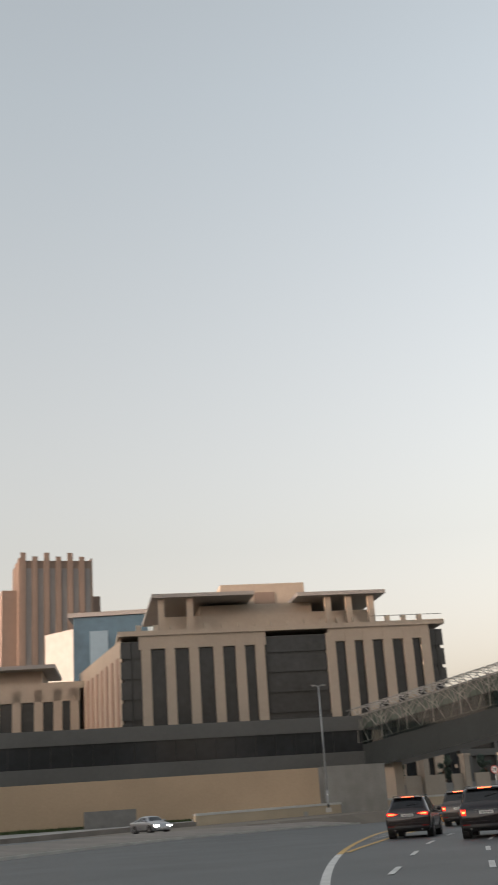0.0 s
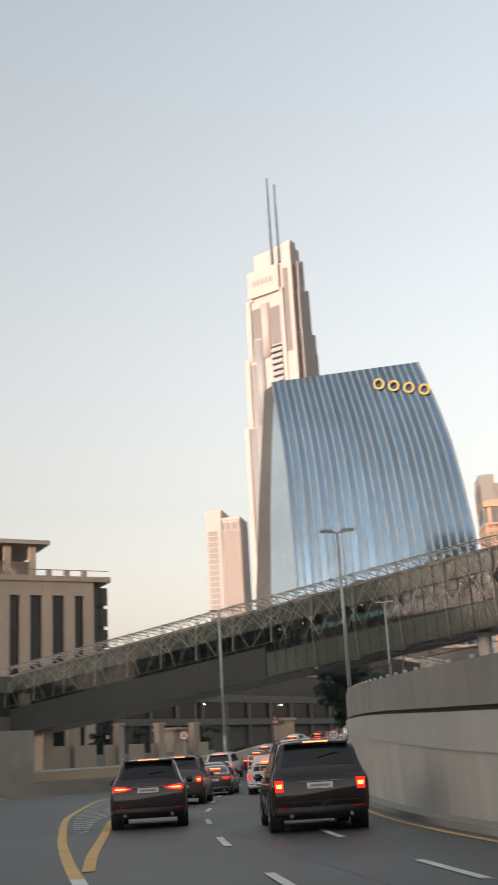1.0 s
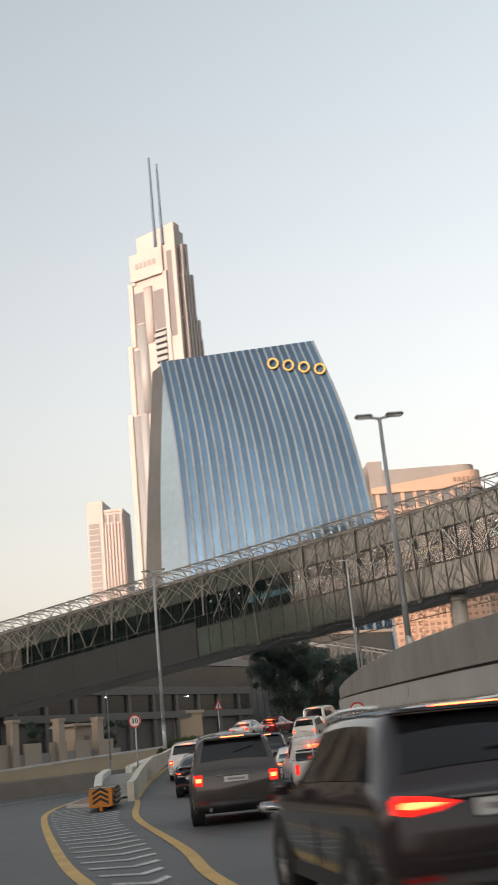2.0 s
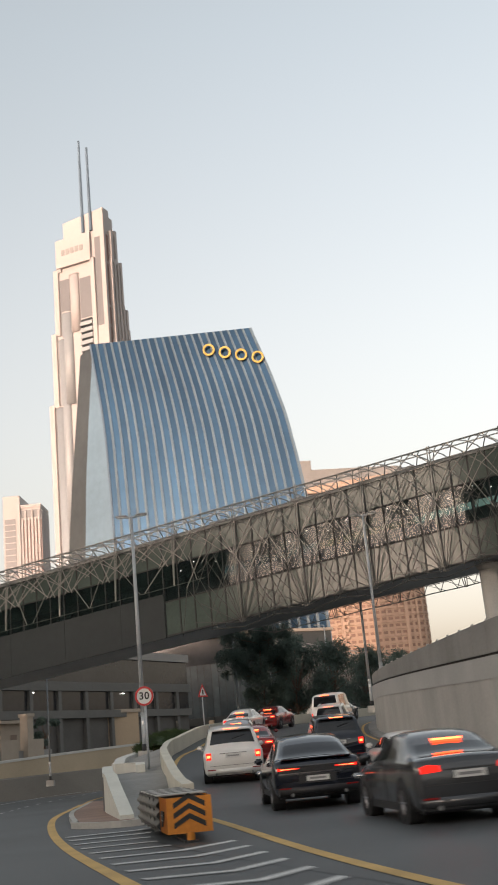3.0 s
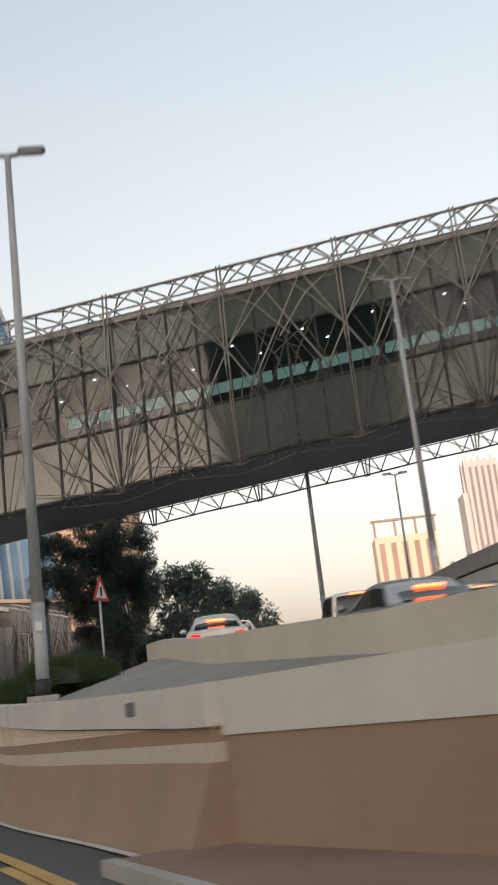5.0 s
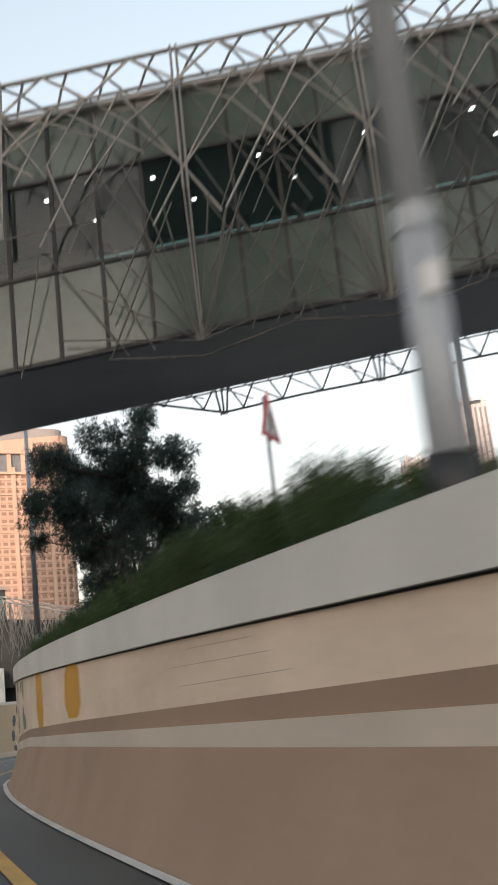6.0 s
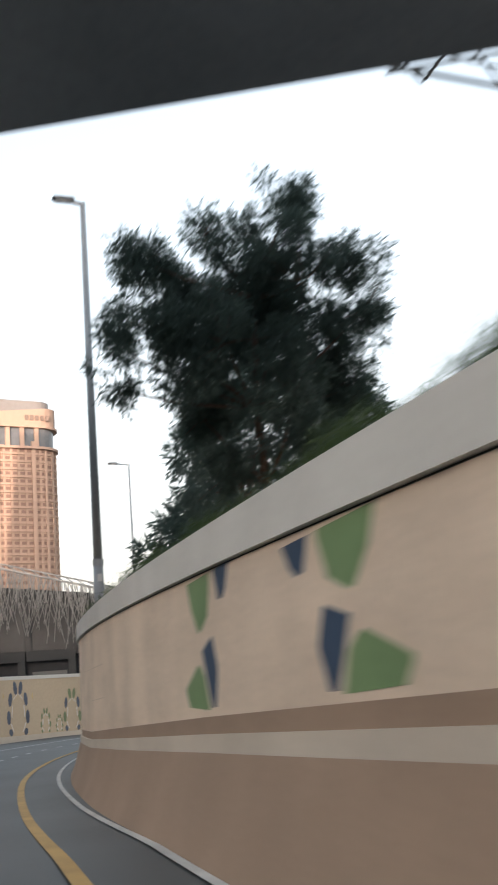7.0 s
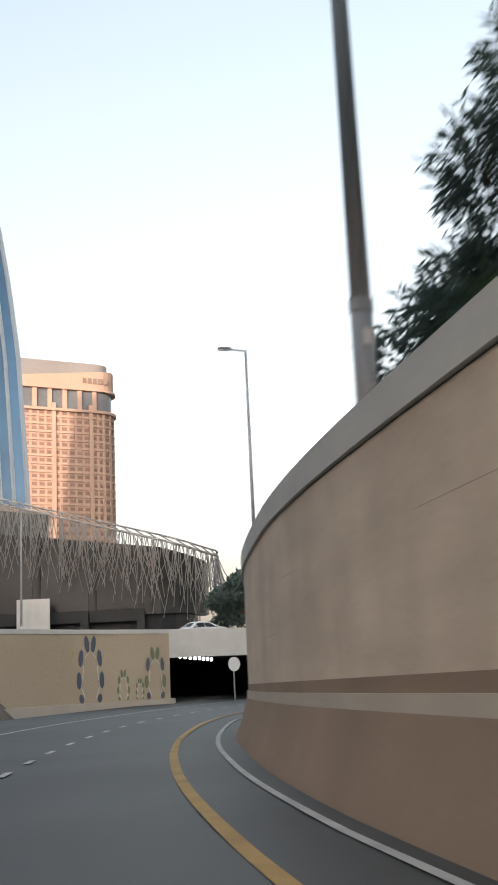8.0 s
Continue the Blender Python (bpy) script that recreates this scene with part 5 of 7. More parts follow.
def mall_link():
    """Dark glazed link building with a hanging steel lattice and a rounded end."""
    m = frame_at(150, 259, 135)      # +x runs to the left, away from the rounded end
    t = tagged(empty("mall_link_building", m), "long dark glazed link building with a hanging steel lattice", "building")

    def ring(g):
        return [(80, -g)] + [(6 - (6 + g) * math.sin(math.pi * k / 8), 7 - (7 + g) * math.cos(math.pi * k / 8)) for k in range(9)] + [(80, 14 + g)]

    rg = ring(0)[::-1]
    part("ground_floor", prism(bmesh.new(), ring(-1.2)[::-1], 2.5, 8.8), M_DGLASS, t)
    bm = bmesh.new()
    lo = [bm.verts.new((x, y, 8.8)) for x, y in rg]
    hi = [bm.verts.new((x, y, 15.5 + min(max(x, 0), 40) * 0.27)) for x, y in rg]
    for i in range(len(rg)):
        j = (i + 1) % len(rg)
        bm.faces.new((lo[i], lo[j], hi[j], hi[i]))
    bm.faces.new(hi)
    bm.faces.new(lo[::-1])
    part("glazed_storey", bm, M_LINKG, t)
    top = lambda x: 16.3 + min(max(x, 0), 40) * 0.27
    outer = [(6 - 7.4 * math.sin(math.pi * k / 12), 7 + 8.4 * math.cos(math.pi * k / 12)) for k in range(0, 8)][::-1] + [(6 + 1.6 * k, 15.4) for k in range(1, 46)]
    r = random.Random(9)
    for i in range(len(outer) - 1):
        bm = bmesh.new()
        (x0, y0), (x1, y1) = outer[i], outer[i + 1]
        if x0 > 27:
            # plain roof edge over a dark band
            q0, q1 = [[bm.verts.new((x, y, top(x) + dz)) for y, dz in ((13.0, -0.8), (16.4, -0.8), (16.4, 0.0), (13.0, 0.0))] for x in (x0, x1)]
            for k in range(4):
                bm.faces.new((q0[k], q0[(k + 1) % 4], q1[(k + 1) % 4], q1[k]))
            bm.faces.new(q0[::-1])
            bm.faces.new(q1)
            part("roof_edge", bm, M_CONC, t)
            part("dark_band", boxes((x0, x1, 14.0, 14.5, 20.8, top(x0) - 0.85)), M_DGLASS, t)
            part("glass_bay", boxes((x0 + 0.06, x1 - 0.06, 14.3, 14.42, 9.5, 20.7)), M_SLATE, t)
            continue
        tube(bm, (x0, y0, top(x0)), (x1, y1, top(x1)), 0.16, sides=5)
        tube(bm, (x0, y0 - 1.5, top(x0) + 0.8), (x1, y1 - 1.5, top(x1) + 0.8), 0.12, sides=5)
        tube(bm, (x0, y0, top(x0)), (x1, y1 - 1.5, top(x1) + 0.8), 0.09, sides=4)
        for q in range(12):
            f = r.random()
            xa, ya = x0 + (x1 - x0) * f, y0 + (y1 - y0) * f
            h = r.uniform(4.0, 9.3)
            k = r.uniform(-1.6, 1.6)
            tube(bm, (xa, ya, top(xa)), (xa + k * 0.6, ya + 0.5, top(xa) - h * 0.5), 0.05, sides=4)
            tube(bm, (xa + k * 0.6, ya + 0.5, top(xa) - h * 0.5), (xa + k * 1.5, ya, top(xa) - h), 0.04, sides=4)
        part("lattice_bay", bm, M_PIPE_D, t)
    for k in range(10):
        part("fascia", boxes((8 + 7 * k, 14.8 + 7 * k, 14.0, 14.6, 8.0, 9.4)), M_MULL, t)
        part("glass_bay", boxes((8 + 7 * k, 14.8 + 7 * k, 14.0, 14.12, 9.5, 13.2)), M_LINKG, t)
        part("shop_front", boxes((9.4 + 7 * k, 14.2 + 7 * k, 13.0, 13.2, 2.6, 6.6)), (M_WALKF, M_DGLASS, M_APT)[k % 3], t)
    for k in range(11):
        part("column", boxes((8 + k * 7, 9 + k * 7, 13.9, 14.9, 2.5, 8.8)), M_MULL if k < 3 else M_TAN, t)
    part("hoarding", boxes((19.4, 23.4, 16.9, 17.2, 3.0, 11.0)), M_COPING, t, "white boarded panel")
    for k in range(10):
        part("mullion", boxes((7 + 7 * k, 7.3 + 7 * k, 14.0, 14.25, 8.8, 17 + min(7 * k, 40) * 0.19)), M_MULL, t)


mall_link()

# dark podium and low buildings beyond the footbridge
t = tagged(empty("parking_podium", frame_at(40, 214, 35)), "dark grey multi-storey parking podium", "car park")
part("deck", boxes((-8, 62, 0, 30, 18.6, 20.0)), M_GREY, t)
part("deck", boxes((-8, 62, 0, 30, 9.0, 10.2)), M_WALKF, t)
part("screen", boxes((-8, 62, 0.6, 1.0, 10.2, 13.2)), M_DGLASS, t)
part("deck", boxes((-8, 62, 0, 30, 13.2, 14.6)), M_WALKF, t)
part("screen", boxes((-8, 62, 0.6, 1.0, 14.6, 18.6)), M_DGLASS, t)
# backing sheet behind the columns, in the tunnel's shade colour
part("screen", boxes((-8, 62, 0.8, 1.2, 2, 9.0)), M_TUNNEL, t)
for k in range(10):
    part("column", boxes((-6 + 7 * k, -5.2 + 7 * k, 0.1, 0.7, 2, 13.2)), M_WALKF, t)
for k in range(2):
    part("strip_lamp", boxes((16 + 24 * k, 16.2 + 24 * k, 0.2, 0.4, 12.8, 12.92)), M_DOWN, t)
t = tagged(empty("guard_building", frame_at(62, 232, 25) @ Matrix.Diagonal((1.25, 1, 1.35, 1))), "small tan rendered service building", "building")
part("wall", boxes((0, 12, 0, 5, 1.5, 7.2)), M_TAN, t)
part("roof", boxes((-0.3, 12.3, -0.3, 5.3, 7.2, 7.6)), M_STONE, t)
part("window", boxes((4, 5.6, -0.06, 0, 5.2, 6.4)), M_APT, t)
t = tagged(empty("gate_house", frame_at(43, 205, 35) @ Matrix.Translation((0, 0, 2.2))), "pale flat-roofed gate house", "building")
part("wall", boxes((0, 5, 0, 4, 1.5, 5.6)), M_STONE, t)
part("roof", boxes((-0.6, 5.6, -0.6, 4.6, 5.6, 6.0)), M_STONE, t)
part("door", boxes((2, 3.2, -0.06, 0, 1.6, 4.2)), M_APT, t)
post = tagged(empty("gate_post", frame_at(24, 188, 35)), "pale stone gate post", "post", "gate posts")
part("shaft", boxes((-0.6, 0.6, -0.6, 0.6, 1, 8.4)), M_STONE, post)
part("cap", boxes((-0.75, 0.75, -0.75, 0.75, 8.4, 8.8)), M_STONE, post)
for x, y in ((16, 182.4), (31.5, 193.2), (39, 198.4), (46, 203.3)):
    copy_thing(post, frame_at(x, y, 35))
fence = tagged(empty("boundary_wall", frame_at(12, 179.6, 35)), "low pale boundary wall with openings", "wall")
for k in range(9):
    part("panel", boxes((k * 5.2, k * 5.2 + 3.4, 0, 0.3, 1.4, 5.6)), M_STONE, fence)
    part("rail", boxes((k * 5.2 + 3.4, k * 5.2 + 5.2, 0.1, 0.2, 1.4, 4.2)), M_GREY, fence)

# plain blocks added out of view; they close the place and block low sun
for k in range(-1, 6):
    t = tagged(empty("city_block", frame_at(-330 + 62 * k, -30 - 62 * k, -45)), "plain beige block added out of view to keep low sun off the road", "building", "city blocks")
    h = (58, 66, 61, 68, 60, 64, 66)[k]
    part("wall", boxes((-43.6, 43.6, -25, 25, 0, h)), M_PLASTER, t)
    part("roof", boxes((-43.8, 43.8, -26, 26, h, h + 1.5)), M_GREY, t)
for x, y, h in ((60, -120, 40), (150, -60, 34), (170, 30, 26)):
    t = tagged(empty("city_block", frame_at(x, y, 20)), "plain beige block added out of view to keep low sun off the road", "building", "city blocks")
    part("wall", boxes((-35, 35, -25, 25, 0, h)), M_PLASTER, t)
    part("roof", boxes((-36, 36, -26, 26, h, h + 1.5)), M_GREY, t)

# tall dark tower and dark block behind the road, mirrored in the footbridge's cladding
t = tagged(empty("dark_tower", frame_at(-156, -20, 37)), "very tall dark glass tower behind the road", "tower")
part("shaft", boxes((-20, 20, -26, 26, 0, 190)), M_DGLASS, t)
part("crown", boxes((-15, 15, -20, 20, 190, 205)), M_GREY, t)
for k in range(8):
    part("rib", boxes((20, 20.8, -25 + 7 * k, -24.2 + 7 * k, 0, 190)), M_GREY, t)
t = tagged(empty("city_block", frame_at(-130, 128, 5)), "plain dark grey city block beside the road", "building", "city blocks")
part("wall", boxes((-15, 15, -32, 34, 0, 46)), M_WALKF, t)
part("roof", boxes((-15.6, 15.6, -32.6, 34.6, 46, 47.5)), M_GREY, t)

t = tagged(empty("service_block", frame_at(100, 312, 0)), "dark grey service block behind the car park", "building")
part("wall", boxes((-46, 62, 0, 18, 0, 31)), M_WALKF, t)
part("roof", boxes((-46.5, 62.5, -0.5, 18.5, 31, 31.8)), M_STONE, t, "pale roof edge")
for k in range(10):
    part("window_strip", boxes((-43 + 8.4 * k, -38 + 8.4 * k, -0.1, 0, 22, 26)), M_DGLASS, t)


# ---- vehicles ----
def paint(name, c, rough=0.22, metal=0.3):
    m = mat(name, c, rough, metal, 0.9, 0.10, 0.0, 30)
    m.node_tree.nodes["Principled BSDF"].inputs["Coat Weight"].default_value = 0.6
    m.node_tree.nodes["Principled BSDF"].inputs["Coat Roughness"].default_value = 0.06
    return m


P_MAROON = paint("paint_dark_brown", (0.028, 0.019, 0.019), 0.18, 0.1)
P_BLACK = paint("paint_black", (0.007, 0.009, 0.017), 0.14, 0.0)
P_BLACKRED = paint("paint_black_cherry", (0.012, 0.007, 0.008), 0.16, 0.0)
P_BRONZE = paint("paint_bronze_grey", (0.075, 0.064, 0.06))
P_WHITE = paint("paint_white", (0.66, 0.65, 0.62), 0.3, 0.0)
P_CREAM = paint("paint_cream", (0.52, 0.44, 0.27), 0.3, 0.0)
P_SILVER = paint("paint_silver", (0.36, 0.36, 0.37), 0.3, 0.6)
P_RED = paint("paint_red", (0.22, 0.02, 0.02))
P_GREY = paint("paint_dark_grey", (0.06, 0.062, 0.066))


def smooth_all(ob, angle=40):
    me = ob.data
    for p in me.polygons:
        p.use_smooth = True
    me.set_sharp_from_angle(angle=radians(angle))


# stations from the rear: distance, roof height, roof half width, body half width, belt height (widths as shares)
SHELLS = {
    "estate": ((0, 0.93, 0.84, 0.91, 0.92), (0.05, 1.00, 0.89, 0.97, 0.98), (0.14, 1.06, 0.88, 0.995, 1.02), (0.30, 1.27, 0.82, 1, 1.03), (0.58, 1.55, 0.745, 1, 1.03), (0.72, 1.62, 0.725, 1, 1.03), (1.3, 1.655, 0.72, 1, 1.02),
               (2.0, 1.66, 0.715, 1, 1.01), (2.5, 1.63, 0.71, 1, 1.0), (2.75, 1.56, 0.72, 1, 1.0), (3.4, 1.10, 0.83, 1, 0.99), (3.55, 1.03, 0.88, 1, 0.98), (4.25, 0.95, 0.87, 0.97, 0.92), (4.52, 0.86, 0.82, 0.91, 0.83), (4.65, 0.66, 0.74, 0.83, 0.64)),
    "boxy": ((0, 0.98, 0.86, 0.92, 0.97), (0.05, 1.06, 0.90, 0.975, 1.05), (0.12, 1.12, 0.90, 1, 1.08), (0.24, 1.42, 0.84, 1, 1.09), (0.36, 1.68, 0.785, 1, 1.09), (0.5, 1.77, 0.77, 1, 1.09), (1.2, 1.81, 0.765, 1, 1.08),
             (2.2, 1.82, 0.76, 1, 1.07), (2.7, 1.79, 0.75, 1, 1.06), (2.95, 1.70, 0.76, 1, 1.06), (3.5, 1.20, 0.86, 1, 1.05), (3.65, 1.12, 0.90, 1, 1.04), (4.5, 1.04, 0.88, 0.97, 1.0), (4.78, 0.92, 0.83, 0.91, 0.89), (4.9, 0.68, 0.75, 0.84, 0.66)),
    "coupe": ((0, 0.93, 0.84, 0.90, 0.92), (0.04, 1.02, 0.88, 0.96, 1.0), (0.12, 1.08, 0.88, 0.99, 1.04), (0.42, 1.15, 0.85, 1, 1.05), (0.85, 1.37, 0.78, 1, 1.04), (1.25, 1.53, 0.73, 1, 1.03), (1.7, 1.61, 0.705, 1, 1.02),
              (2.3, 1.64, 0.70, 1, 1.0), (2.8, 1.58, 0.70, 1, 0.99), (3.1, 1.48, 0.72, 1, 0.98), (3.75, 1.07, 0.84, 1, 0.97), (3.95, 1.0, 0.88, 1, 0.95), (4.7, 0.88, 0.86, 0.97, 0.85), (4.98, 0.76, 0.80, 0.90, 0.73), (5.1, 0.58, 0.72, 0.82, 0.56)),
    "saloon": ((0, 0.90, 0.82, 0.89, 0.89), (0.05, 0.98, 0.86, 0.96, 0.95), (0.15, 1.02, 0.87, 0.985, 0.97), (0.62, 1.05, 0.85, 1, 0.97), (0.95, 1.18, 0.80, 1, 0.96), (1.4, 1.37, 0.72, 1, 0.95), (1.7, 1.43, 0.69, 1, 0.94),
               (2.2, 1.46, 0.68, 1, 0.94), (2.7, 1.43, 0.68, 1, 0.93), (2.95, 1.37, 0.69, 1, 0.93), (3.6, 1.01, 0.83, 1, 0.91), (3.75, 0.96, 0.87, 1, 0.90), (4.4, 0.85, 0.85, 0.97, 0.80), (4.68, 0.74, 0.79, 0.90, 0.70), (4.8, 0.55, 0.70, 0.80, 0.52)),
    "van": ((0, 1.00, 0.90, 0.94, 0.98), (0.04, 1.12, 0.93, 0.98, 1.10), (0.08, 1.20, 0.93, 1, 1.15), (0.14, 1.6, 0.90, 1, 1.16), (0.22, 2.05, 0.86, 1, 1.16), (0.4, 2.2, 0.83, 1, 1.16), (1.5, 2.25, 0.83, 1, 1.15),
            (2.8, 2.24, 0.83, 1, 1.14), (3.5, 2.18, 0.82, 1, 1.12), (3.8, 2.06, 0.82, 1, 1.12), (4.5, 1.25, 0.88, 1, 1.10), (4.65, 1.15, 0.90, 1, 1.08), (5.0, 1.04, 0.86, 0.96, 0.98), (5.2, 0.85, 0.82, 0.91, 0.82), (5.3, 0.62, 0.76, 0.85, 0.60)),
    "pickup": ((0, 0.98, 0.88, 0.94, 0.97), (0.04, 1.03, 0.92, 0.98, 1.01), (0.1, 1.05, 0.92, 1, 1.02), (1.72, 1.05, 0.92, 1, 1.02), (1.80, 1.30, 0.84, 1, 1.02), (1.90, 1.66, 0.77, 1, 1.02), (2.1, 1.76, 0.75, 1, 1.02),
               (2.7, 1.78, 0.745, 1, 1.01), (3.1, 1.75, 0.74, 1, 1.0), (3.3, 1.66, 0.75, 1, 1.0), (3.9, 1.15, 0.85, 1, 0.99), (4.05, 1.08, 0.89, 1, 0.98), (4.8, 1.0, 0.87, 0.97, 0.95), (5.08, 0.88, 0.82, 0.91, 0.85), (5.2, 0.64, 0.75, 0.84, 0.62)),
}
LIGHTS = {
    "estate": ((0.40, 0.955), (0.56, 0.905), (0.80, 0.88), (0.905, 0.90), (0.905, 0.985), (0.84, 1.02), (0.62, 1.0)),
    "boxy": ((0.74, 0.80), (0.90, 0.80), (0.915, 1.02), (0.73, 1.02)),
    "coupe": ((0.40, 0.875), (0.70, 0.865), (0.89, 0.855), (0.895, 0.925), (0.72, 0.905), (0.40, 0.90)),
    "saloon": ((0.52, 0.80), (0.87, 0.78), (0.885, 0.88), (0.74, 0.915), (0.54, 0.89)),
    "van": ((0.84, 0.72), (0.925, 0.72), (0.925, 0.98), (0.84, 0.98)),
    "pickup": ((0.80, 0.66), (0.925, 0.66), (0.925, 0.94), (0.80, 0.94)),
}


def section(h, zr, wr, wb, zb, zs):
    """Half a cross-section from the sill to the middle of the roof."""
    g = max(0.0, zr - zb)
    drop = min(0.085, g * 0.35)
    half = [(wb * 0.90, zs), (wb * 0.965, zs + 0.08), (wb * 0.995, min(0.58, zb - 0.2)), (wb, zb - 0.17), (wb * 0.985, zb - 0.06), (wb * 0.95, zb + min(0.012, g)), (wr, zr - drop),
            (wr * 0.93, zr - drop * 0.42), (wr * 0.72, zr - drop * 0.06), (wr * 0.4, zr + 0.012)]
    return [(x * h, z) for x, z in half]


def vehicle(style, L, W, H, colour, label, tail=True, plate=None, hot=True):
    """A car on its wheels; +y is forward, the origin on the ground."""
    t = tagged(empty("car"), label, "car", "cars in the traffic queue")
    h, b = W / 2, -L / 2
    base = SHELLS[style]
    fl, fz = L / base[-1][0], H / max(s[1] for s in base)
    zs = 0.30 if style != "saloon" else 0.22
    r = 0.36 if style in ("boxy", "coupe", "estate") else 0.33
    rings = []
    for y, zr, wr, wb, zb in base:
        lift = 0.06 if y == 0 or y == base[-1][0] else 0.0
        half = section(h, zr * fz, wr, wb, zb * fz, zs + lift)
        ring = [Vector((-x, b + y * fl, z)) for x, z in half] + [Vector((0, b + y * fl, zr * fz + 0.02))] + [Vector((x, b + y * fl, z)) for x, z in half[::-1]]
        rings.append(ring)
    n = len(rings[0])
    # rounder in plan at the ends, and a finer loft between the stations
    fine, at_y = [], []
    for i in range(len(rings) - 1):
        for k in range(3):
            f = k / 3
            p0, p1, p2, p3 = rings[max(i - 1, 0)], rings[i], rings[i + 1], rings[min(i + 2, len(rings) - 1)]
            row = []
            for j in range(n):
                q = p1[j].lerp(p2[j], f)
                bend = ((p2[j] - p1[j]) - (p1[j] - p0[j])) * (-f * (1 - f) * (1 - f) * 0.18) + ((p3[j] - p2[j]) - (p2[j] - p1[j])) * (-f * f * (1 - f) * 0.18)
                row.append(Vector((q.x + bend.x, q.y, q.z + bend.z)))
            fine.append(row)
            at_y.append(row[0].y - b)
    fine.append(rings[-1])
    at_y.append(L)
    bm = bmesh.new()
    vs = [[bm.verts.new(p) for p in row] for row in fine]
    for p, q in zip(vs, vs[1:]):
        for j in range(n - 1):
            bm.faces.new((p[j], p[j + 1], q[j + 1], q[j]))
        bm.faces.new((p[n - 1], p[0], q[0], q[n - 1]))
    bm.faces.new(vs[0][::-1])
    bm.faces.new(vs[-1])
    bmesh.ops.recalc_face_normals(bm, faces=bm.faces)
    smooth_all(part("body", bm, colour, t), 38)

    def surf(y, v):
        """The place on the shell at a distance from the rear and a number across its section."""
        i = 0
        while i < len(at_y) - 2 and at_y[i + 1] < y:
            i += 1
        f = (y - at_y[i]) / max(at_y[i + 1] - at_y[i], 1e-6)
        j = min(int(v), n - 2)
        w = v - j
        return fine[i][j].lerp(fine[i][j + 1], w).lerp(fine[i + 1][j].lerp(fine[i + 1][j + 1], w), f)

    def pane_on(name, corners, lab, nu=6, nv=5, lift=0.008, material=M_CARGLASS):
        (ya, va), (yb, vb), (yc, vc), (yd, vd) = corners
        bm = bmesh.new()
        rows = []
        for i in range(nu + 1):
            u = i / nu
            row = []
            for k in range(nv + 1):
                w = k / nv
                y = (ya + (yb - ya) * u) * (1 - w) + (yd + (yc - yd) * u) * w
                v = (va + (vb - va) * u) * (1 - w) + (vd + (vc - vd) * u) * w
                p = surf(y, v)
                nr = (surf(y + 0.02, v) - p).cross(surf(y, min(v + 0.05, n - 1.01)) - p)
                nr.normalize()
                if nr.dot(p - Vector((0, p.y, 0.9))) < 0:
                    nr = -nr
                row.append(bm.verts.new(p + nr * lift))
            rows.append(row)
        for p, q in zip(rows, rows[1:]):
            for k in range(nv):
                bm.faces.new((p[k], p[k + 1], q[k + 1], q[k]))
        bmesh.ops.recalc_face_normals(bm, faces=bm.faces)
        return part(name, bm, material, t, lab, True)

    yy = [s[0] * fl for s in base]
    pane_on("rear_window", ((yy[3] * 0.55 + yy[2] * 0.45, 7.3), (yy[4] + (yy[5] - yy[4]) * 0.2, 7.5), (yy[4] + (yy[5] - yy[4]) * 0.2, n - 8.5), (yy[3] * 0.55 + yy[2] * 0.45, n - 8.3)), "tinted rear window", 5, 12)
    pane_on("windscreen", ((yy[9] + 0.05, 7.5), (yy[10] - 0.05, 7.2), (yy[10] - 0.05, n - 8.2), (yy[9] + 0.05, n - 8.5)), "tinted windscreen", 5, 12)
    y0b, y0t = (yy[3] + yy[4]) / 2, yy[5] + 0.12
    y1b, y1t = yy[10] - 0.18, yy[9] - 0.10
    if style == "pickup":
        y0b, y0t = yy[4] + 0.15, yy[5] + 0.12
    if style == "van":
        y0b, y0t = yy[4] + 0.3, yy[5] + 0.2
    cuts = (0, 0.24, 0.60, 1) if style not in ("saloon", "pickup", "coupe") else (0, 0.5, 1)
    for side in (-1, 1):
        lo, hi = (5.16, 5.93) if side < 0 else (n - 1 - 5.16, n - 1 - 5.93)
        for c0, c1 in zip(cuts, cuts[1:]):
            g0, g1 = c0 + 0.012, c1 - 0.012
            pane_on("side_window", ((y0b + (y1b - y0b) * g0, lo), (y0b + (y1b - y0b) * g1, lo), (y0t + (y1t - y0t) * g1, hi), (y0t + (y1t - y0t) * g0, hi)), "tinted side window", 5, 3)
            dl = 3.0 if side < 0 else n - 4.0
            part("door_handle", boxes((side * h * 0.985 - 0.012, side * h * 0.985 + 0.022, b + y0b + (y1b - y0b) * c0 + 0.12, b + y0b + (y1b - y0b) * c0 + 0.32, 0.84 * fz - 0.02, 0.84 * fz + 0.02)), colour, t)
            part("door_seam", boxes((side * h * 0.997 - 0.01, side * h * 0.997 + 0.003, b + y0b + (y1b - y0b) * c0, b + y0b + (y1b - y0b) * c0 + 0.012, zs + 0.12, 0.80 * fz)), M_TRIM, t)
        if style in ("estate", "boxy"):
            bm = bmesh.new()
            rail = [surf(q, 7.0 if side < 0 else n - 8.0) + Vector((0, 0, 0.05)) for q in (yy[5] + 0.1, yy[6], yy[7], yy[8])]
            for p, q in zip(rail, rail[1:]):
                tube(bm, p, q, 0.022, sides=6)
            part("roof_rail", bm, M_CHROME, t, "silver roof rail")
        bm = bmesh.new()
        box(bm, side * h - (0.02 if side > 0 else 0.19), side * h + (0.19 if side > 0 else 0.02), b + y1b - 0.32, b + y1b - 0.20, 1.0 * fz, 1.0 * fz + 0.15)
        bmesh.ops.bevel(bm, geom=list(bm.edges), offset=0.04, segments=2, affect="EDGES")
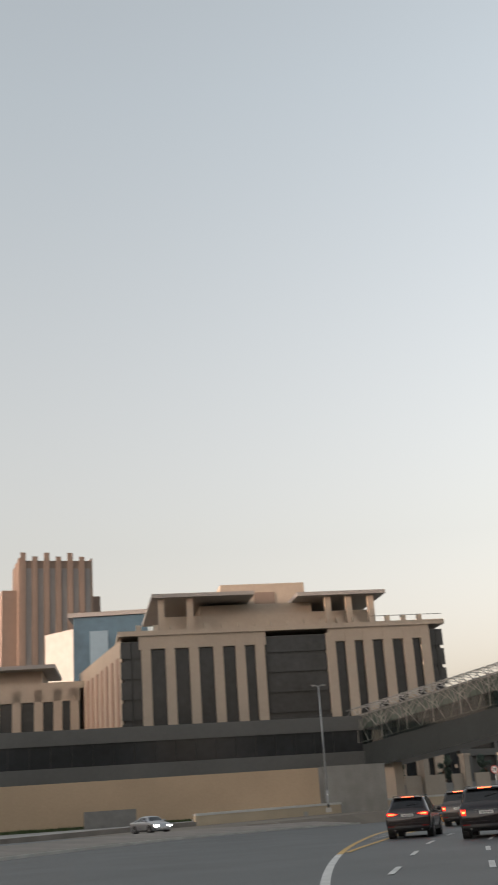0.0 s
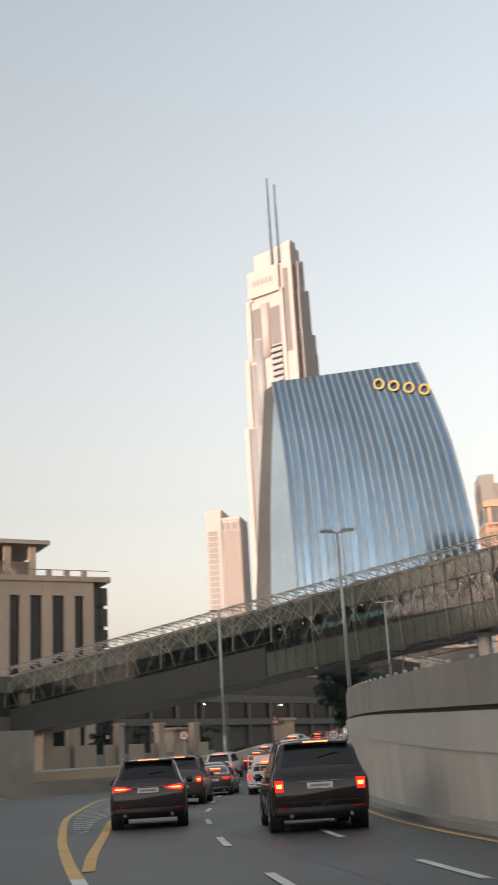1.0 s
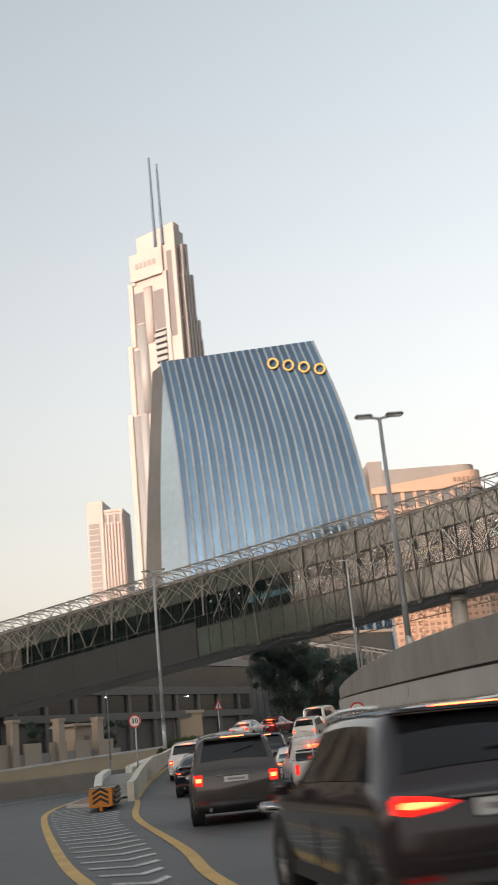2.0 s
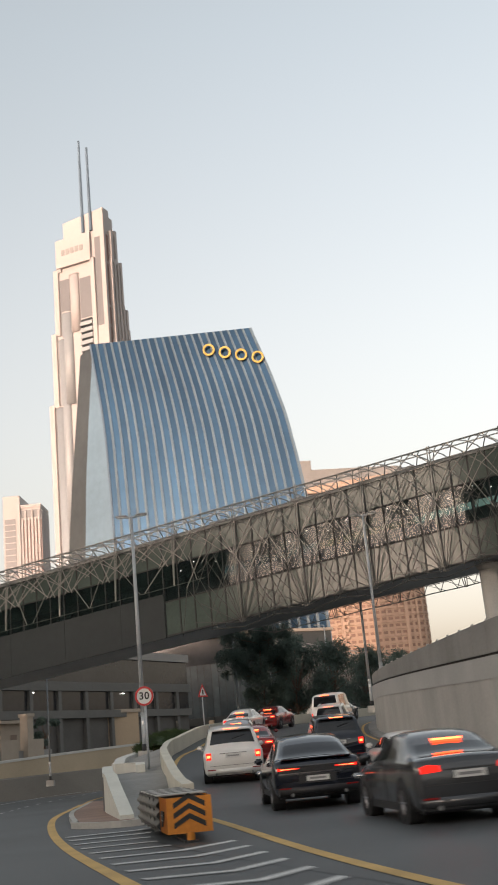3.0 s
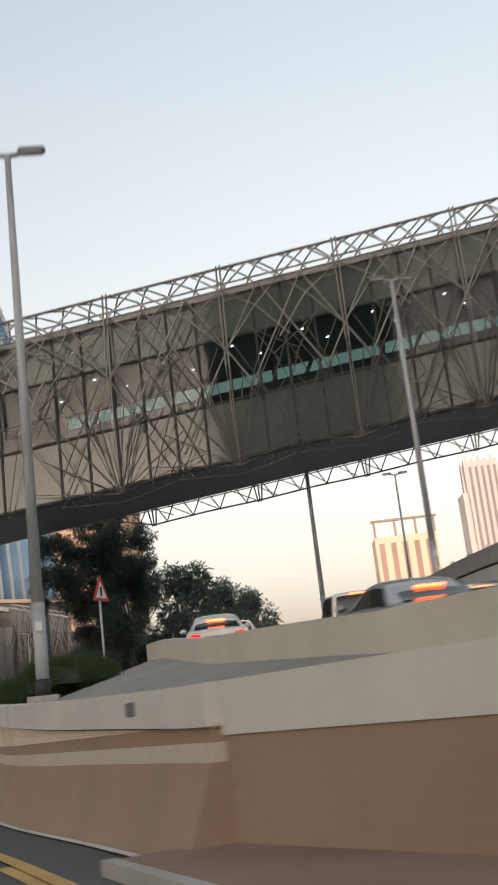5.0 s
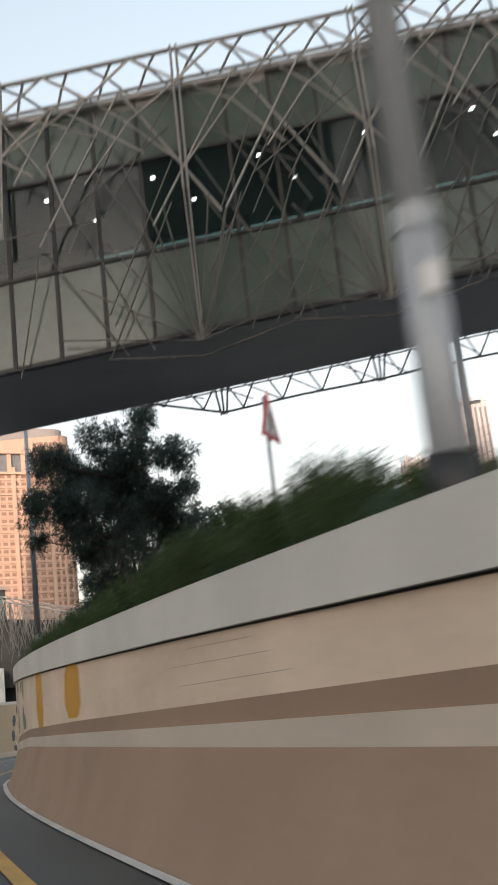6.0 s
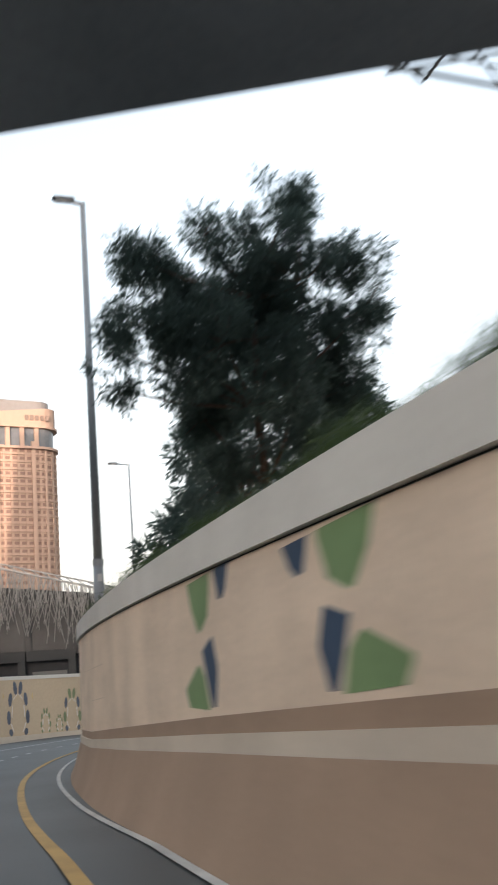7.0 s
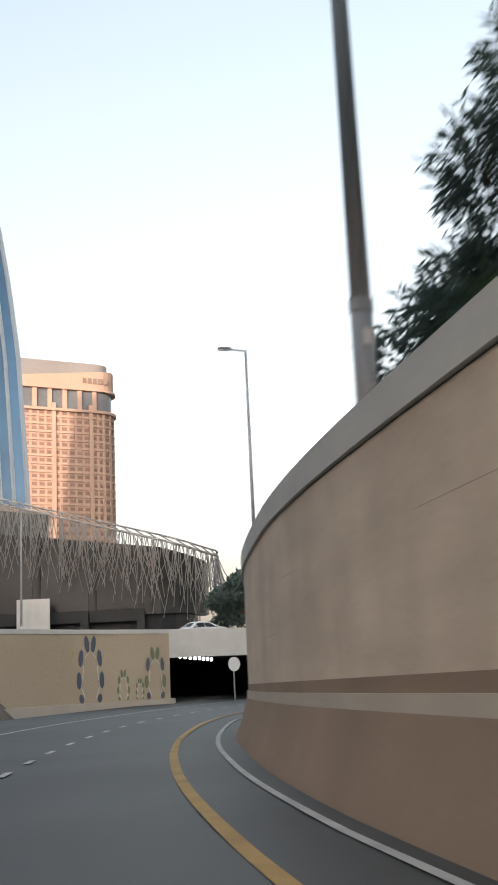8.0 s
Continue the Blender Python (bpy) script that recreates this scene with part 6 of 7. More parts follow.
        part("door_mirror", bm, colour, t, smooth=True)
        part("sill", boxes((side * h * 0.95 - 0.02, side * h * 0.95 + 0.035, b + 1.3, -b - 1.3, zs - 0.03, zs + 0.10)), M_TRIM, t)
    # wheels in dark arches
    for y in (b + 0.94, -b - 0.90):
        for side in (-1, 1):
            bm = bmesh.new()
            tube(bm, (side * h * 0.72, y, r), (side * (h * 0.998 + 0.004), y, r), r + 0.075, sides=26)
            part("wheel_arch", bm, M_TRIM, t)
            bm = bmesh.new()
            prof_w = ((0.0, r * 0.64), (0.0, r * 0.93), (0.03, r), (0.19, r), (0.22, r * 0.93), (0.22, r * 0.64))
            seg = 24
            loop = []
            for k in range(seg):
                a = 2 * math.pi * k / seg
                loop.append([bm.verts.new((side * (h + 0.012 - w), y + rr * math.cos(a), r + rr * math.sin(a))) for w, rr in prof_w])
            for k in range(seg):
                p, q = loop[k], loop[(k + 1) % seg]
                for i in range(len(prof_w) - 1):
                    bm.faces.new((p[i], p[i + 1], q[i + 1], q[i]))
            bmesh.ops.recalc_face_normals(bm, faces=bm.faces)
            wheel = part("wheel", bm, M_RUBBER, t, "black rubber tyre", True)
            bm = bmesh.new()
            tube(bm, (side * (h - 0.07), y, r), (side * (h - 0.045), y, r), r * 0.65, sides=20)
            for k in range(10):
                a = 2 * math.pi * k / 10
                tube(bm, (side * (h - 0.01), y, r), (side * (h - 0.012), y + r * 0.61 * math.cos(a), r + r * 0.61 * math.sin(a)), 0.026, 0.02, sides=5)
            part("rim", bm, M_RIM, wheel, "alloy rim")
    part("underbody", boxes((-h * 0.84, h * 0.84, b + 0.25, -b - 0.3, zs - 0.06, zs + 0.1)), M_TRIM, t)
    # rear end
    bm = boxes((-h * 0.93, h * 0.93, b - 0.035, b + 0.2, zs - 0.01, zs + 0.24))
    bmesh.ops.bevel(bm, geom=list(bm.edges), offset=0.05, segments=3, affect="EDGES")
    part("rear_bumper", bm, M_TRIM if style in ("estate", "coupe", "boxy") and colour is not P_WHITE else colour, t, "rear bumper", True)
    lit = M_TAIL if tail else M_TAIL_OFF
    shape = LIGHTS[style]
    cx, cz = sum(x for x, z in shape) / len(shape), sum(z for x, z in shape) / len(shape)

    def lamp(name, shrink, y0, y1, material, parent, lab, side):
        bm = bmesh.new()
        pts = [((cx + (x - cx) * shrink[0]) * h * side, (cz + (z - cz) * shrink[1]) * fz) for x, z in shape]
        a_ = [bm.verts.new((x, b + y0, z)) for x, z in pts]
        b_ = [bm.verts.new((x, b + y1, z)) for x, z in pts]
        bm.faces.new(a_)
        for i in range(len(pts)):
            j = (i + 1) % len(pts)
            bm.faces.new((a_[i], a_[j], b_[j], b_[i]))
        bmesh.ops.recalc_face_normals(bm, faces=bm.faces)
        bmesh.ops.bevel(bm, geom=[e for e in bm.edges if e.verts[0] in a_ and e.verts[1] in a_], offset=0.008, segments=1, affect="EDGES")
        return part(name, bm, material, parent, lab)

    for side in (-1, 1):
        light = lamp("tail_light", (1, 1), -0.014, 0.1, lit, t, "lit red tail light" if tail else "unlit red tail light", side)
        if tail and hot:
            lamp("brake_lamp", (0.72, 0.38), -0.02, 0.0, M_TAIL_HOT, light, "bright brake lamp", side)
        part("reflector", boxes((side * h * 0.75 - 0.13, side * h * 0.75 + 0.13, b - 0.042, b - 0.02, zs + 0.16, zs + 0.19)), M_TAIL_OFF, t)
        bm = bmesh.new()
        tube(bm, (side * h * 0.6, b - 0.05, zs + 0.03), (side * h * 0.6, b + 0.2, zs + 0.03), 0.04, sides=12)
        part("exhaust_tip", bm, M_GREYBOX, t, "dull steel exhaust tip")
        q = surf(yy[12] + 0.05, 4.3 if side < 0 else n - 5.3)
        bm = boxes((q.x - 0.14, q.x + 0.14, q.y - 0.12, q.y + 0.12, q.z - 0.07, q.z + 0.03))
        bmesh.ops.bevel(bm, geom=list(bm.edges), offset=0.03, segments=2, affect="EDGES")
        part("head_light", bm, M_CHROME, t, "clear head light", True)
    if tail and style != "coupe":
        q = surf(yy[4] + (yy[5] - yy[4]) * 0.45, (n - 1) / 2)
        part("high_brake_light", boxes((-0.25, 0.25, q.y - 0.10, q.y + 0.03, q.z - 0.012, q.z + 0.022)), M_TAIL_HOT, t, "lit brake light at the roof edge")
    if style in ("estate", "boxy"):
        q = surf(yy[4], (n - 1) / 2)
        bm = boxes((-h * 0.66, h * 0.66, q.y - 0.12, q.y + 0.25, q.z - 0.0, q.z + 0.045))
        bmesh.ops.bevel(bm, geom=list(bm.edges), offset=0.02, segments=2, affect="EDGES")
        part("rear_spoiler", bm, colour, t, "", True)
    if style == "coupe":
        bm = boxes((-h * 0.80, h * 0.80, b - 0.01, b + 0.16, base[2][1] * fz, base[2][1] * fz + 0.03))
        bmesh.ops.bevel(bm, geom=list(bm.edges), offset=0.012, segments=2, affect="EDGES")
        part("tail_spoiler", bm, colour, t, "", True)
        part("rear_panel", boxes((-h * 0.88, h * 0.88, b - 0.008, b + 0.04, 0.80 * fz, 0.94 * fz)), M_TRIM, t, "black panel between the lights")
        part("plate_recess", boxes((-h * 0.42, h * 0.42, b - 0.006, b + 0.04, 0.56, 0.76)), M_TRIM, t)
    zp = {"estate": 0.90, "boxy": 0.90, "coupe": 0.66, "saloon": 0.74, "van": 0.62, "pickup": 0.55}[style] * fz
    pl = part("number_plate", boxes((-0.26, 0.26, b - 0.026, b - 0.002, zp - 0.058, zp + 0.058)), plate or M_PLATE, t, "pale number plate")
    part("plate_bar", boxes((-0.19, 0.19, b - 0.029, b - 0.026, zp - 0.022, zp + 0.022)), M_PLATE_BAR, pl, "dark bar")
    part("tailgate_strip", boxes((-h * 0.45, h * 0.45, b - 0.014, b + 0.02, zp + 0.075, zp + 0.09)), M_CHROME if style in ("estate", "boxy") else M_TRIM, t, "thin trim strip")
    part("tailgate_seam", boxes((-h * 0.80, h * 0.80, b - 0.004, b + 0.02, 0.585, 0.595)), M_TRIM, t)
    if style in ("estate", "boxy"):
        bm = bmesh.new()
        p, q = surf(yy[3], (n - 1) / 2) + Vector((0, -0.03, 0)), surf(yy[3] + 0.05, (n - 1) / 2 + 1.4) + Vector((0, -0.03, 0))
        tube(bm, p, q, 0.012, sides=5)
        part("wiper", bm, M_TRIM, t)
    if style == "pickup":
        part("load_bed", boxes((-h * 0.86, h * 0.86, b + 0.08, b + 1.68, 1.05 * fz + 0.02, 1.05 * fz + 0.03)), M_TRIM, t)
        for x in (-h * 0.9, -h * 0.3, h * 0.3, h * 0.9):
            bm = bmesh.new()
            tube(bm, (x, b + 0.12, 1.0), (x, b + 0.12, H), 0.025, sides=6)
            tube(bm, (x, b + 0.12, H), (x, b + 1.75, H), 0.025, sides=6)
            part("cage_bar", bm, P_WHITE, t)
        for z in (1.3, 1.55, H):
            bm = bmesh.new()
            tube(bm, (-h * 0.9, b + 0.12, z), (h * 0.9, b + 0.12, z), 0.025, sides=6)
            part("cage_bar", bm, P_WHITE, t)
    return t


def ramp_way(y):
    a = x_at(RIGHT, y + 2) - x_at(RIGHT, y - 2)
    return -math.degrees(math.atan2(a, 4))


def put(t, x, y, deg=None, z=None):
    zz = z_ramp(y) if z is None else z
    tilt = math.degrees(math.atan2(z_ramp(y + 2) - z_ramp(y - 2), 4)) if z is None else 0
    t.matrix_world = pose(x, y, zz + 0.006, tilt, 0, ramp_way(y) if deg is None else deg)
    return t


put(vehicle("estate", 4.65, 1.9, 1.66, P_MAROON, "dark brown estate SUV with lit brake lights"), 7.75, 50.2, -13)
put(vehicle("boxy", 4.9, 2.0, 1.80, P_BLACKRED, "black SUV with lit square tail lights"), 10.1, 44.2, -14)
put(vehicle("boxy", 5.0, 1.98, 1.88, P_BRONZE, "bronze-grey large SUV with silver roof rails"), 12.4, 66.3, -19)
put(vehicle("saloon", 4.8, 1.84, 1.46, P_CREAM, "cream taxi saloon with a yellow number plate", plate=M_PLATE_Y, hot=False, tail=False), 15.2, 60.6, -17)
put(vehicle("saloon", 4.7, 1.82, 1.45, P_GREY, "dark grey saloon in the queue", hot=False), 16.8, 77.6, -21)
put(vehicle("pickup", 5.2, 1.85, 1.78, P_WHITE, "white pickup with a load cage", hot=False), 18.6, 74.5, -20)
put(vehicle("coupe", 5.1, 2.02, 1.64, P_BLACK, "black coupe SUV with slim red tail lights"), 18.75, 85.4, -24)
put(vehicle("boxy", 4.85, 1.98, 1.80, P_WHITE, "white boxy SUV with square red tail lights"), 22.25, 96.5, -25)
put(vehicle("saloon", 4.7, 1.84, 1.44, P_WHITE, "white saloon beside the ramp wall"), 24.8, 89.6, -24)
put(vehicle("boxy", 4.8, 1.95, 1.85, P_BLACK, "black boxy SUV further up the queue"), 27.3, 97.9, -26)
put(vehicle("saloon", 4.7, 1.84, 1.46, P_RED, "dark red saloon in the queue"), 27.2, 104.2, -28)
put(vehicle("saloon", 4.6, 1.8, 1.45, P_SILVER, "silver saloon in the queue", hot=False), 30.2, 111.4, -33)
put(vehicle("saloon", 4.6, 1.8, 1.45, P_WHITE, "white saloon far up the queue", hot=False), 37.0, 123.9, -41)
put(vehicle("boxy", 4.6, 1.85, 1.7, P_WHITE, "white SUV far up the queue"), 38.9, 116.4, -38)
put(vehicle("van", 5.3, 1.95, 2.1, P_WHITE, "tall white van at the head of the queue"), 44.0, 124.6, -42)
put(vehicle("saloon", 4.6, 1.8, 1.45, P_RED, "red saloon far up the queue"), 41.0, 127.4, -46)
put(vehicle("saloon", 4.6, 1.8, 1.5, P_GREY, "grey saloon far up the queue"), 49.0, 131.8, -50)
car = vehicle("saloon", 4.6, 1.85, 1.5, P_WHITE, "white car driving on the street above the underpass", tail=False)
put(car, 103, 213, 80, 3.4)
# oncoming car with its headlights on
car = put(vehicle("saloon", 4.6, 1.82, 1.45, P_SILVER, "silver oncoming saloon with headlights on", tail=False), -10.2, 99.5, 215, 0.36)
for sd in (-1, 1):
    part("head_lamp_glow", boxes((sd * 0.62 - 0.17, sd * 0.62 + 0.17, 2.12, 2.30, 0.52, 0.68)), M_HEAD, car, "lit head light")

# ---- street lamps ----
def street_lamp(x, y, z0, h, arms, label, r=0.13, heading=0.0, band=True, reach=0.62):
    t = tagged(empty("street_lamp", frame_at(x, y, heading) @ Matrix.Translation((0, 0, z0))), label, "street lamp", "street lamps")
    bm = bmesh.new()
    step = min(h * 0.16, 2.05)
    tube(bm, (0, 0, 0.0), (0, 0, step), r * 1.05, r * 1.0, sides=14)
    tube(bm, (0, 0, step), (0, 0, h), r * 0.95, r * 0.55, sides=14)
    pole = part("pole", bm, M_STEEL, t, "grey galvanised pole", True)
    if band:
        bm = bmesh.new()
        tube(bm, (0, 0, 0), (0, 0, 0.42), r * 1.25, sides=14)
        part("base_sleeve", bm, M_BLACK, t, "black base sleeve", True)
        part("base_plinth", boxes((-0.35, 0.35, -0.3, 0.3, -0.5, 0.05)), M_CONC, t)
        bm = bmesh.new()
        tube(bm, (0, 0, step - 0.06), (0, 0, step + 0.12), r * 1.1, sides=14)
        part("collar", bm, M_STEEL, t)
        part("label_plate", boxes((-0.075, 0.075, -r * 1.2, -r * 1.0, 1.5, 1.72)), M_SIGNW, t, "small white plate")
    for s in arms:
        bm = bmesh.new()
        tube(bm, (0, 0, h - 0.05), (s * reach, 0, h + 0.08), r * 0.45, sides=8)
        part("arm", bm, M_STEEL, t)
        bm = bmesh.new()
        box(bm, s * reach - 0.36, s * reach + 0.36, -0.15, 0.17, h + 0.03, h + 0.16)
        bmesh.ops.bevel(bm, geom=list(bm.edges), offset=0.05, segments=2, affect="EDGES")
        head = part("lamp_head", bm, M_LAMPHEAD, t, "flat grey lamp head")
        part("lens", boxes((s * reach - 0.26, s * reach + 0.26, -0.11, 0.12, h + 0.005, h + 0.04)), M_SIGNW, head)
    return t


street_lamp(29.0, 121.1, 1.95, 13.75, (-1, 1), "tall grey street lamp on the divider", r=0.15, heading=-38)
street_lamp(24.3, 77.0, 3.3, 10.5, (-1, 1), "double-headed grey street lamp behind the ramp wall", heading=-22)
street_lamp(47.1, 122.9, 4.3, 12.3, (-1, 1), "double-headed grey street lamp on the ramp", heading=-35)
street_lamp(54.0, 134.8, 4.0, 12.4, (-1, 1), "double-headed grey street lamp beyond the footbridge", heading=-40)
street_lamp(80.4, 149.6, 3.0, 14.5, (-1, 1), "double-headed grey street lamp far off", heading=-45, r=0.12)
street_lamp(54.8, 159.7, 3.2, 13.85, (-1,), "grey street lamp on the divider with one arm", r=0.15, heading=-30)
street_lamp(83.5, 188.4, 3.0, 14.2, (-1,), "slim grey street lamp with one arm", r=0.11, heading=-40, reach=1.1)
street_lamp(6.5, 143, 1.5, 15.0, (-1, 1), "double-headed grey street lamp by the tan wall", heading=5, r=0.12)
street_lamp(37.0, 165, 0.5, 9.5, (-1, 1), "slim grey street lamp beyond the footbridge", heading=-30, r=0.1)
street_lamp(93, 222, 3.4, 11, (-1,), "slim grey street lamp above the underpass", heading=-30, r=0.1)

# ---- signs ----
def disc(bm, r, y0, y1, z, seg=32):
    tube(bm, (0, y0, z), (0, y1, z), r, sides=seg)
    return bm


def numeral(text, size, parent, x, z, y):
    cu = bpy.data.curves.new("numeral", "FONT")
    cu.body, cu.size, cu.align_x, cu.align_y, cu.extrude = text, size, "CENTER", "CENTER", 0.003
    cu.offset = size * 0.02
    ob = new("numeral", cu)
    ob.data.materials.append(M_BLACK)
    ob.parent = parent
    ob.matrix_local = pose(x, y, z, 90, 0, 0)
    ob["label"] = "black numeral " + text


def limit_sign(x, y, z0, centre, deg, back=False):
    t = tagged(empty("speed_limit_sign", frame_at(x, y, deg) @ Matrix.Translation((0, 0, z0))), "round white speed limit sign with a red ring", "road sign")
    bm = bmesh.new()
    tube(bm, (0, 0, -0.4), (0, 0, centre + 0.25), 0.045, sides=10)
    part("post", bm, M_STEEL, t, "grey steel post", True)
    part("disc", disc(bmesh.new(), 0.345, -0.075, -0.05, centre), M_SIGNW, t, "white disc")
    bm = bmesh.new()
    seg = 32
    for a in range(seg):
        p, q = 2 * math.pi * a / seg, 2 * math.pi * (a + 1) / seg
        vs = [bm.verts.new((r * math.cos(w), -0.081, centre + r * math.sin(w))) for r, w in ((0.345, p), (0.345, q), (0.272, q), (0.272, p))]
        bm.faces.new(vs)
    part("red_ring", bm, M_RED, t, "red ring")
    for text, x in (("3", -0.1), ("0", 0.1)):
        numeral(text, 0.36, t, x, centre, -0.084)
    return t


limit_sign(19.9, 98.4, 1.2, 2.45, -36)
limit_sign(26.4, 85.6, 0.1, 2.75, -28)


def warning_sign(x, y, z0, top, deg, side=0.85):
    t = tagged(empty("warning_sign", frame_at(x, y, deg) @ Matrix.Translation((0, 0, z0))), "triangular red-edged warning sign on a post", "road sign")
    bm = bmesh.new()
    tube(bm, (0, 0, -0.4), (0, 0, top - 0.1), 0.04, sides=8)
    part("post", bm, M_STEEL, t, "grey steel post", True)
    hgt = side * 0.866
    for k, (f, y0, m_, nm) in enumerate(((1.0, -0.07, M_RED, "red_edge"), (0.66, -0.076, M_SIGNW, "white_face"))):
        cz = top - hgt * 2 / 3
        pts = [(0, cz + hgt * 2 / 3 * f), (-side / 2 * f, cz - hgt / 3 * f), (side / 2 * f, cz - hgt / 3 * f)]
        bm = bmesh.new()
        a = [bm.verts.new((px, y0, pz)) for px, pz in pts]
        b = [bm.verts.new((px, y0 + 0.02, pz)) for px, pz in pts]
        bm.faces.new(a)
        bm.faces.new(b[::-1])
        for i in range(3):
            bm.faces.new((a[i], b[i], b[(i + 1) % 3], a[(i + 1) % 3]))
        bmesh.ops.recalc_face_normals(bm, faces=bm.faces)
        part(nm, bm, m_, t)
    part("pictogram", boxes((-0.06, 0.06, -0.082, -0.078, top - hgt * 0.82, top - hgt * 0.45)), M_BLACK, t, "black bar")
    return t


warning_sign(36.5, 128.9, 2.3, 3.8, 22, 1.0)

# ---- crash cushion at the divider's nose ----
cm = frame_at(12.5, 78.6, -18)
cushion = tagged(empty("crash_cushion", cm), "orange-faced crash cushion with ribbed steel sides", "crash cushion")
bm = boxes((-0.38, 0.38, 0, 0.06, 0.16, 0.74))
part("nose_plate", bm, M_ORANGE, cushion, "orange nose plate")
for k in range(3):
    z = 0.24 + 0.16 * k
    for sx in (-1, 1):
        bm = bmesh.new()
        vs = [bm.verts.new(v) for v in ((sx * 0.27, -0.006, z), (sx * 0.27, -0.006, z + 0.09), (0, -0.006, z + 0.24), (0, -0.006, z + 0.15))]
        bm.faces.new(vs if sx < 0 else vs[::-1])
        part("chevron", bm, M_BLACK, cushion, "black chevron")
for sx in (-1, 1):
    bm = bmesh.new()
    vs = [bm.verts.new(v) for v in ((sx * 0.38, 0.0, 0.16), (sx * 0.40, 1.2, 0.16), (sx * 0.40, 1.2, 0.74), (sx * 0.38, 0.0, 0.74))]
    bm.faces.new(vs if sx > 0 else vs[::-1])
    bmesh.ops.solidify(bm, geom=list(bm.faces), thickness=0.03)
    part("nose_side", bm, M_ORANGE, cushion, "orange nose side plate")
# the side plate's hole: a black solid stands for the dark inside
for sx in (-1, 1):
    bm = bmesh.new()
    ring = [(0.36, 0.52), (0.84, 0.52), (0.84, 0.26), (0.72, 0.26), (0.40, 0.44)]
    a, b = [[bm.verts.new((sx * w, y, z)) for y, z in ring] for w in (0.37, 0.412)]
    bm.faces.new(a)
    bm.faces.new(b[::-1])
    for k in range(5):
        bm.faces.new((a[k], a[(k + 1) % 5], b[(k + 1) % 5], b[k]))
    bmesh.ops.recalc_face_normals(bm, faces=bm.faces)
    slot = part("side_slot", bm, M_BLACK, cushion, "black shape standing for the shaded hole in the nose side")
    for z in (0.36, 0.44):
        part("slot_bar", boxes((sx * 0.413 - 0.004, sx * 0.413 + 0.004, 0.46, 0.84, z, z + 0.018)), M_GALV, slot)
for seg in range(5):
    y0 = 1.15 + seg * 0.9
    for sx in (-1, 1):
        bm = bmesh.new()
        rows = []
        for yy, lift in ((y0 - 0.06, 0.010), (y0 + 0.10, 0.010), (y0 + 0.16, 0.0), (y0 + 0.92, 0.0)):
            rows.append([bm.verts.new((sx * (0.40 + 0.012 * (yy - 0.8) + lift + 0.03 - 0.03 * math.cos(j * 2 * math.pi / 8)), yy, 0.17 + 0.0215 * j)) for j in range(27)])
        for ra, rb in zip(rows, rows[1:]):
            for j in range(26):
                bm.faces.new((ra[j], ra[j + 1], rb[j + 1], rb[j]))
        bmesh.ops.solidify(bm, geom=list(bm.faces), thickness=0.008)
        part("ribbed_rail", bm, M_GALV, cushion, "ribbed galvanised rail")
    part("diaphragm", boxes((-0.45, 0.45, y0 + 0.86, y0 + 0.92, 0.12, 0.775)), M_GREYBOX, cushion, "dark steel diaphragm")
    part("top_cover", boxes((-0.44, 0.44, y0 - 0.02, y0 + 0.84, 0.745, 0.765)), M_GALV, cushion)
    part("foot", boxes((-0.1, 0.1, y0 + 0.8, y0 + 0.95, 0.0, 0.16)), M_BLACK, cushion)
part("ground_rail", boxes((-0.12, 0.12, -0.1, 5.7, 0.0, 0.05)), M_BLACK, cushion)
bm = bmesh.new()
tube(bm, (0.0, 0.02, 0.05), (0.0, 0.02, 0.18), 0.07, sides=10)
part("hinge", bm, M_ORANGE, cushion)

# service box in the nose barrier
q = wall_place(cut, 93.4)
tagged(link("service_box", boxes((-0.045, 0.01, -0.24, 0.24, 0.14, 1.10), m=Matrix.Translation((q.x, q.y, z_low(93))) @ Matrix.Rotation(radians(-22), 4, "Z")), M_GREYBOX), "grey metal service box set in the barrier", "service box")
q = wall_place(cut, 109.9)
tagged(link("wall_vent", boxes((-0.068, 0.0, -0.2, 0.2, 1.2, 1.36), m=Matrix.Translation((q.x, q.y, 0)) @ Matrix.Rotation(radians(-24), 4, "Z")), M_GREYBOX), "small dark vent plate in the coping", "vent")

# ---- plants ----
def leaf_cloud(name, centres, radii, count, size, material, parent, seed, label=""):
    """Many small leaves, thick at each clump's skin and thin between clumps."""
    g = np.random.default_rng(seed)
    cs, rs = np.array(centres, float), np.array(radii, float)
    w = rs ** 2 / np.sum(rs ** 2)
    idx = g.choice(len(cs), count, p=w)
    d = g.normal(size=(count, 3))
    d /= np.linalg.norm(d, axis=1)[:, None]
    p = cs[idx] + d * (rs[idx] * g.uniform(0.45, 1.08, count) ** 0.6)[:, None] * np.array((1, 1, 0.85))
    a = g.normal(size=(count, 3))
    a[:, 2] -= 0.5
    a /= np.linalg.norm(a, axis=1)[:, None]
    b = np.cross(a, g.normal(size=(count, 3)))
    b /= np.linalg.norm(b, axis=1)[:, None]
    s = size * g.uniform(0.6, 1.4, count)[:, None]
    v = np.stack([p - a * s, p + b * s * 0.36, p + a * s, p - b * s * 0.36], axis=1).reshape(-1, 3)
    me = bpy.data.meshes.new(name)
    me.from_pydata([tuple(x) for x in v.tolist()], [], [(4 * i, 4 * i + 1, 4 * i + 2, 4 * i + 3) for i in range(count)])
    me.materials.append(material)
    ob = new(name, me)
    ob.parent = parent
    if label:
        ob["label"] = label
    return ob


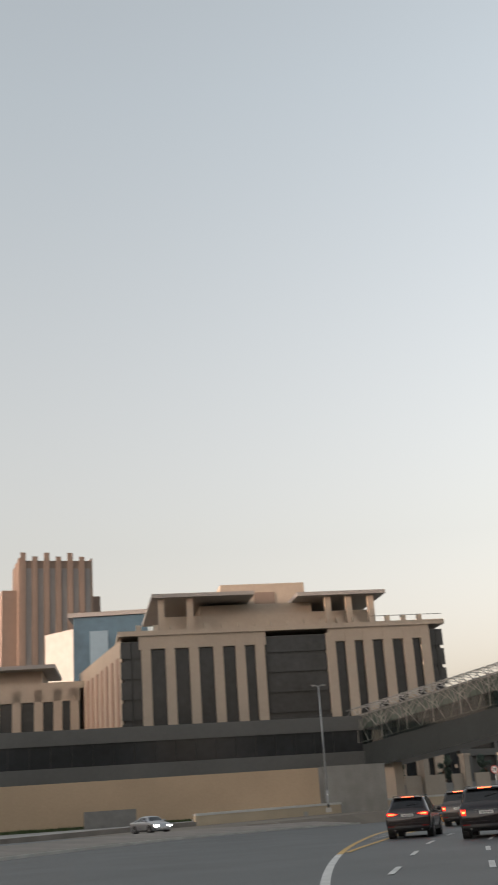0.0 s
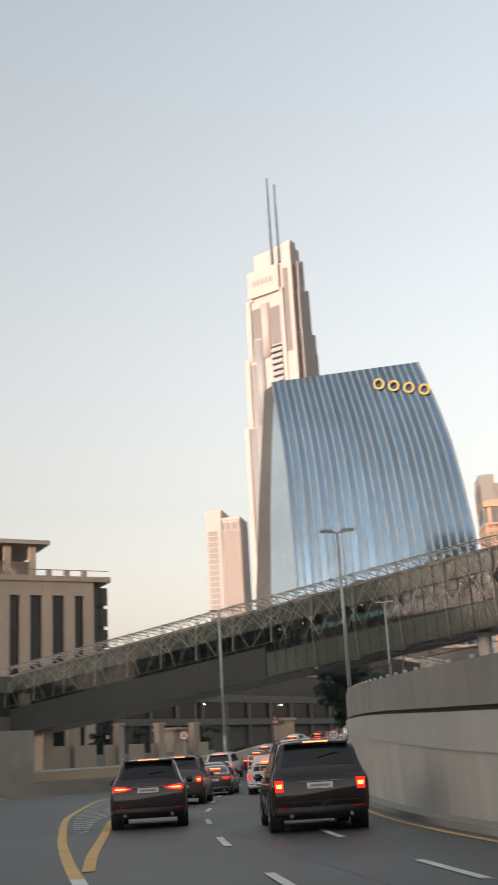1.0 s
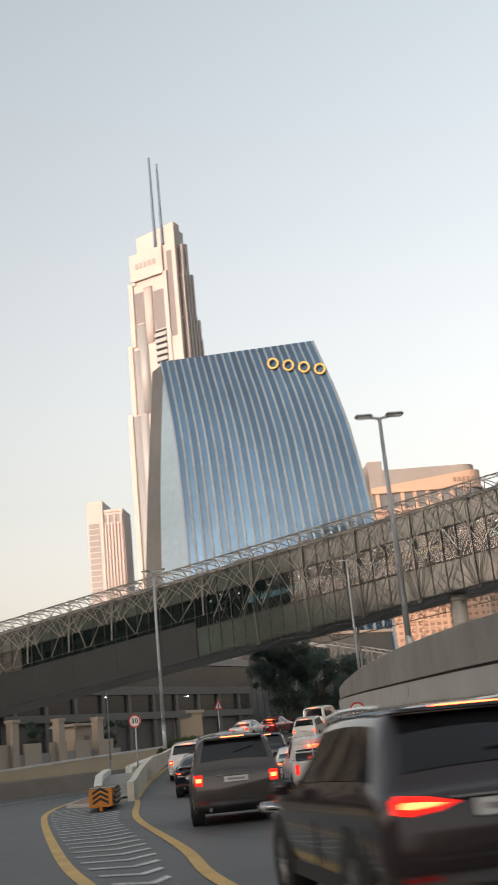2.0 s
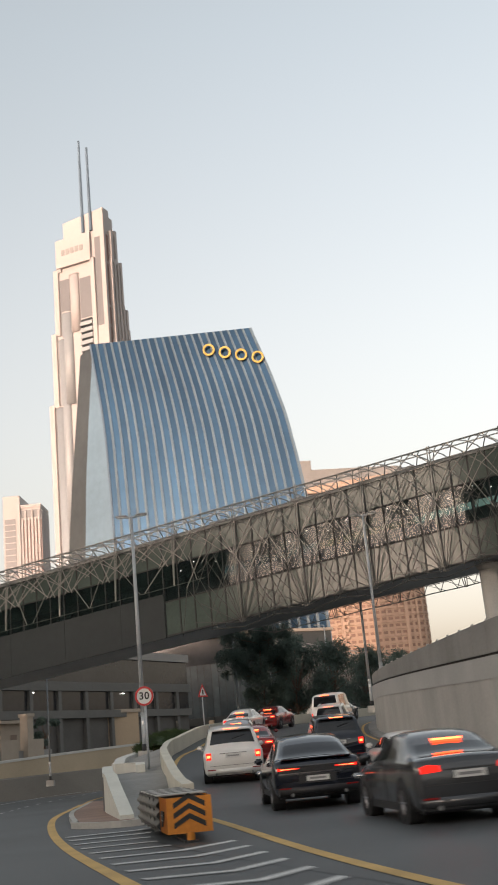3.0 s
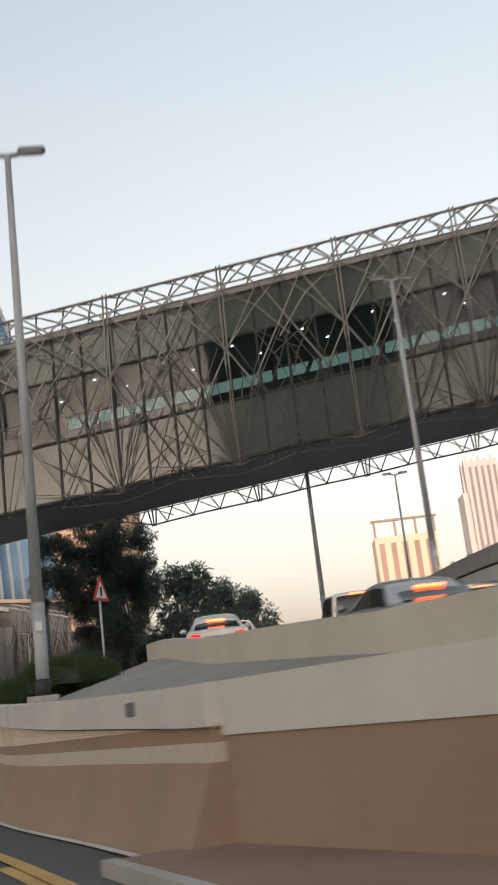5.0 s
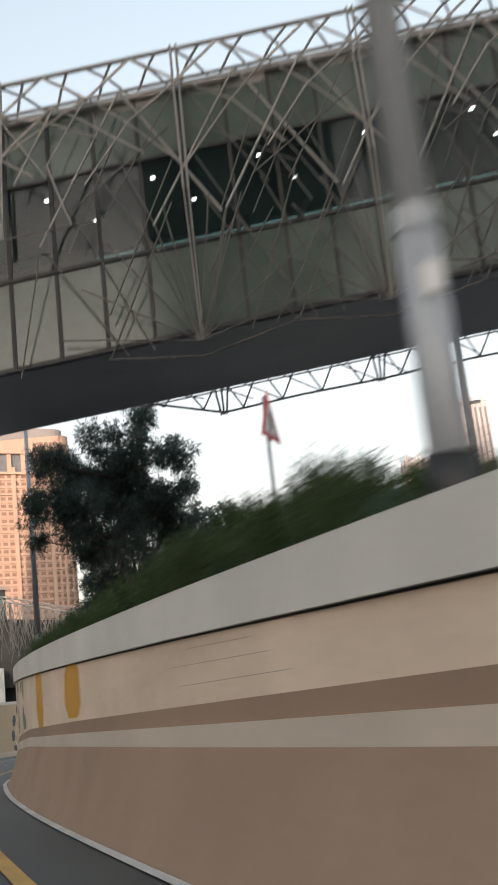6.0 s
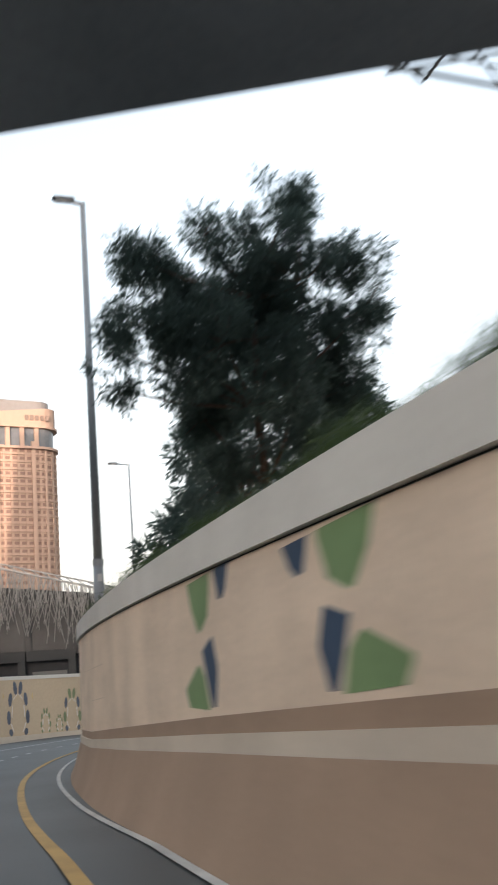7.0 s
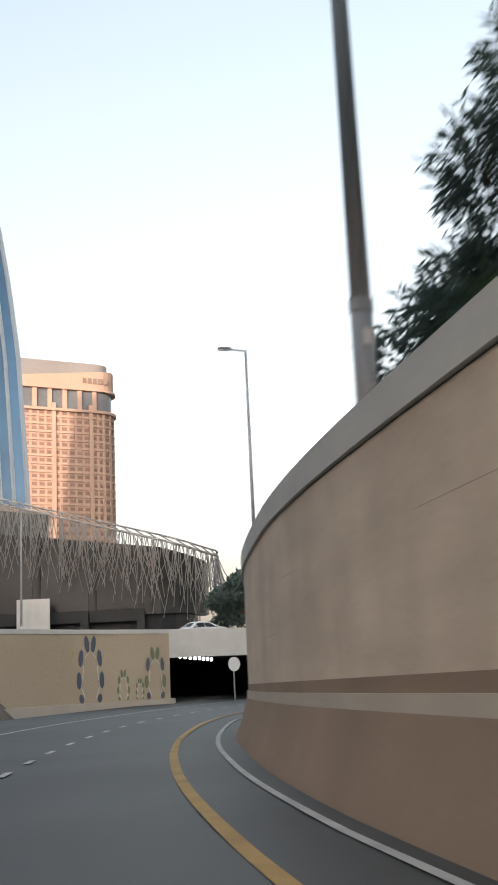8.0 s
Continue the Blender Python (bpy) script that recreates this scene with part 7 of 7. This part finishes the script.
def spray_cloud(name, centres, radii, sprays, per, length, leaf, hang, material, parent, seed, label=""):
    """Sprays of narrow leaves on each clump's skin; hang above 0 droops them, below 0 lifts them."""
    g = np.random.default_rng(seed)
    cs, rs = np.array(centres, float), np.array(radii, float)
    idx = g.choice(len(cs), sprays, p=rs ** 2 / np.sum(rs ** 2))
    d = g.normal(size=(sprays, 3))
    d /= np.linalg.norm(d, axis=1)[:, None]
    root = cs[idx] + d * (rs[idx] * g.uniform(0.35, 1.0, sprays))[:, None]
    way = d * 0.7 + g.normal(size=(sprays, 3)) * 0.6
    way[:, 2] -= hang * 0.4
    way /= np.linalg.norm(way, axis=1)[:, None]
    side = np.cross(way, g.normal(size=(sprays, 3)))
    side /= np.linalg.norm(side, axis=1)[:, None]
    size = length * g.uniform(0.55, 1.35, sprays)
    quads = []
    for k in range(per):
        f = (k + 0.6) / per
        p = root + way * (size * f)[:, None]
        p[:, 2] -= hang * size * f * f * 0.55
        a = way * 0.75 + side * (0.75 if k % 2 else -0.75) + g.normal(size=(sprays, 3)) * 0.22
        a[:, 2] -= hang * 0.35
        a /= np.linalg.norm(a, axis=1)[:, None]
        b = np.cross(a, side + g.normal(size=(sprays, 3)) * 0.5)
        b /= np.linalg.norm(b, axis=1)[:, None]
        s = (leaf * g.uniform(0.7, 1.3, sprays))[:, None]
        quads.append(np.stack([p, p + a * s * 0.9 + b * s * 0.22, p + a * s * 2.0, p + a * s * 0.9 - b * s * 0.22], axis=1))
    v = np.concatenate(quads).reshape(-1, 3)
    me = bpy.data.meshes.new(name)
    me.from_pydata([tuple(x) for x in v.tolist()], [], [(4 * i, 4 * i + 1, 4 * i + 2, 4 * i + 3) for i in range(len(v) // 4)])
    me.materials.append(material)
    ob = new(name, me)
    ob.parent = parent
    if label:
        ob["label"] = label
    return ob


def tree(x, y, z0, trunk_h, crown_r, crown_h, leaves, size, seed, label, clumps=26):
    t = tagged(empty("tree", Matrix.Translation((x, y, z0))), label, "tree")
    r = random.Random(seed)
    bm = bmesh.new()
    pts = [Vector((0, 0, -0.6))]
    for k in range(5):
        pts.append(pts[-1] + Vector((r.uniform(-0.12, 0.12), r.uniform(-0.12, 0.12), (trunk_h + 0.6 + crown_h * 0.35) / 5)))
    for k in range(5):
        tube(bm, pts[k], pts[k + 1], 0.17 - 0.022 * k, 0.17 - 0.022 * (k + 1), sides=8)
    centres, radii = [], []
    for k in range(clumps):
        a, u = r.uniform(0, 2 * math.pi), r.random()
        zz = trunk_h * 0.75 + crown_h * (0.06 + 0.94 * u)
        wide = crown_r * math.sin(math.pi * min(0.93, 0.22 + 0.70 * u)) ** 0.8
        d = wide * r.uniform(0.1, 1.05) ** 0.8
        c = Vector((math.cos(a) * d, math.sin(a) * d, zz + r.uniform(-0.3, 0.3)))
        centres.append(c)
        radii.append(crown_r * r.uniform(0.11, 0.23) * (1.0 if clumps > 60 else 1.25))
        start = pts[2] if u < 0.35 else pts[4]
        mid_ = start.lerp(c, 0.55) + Vector((0, 0, -0.15))
        tube(bm, start, mid_, 0.05, 0.032, sides=5, cap=False)
        tube(bm, mid_, c, 0.032, 0.01, sides=5, cap=False)
    part("trunk", bm, M_BARK, t, "brown trunk and limbs", True)
    if clumps > 60:
        spray_cloud("crown", centres, radii, leaves // 10, 10, 0.32, size, 0.3, M_LEAF, t, seed, "dark green feathery crown")
    elif clumps > 30:
        spray_cloud("crown", centres, radii, leaves // 9, 9, 0.5, size, 0.4, M_LEAF, t, seed, "dark green feathery crown")
    else:
        leaf_cloud("crown", centres, radii, leaves, size, M_LEAF, t, seed, "dark green feathery crown")
    return t


def lobed_tree(x, y, z0, turn, lobes, seed, label):
    """A tree whose crown is made of separate leafy lobes, each on its own limb: rows of across, deep, up, radius."""
    t = tagged(empty("tree", Matrix.Translation((x, y, z0))), label, "tree")
    r = random.Random(seed)
    rot = Matrix.Rotation(radians(turn), 3, "Z")
    bm = bmesh.new()
    pts = [Vector((0, 0, -0.6)), Vector((0.05, 0, 0.5)), Vector((-0.06, 0.05, 1.5)), Vector((0.05, 0.02, 2.6)), Vector((-0.05, 0.1, 4.6)), Vector((0.1, 0.0, 7.6))]
    for k in range(5):
        tube(bm, pts[k], pts[k + 1], 0.19 - 0.025 * k, 0.19 - 0.025 * (k + 1), sides=9)
    centres, radii = [], []
    for a, d, u, rad in lobes:
        c = rot @ Vector((a, d, u)) * 0.96
        start = min(pts[1:], key=lambda q: abs(q.z - max(0.4, c.z - 1.4)))
        knee = start.lerp(c, 0.55) + Vector((r.uniform(-0.15, 0.15), r.uniform(-0.15, 0.15), -0.12))
        tube(bm, start, knee, 0.06, 0.04, sides=6, cap=False)
        tube(bm, knee, c, 0.04, 0.015, sides=5, cap=False)
        # each lobe is a bunch of smaller tufts on twigs
        for k in range(9 + int(9 * rad)):
            v = Vector((r.gauss(0, 1), r.gauss(0, 1), r.gauss(0, 0.9)))
            v.normalize()
            q = c + v * rad * r.uniform(0.25, 1.15)
            centres.append(q)
            radii.append(rad * r.uniform(0.20, 0.40))
            tube(bm, c.lerp(q, 0.1), q, 0.016, 0.006, sides=4, cap=False)
    part("trunk", bm, M_BARK, t, "brown trunk and limbs", True)
    spray_cloud("crown", centres, radii, 20000, 9, 0.26, 0.075, 0.35, M_LEAF, t, seed, "dark green leafy crown in separate lobes")
    return t


lobed_tree(53.56, 151.9, 3.5, -49.6, (
    (1.3, 0.2, 10.7, 0.9), (-1.2, 0.4, 10.0, 0.85), (-3.0, -0.3, 9.1, 1.0), (-1.7, 0.9, 8.6, 1.25), (-3.8, 0.6, 7.0, 0.75), (-3.5, -0.4, 5.4, 0.5),
    (2.4, 0.3, 8.9, 1.1), (2.9, -0.5, 7.1, 0.95), (1.4, -0.9, 7.9, 1.4), (-0.1, 1.0, 8.2, 1.5), (-2.3, -0.9, 6.9, 1.3), (-0.8, -1.2, 6.3, 1.4),
    (1.4, 1.2, 6.1, 1.4), (2.6, 0.9, 5.4, 1.1), (-1.6, 1.0, 4.9, 0.9), (0.4, 2.0, 7.2, 1.2), (0.8, -1.4, 4.6, 1.2), (-1.2, 1.8, 5.6, 1.2), (0.2, 0.3, 9.4, 1.0),
    (-0.9, 0.2, 3.2, 1.1), (0.6, 0.9, 2.8, 1.2), (-0.2, -0.4, 1.6, 0.9), (1.7, 0.2, 3.4, 1.1)),
    14, "dark green leafy tree on the divider")
for x, y, z, rr, hh, sd in ((64.6, 157.4, 3.8, 3.4, 6.6, 2), (72, 162.5, 3.8, 3.4, 6.0, 3), (61.3, 159.2, 3.7, 2.7, 7.6, 4), (79, 166.5, 3.8, 3.0, 6.0, 5), (61.3, 161.6, 3.4, 1.9, 4.4, 9)):
    tree(x, y, z, 1.2, rr, hh, 14000, 0.16, sd, "broad dark green tree beyond the divider", 40)
tree(122, 226, 3.4, 1.5, 4.5, 6, 4000, 0.35, 21, "dark green tree beside the link building", 18)
tree(126, 229, 3.4, 1.5, 4.0, 5.5, 4000, 0.35, 22, "dark green tree beside the link building", 18)
for x, y, z, sd in ((20, 188, 3.4, 31), (28, 194, 3.4, 32), (36, 200, 3.4, 33), (50, 209, 3.4, 34)):
    tree(x, y, z, 1.8, 2.2, 3.6, 2500, 0.2, sd, "small dull green street tree by the gate", 12)

# hedge along the divider, behind the coping
hedge = tagged(empty("hedge"), "clipped green hedge along the divider", "hedge")
hl = [p for p in offset(cut, 1.0) if 121.6 < p.y < 158]
cs, rs_ = [], []
r = random.Random(5)
for i, p in enumerate(hl):
    for k in range(4):
        hgt = lerp_table([(121.6, 0.35), (123.5, 0.84), (127, 0.76), (129.5, 0.58), (133, 0.38), (138, 0.26), (158, 0.1)], p.y)
        cs.append((p.x - 0.45 + k * 0.6 + r.uniform(-0.2, 0.3), p.y + 0.2 - k * 0.36 + r.uniform(-0.3, 0.3), z_cope(p.y) + hgt * (0.42, 0.92, 1.05, 0.95)[k] * (0.85 + 0.2 * r.random())))
        rs_.append(0.15 + 0.1 * r.random())
spray_cloud("hedge_leaves", cs, rs_, 52000, 6, 0.15, 0.032, -0.9, M_HEDGE, hedge, 6)
bm = bmesh.new()
rows = []
tallness = lambda y: lerp_table([(121.6, 0.35), (123.5, 0.84), (127, 0.76), (129.5, 0.58), (133, 0.38), (138, 0.26), (158, 0.1)], y)
lanes = [offset(hl, q) for q in (-0.45, -0.25, 0.3, 1.0, 1.7, 2.1)]
for i, p in enumerate(hl):
    rows.append([bm.verts.new((l[i].x + r.uniform(-0.06, 0.06), l[i].y + r.uniform(-0.06, 0.06), z_cope(p.y) + tallness(p.y) * q * r.uniform(0.82, 1.1))) for l, q in zip(lanes, (-0.2, 0.55, 0.95, 1.05, 0.9, -0.2))])
for ra, rb in zip(rows, rows[1:]):
    for k in range(5):
        bm.faces.new((ra[k], ra[k + 1], rb[k + 1], rb[k]))
part("hedge_core", bm, M_HEDGE, hedge, "dense dark inner twigs")
bm = bmesh.new()
for i in range(0, len(hl), 3):
    p = hl[i]
    tube(bm, (p.x + 0.4, p.y, z_cope(p.y) - 0.5), (p.x + 0.45, p.y + 0.1, z_cope(p.y) + 0.5), 0.04, 0.02, sides=5)
part("stems", bm, M_BARK, hedge)
a = [Vector((p.x, p.y, z_cope(p.y) - 0.12)) for p in offset(hl, -0.65)]
b = [Vector((p.x, p.y, z_cope(p.y) + 0.1)) for p in offset(hl, 3.2)]
structure("planting_bed", ribbon(bmesh.new(), a, b, 0, 3), M_GROUND, "soil bed under the hedge", "soil")
# rough grass mound and a concrete apron along the foot of the tan wall
rg_ = random.Random(21)
foot_m = Matrix.Translation((-37, 147.2, 0)) @ Matrix.Rotation(radians(13), 4, "Z")
bm = bmesh.new()
rr = []
for k in range(61):
    x = -30 + k * 0.93
    rr.append([bm.verts.new(foot_m @ Vector((x, y + rg_.uniform(-0.1, 0.1), z + rg_.uniform(-0.08, 0.08)))) for y, z in ((-4.6, -0.6), (-4.4, 0.55), (-3.2, 0.95), (-1.6, 1.2), (-0.2, 1.3))])
for a, b in zip(rr, rr[1:]):
    for j in range(4):
        bm.faces.new((a[j], a[j + 1], b[j + 1], b[j]))
grass = tagged(link("grass_strip", bm, M_HEDGE), "strip of rough dark green grass beside the tan wall", "grass", kind="stuff")
bm = bmesh.new()
for k in range(6000):
    p = foot_m @ Vector((rg_.uniform(-30, 25.6), rg_.uniform(-4.5, -0.3), 0))
    z = 0.6 + rg_.uniform(0, 0.6)
    d = Vector((rg_.uniform(-0.05, 0.05), rg_.uniform(-0.05, 0.05), 0))
    bm.faces.new([bm.verts.new(v) for v in (p + d + Vector((0, 0, z)), p - d + Vector((0, 0, z)), p + Vector((rg_.uniform(-0.1, 0.1), rg_.uniform(-0.1, 0.1), z + rg_.uniform(0.2, 0.4))))])
tagged(link("grass_blades", bm, M_HEDGE), "blades of rough dark green grass beside the tan wall", "grass", kind="stuff")
structure("pavement_3", boxes((25.9, 41, -4.5, -0.05, -1.0, 1.25), m=foot_m), M_CONC, "pale concrete apron beside the grass strip", "pavement")
tagged(link("grey_cabinet", boxes((0, 6.5, 0, 1.2, 0.6, 3.0), m=frame_at(-24, 142, 13)), M_GREYBOX), "grey metal utility cabinet by the tan wall", "cabinet")

# rounded sweeps shade smoothly, their corners stay sharp
for ob in bpy.data.objects:
    if ob.type == "MESH" and ob.parent is None and (ob.name.startswith("wall_") or ob.name.startswith("trim_") or ob.name == "baseboard"):
        smooth_all(ob, 25)
